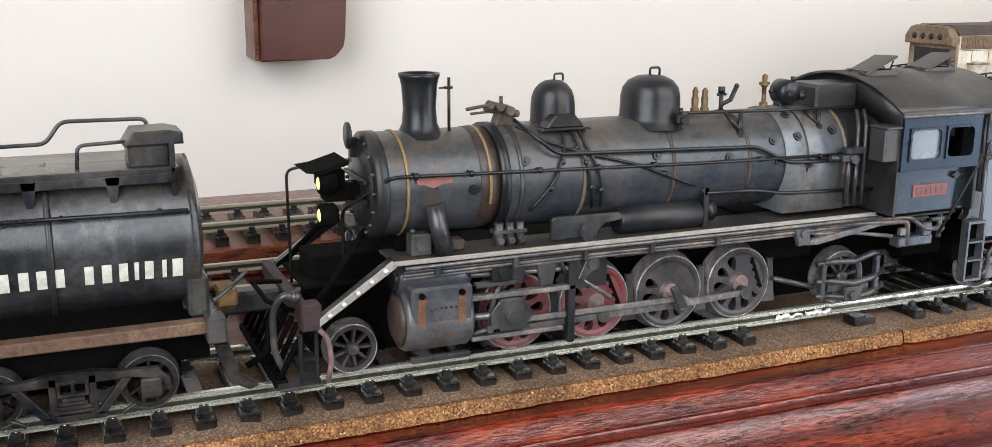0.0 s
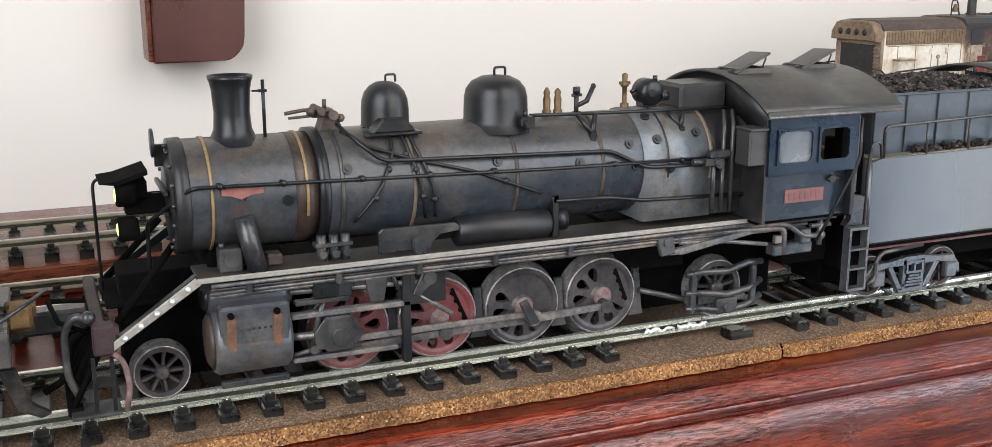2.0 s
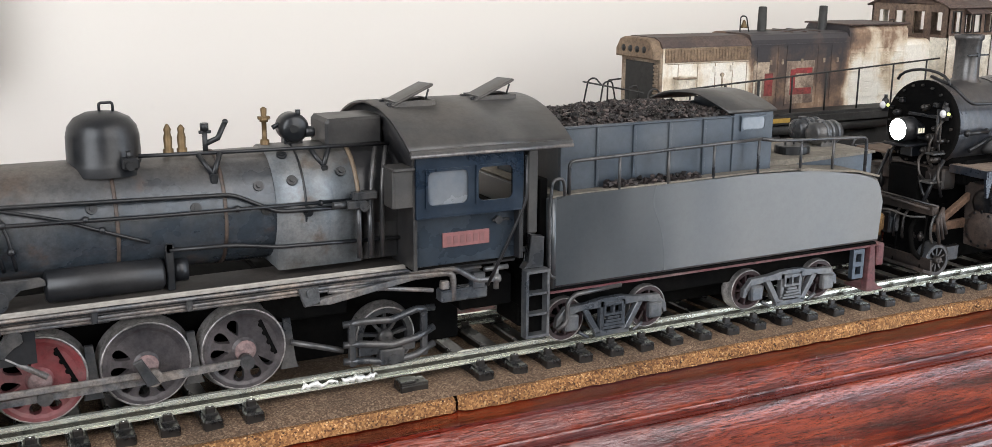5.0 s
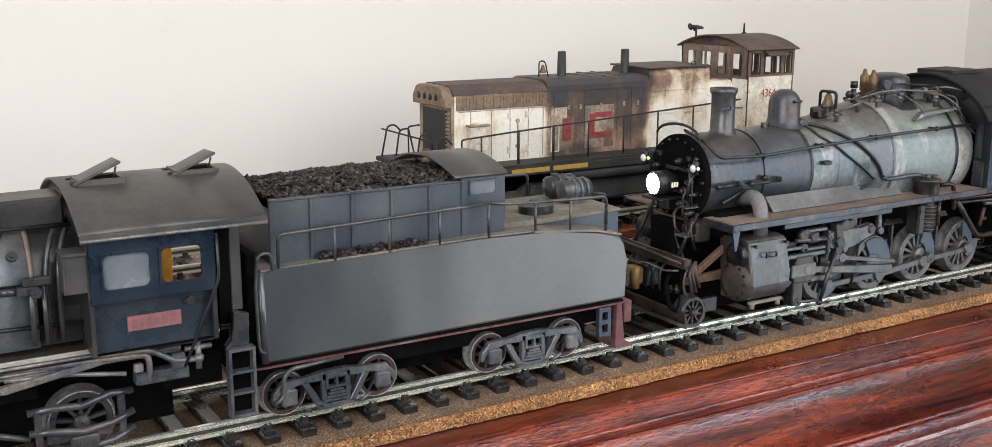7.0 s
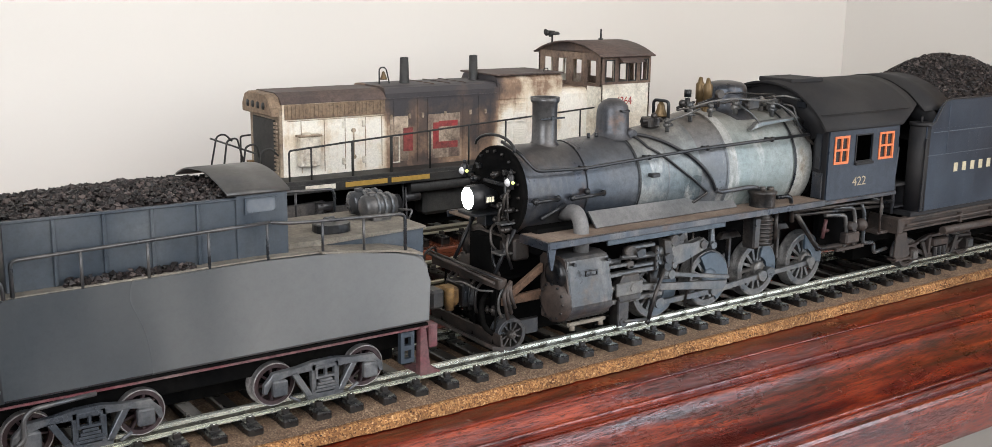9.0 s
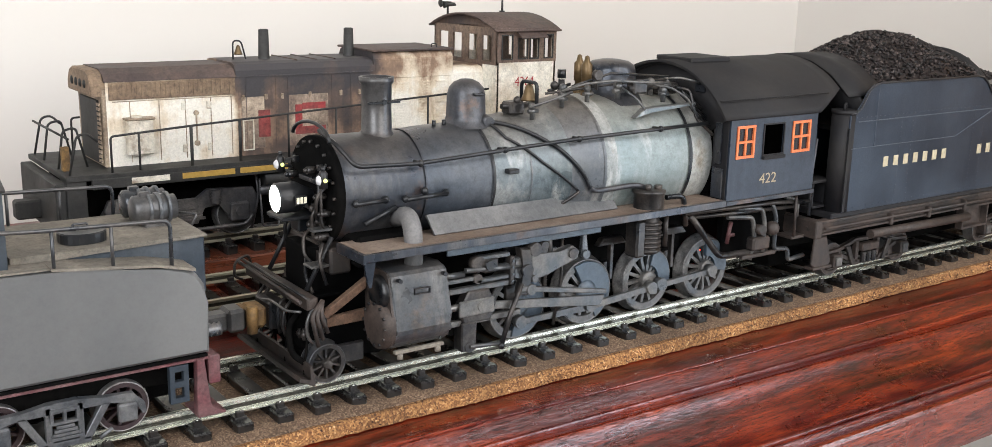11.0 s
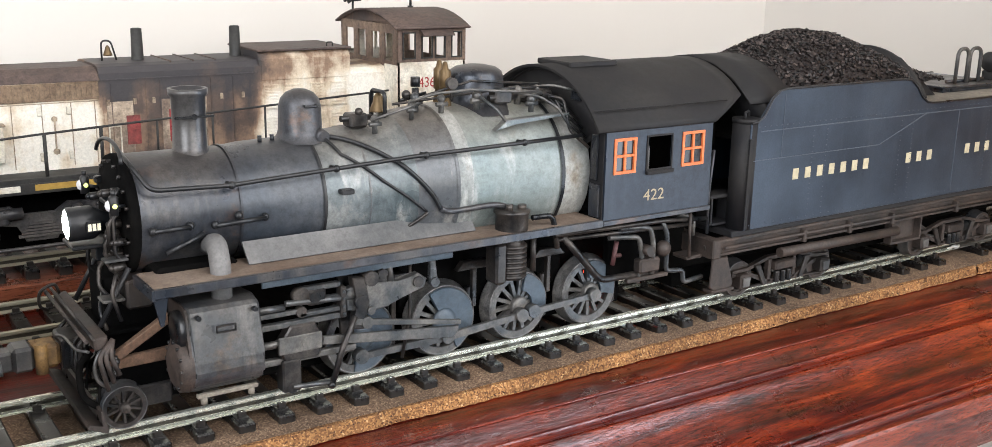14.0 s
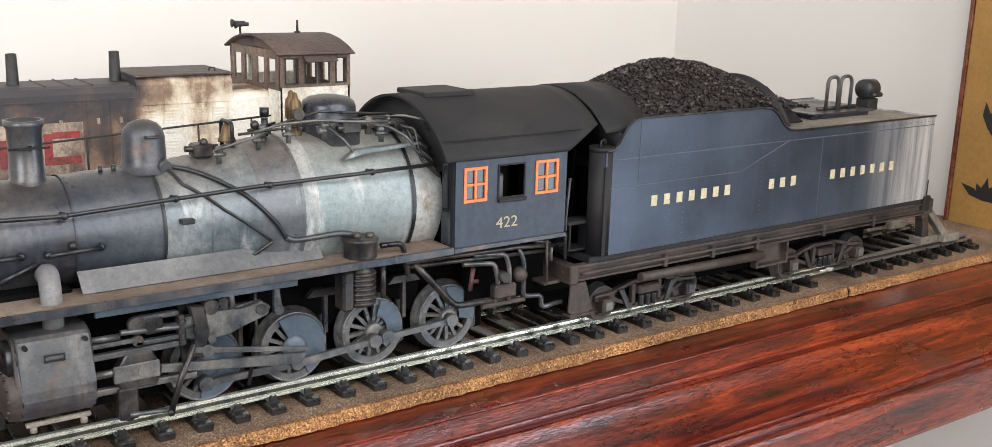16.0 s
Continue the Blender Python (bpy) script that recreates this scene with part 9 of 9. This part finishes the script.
    for x0, x1 in ((495, 545), (660, 710)):
        for yy, sg in ((171.5, -1), (220.5, 1)):
            xm = 0.5 * (x0 + x1)
            b = B().prism([(x0 - 9, 30), (x0 - 7, 34), (xm - 11, 35), (xm - 6, 31), (xm + 6, 31), (xm + 11, 35), (x1 + 7, 34), (x1 + 9, 30), (x1 + 8, 22), (x1 - 5, 22), (x1 - 9, 28), (xm + 9, 27), (xm + 6, 20), (xm - 6, 20), (xm - 9, 27), (x0 + 9, 28), (x0 + 5, 22), (x0 - 8, 22)], "y", yy - 1.4, yy + 1.4, 0.3)
            part("truck_frame", b, "sw_truck", s, "black truck side frame")
            for x in (x0, x1):
                part("axle_box", B().box(x - 4.4, x + 4.4, yy - 3.4, yy + 2, 19.6, 28, 0.7).cyl((x, yy - 4.2, 24), (x, yy, 24), 2.3, n=12), "sw_truck", s)
                part("brake_cylinder", B().cyl((x + 9, yy - 2.6, 32.4), (x + 18, yy - 2.6, 32.4), 2.3, n=12), "sw_truck", s)
            for k in range(5):
                part("leaf_spring", B().box(xm - 9 + 1.2 * k, xm + 9 - 1.2 * k, yy - 2.4, yy - 1, 22 + 1.25 * k, 23 + 1.25 * k, 0), "sw_truck", s)
            part("equalizer_bar", B().tube(smooth_bend([(x0 - 6, yy - 2.2, 22), (x0 - 3, yy - 2.4, 17.6), (x1 + 3, yy - 2.4, 17.6), (x1 + 6, yy - 2.2, 22)], 2.5), 0.9, 7), "sw_truck", s)
            part("truck_step", B().tube(smooth_bend([(x1 + 9, yy - 4, 38), (x1 + 10, yy - 4, 16), (x1 + 18, yy - 4, 15.4), (x1 + 18, yy - 4, 18)], 1.5), 0.5, 6), "sw_truck", s)
            for xs in (xm - 14, xm + 14):
                part("coil_spring", B().lathe([(28.5 + 0.7 * k, 2.4 if k % 2 else 1.8) for k in range(10)], (xs, yy - 2.4, 0), "z", 12, False), "sw_truck", s)
            part("sand_pipe", B().tube(smooth_bend([(x1 + 8, yy - 2.5, 40), (x1 + 9, yy - 2.5, 30), (x1 + 6, yy - 1, 15)], 2), 0.6, 6), "sw_truck", s)
        me = wheel_meshes(9.4, 0, "sw_black", "steel", 0.0, True)
        for x in (x0, x1):
            for side_turn, y in ((0, 175.0), (180, 217.0)):
                w = piece("wheel", me[0], s, (x, y, zr + 9.4), "", (0, 0, side_turn))
                t = new("tyre", me[1])
                t.parent = w


switcher()


def track_bumper():
    t = thing("track_bumper", (1000, YC, RT), "dusty grey buffer stop braced on the track end", "buffer stop")
    for y in (11.1, 44.9):
        part("brace", B().prism([(984, 5), (990, 5), (985.5, 30), (981, 30)], "y", y - 2.4, y + 2.4, 0.3), "truck_nw", t)
        part("brace", B().prism([(1006, 4.6), (1013, 4.6), (988, 26), (985, 23.5)], "y", y - 2.0, y + 2.0, 0.3), "deck", t, "dusty slanting brace")
        part("brace_foot", B().box(981, 996, y - 4, y + 4, RT, 8.5, 0.5), "deck", t)
        part("brace_foot", B().box(1003, 1018, y - 4, y + 4, RT - 1.5, 7.5, 0.5), "deck", t)
    part("cross_beam", B().box(978, 983, 4, 52, 23, 31, 0.6), "truck_nw", t)
    part("bumper_face", B().box(974, 978.4, YC - 7, YC + 7, 21, 32, 0.8), "truck_nw", t)


track_bumper()
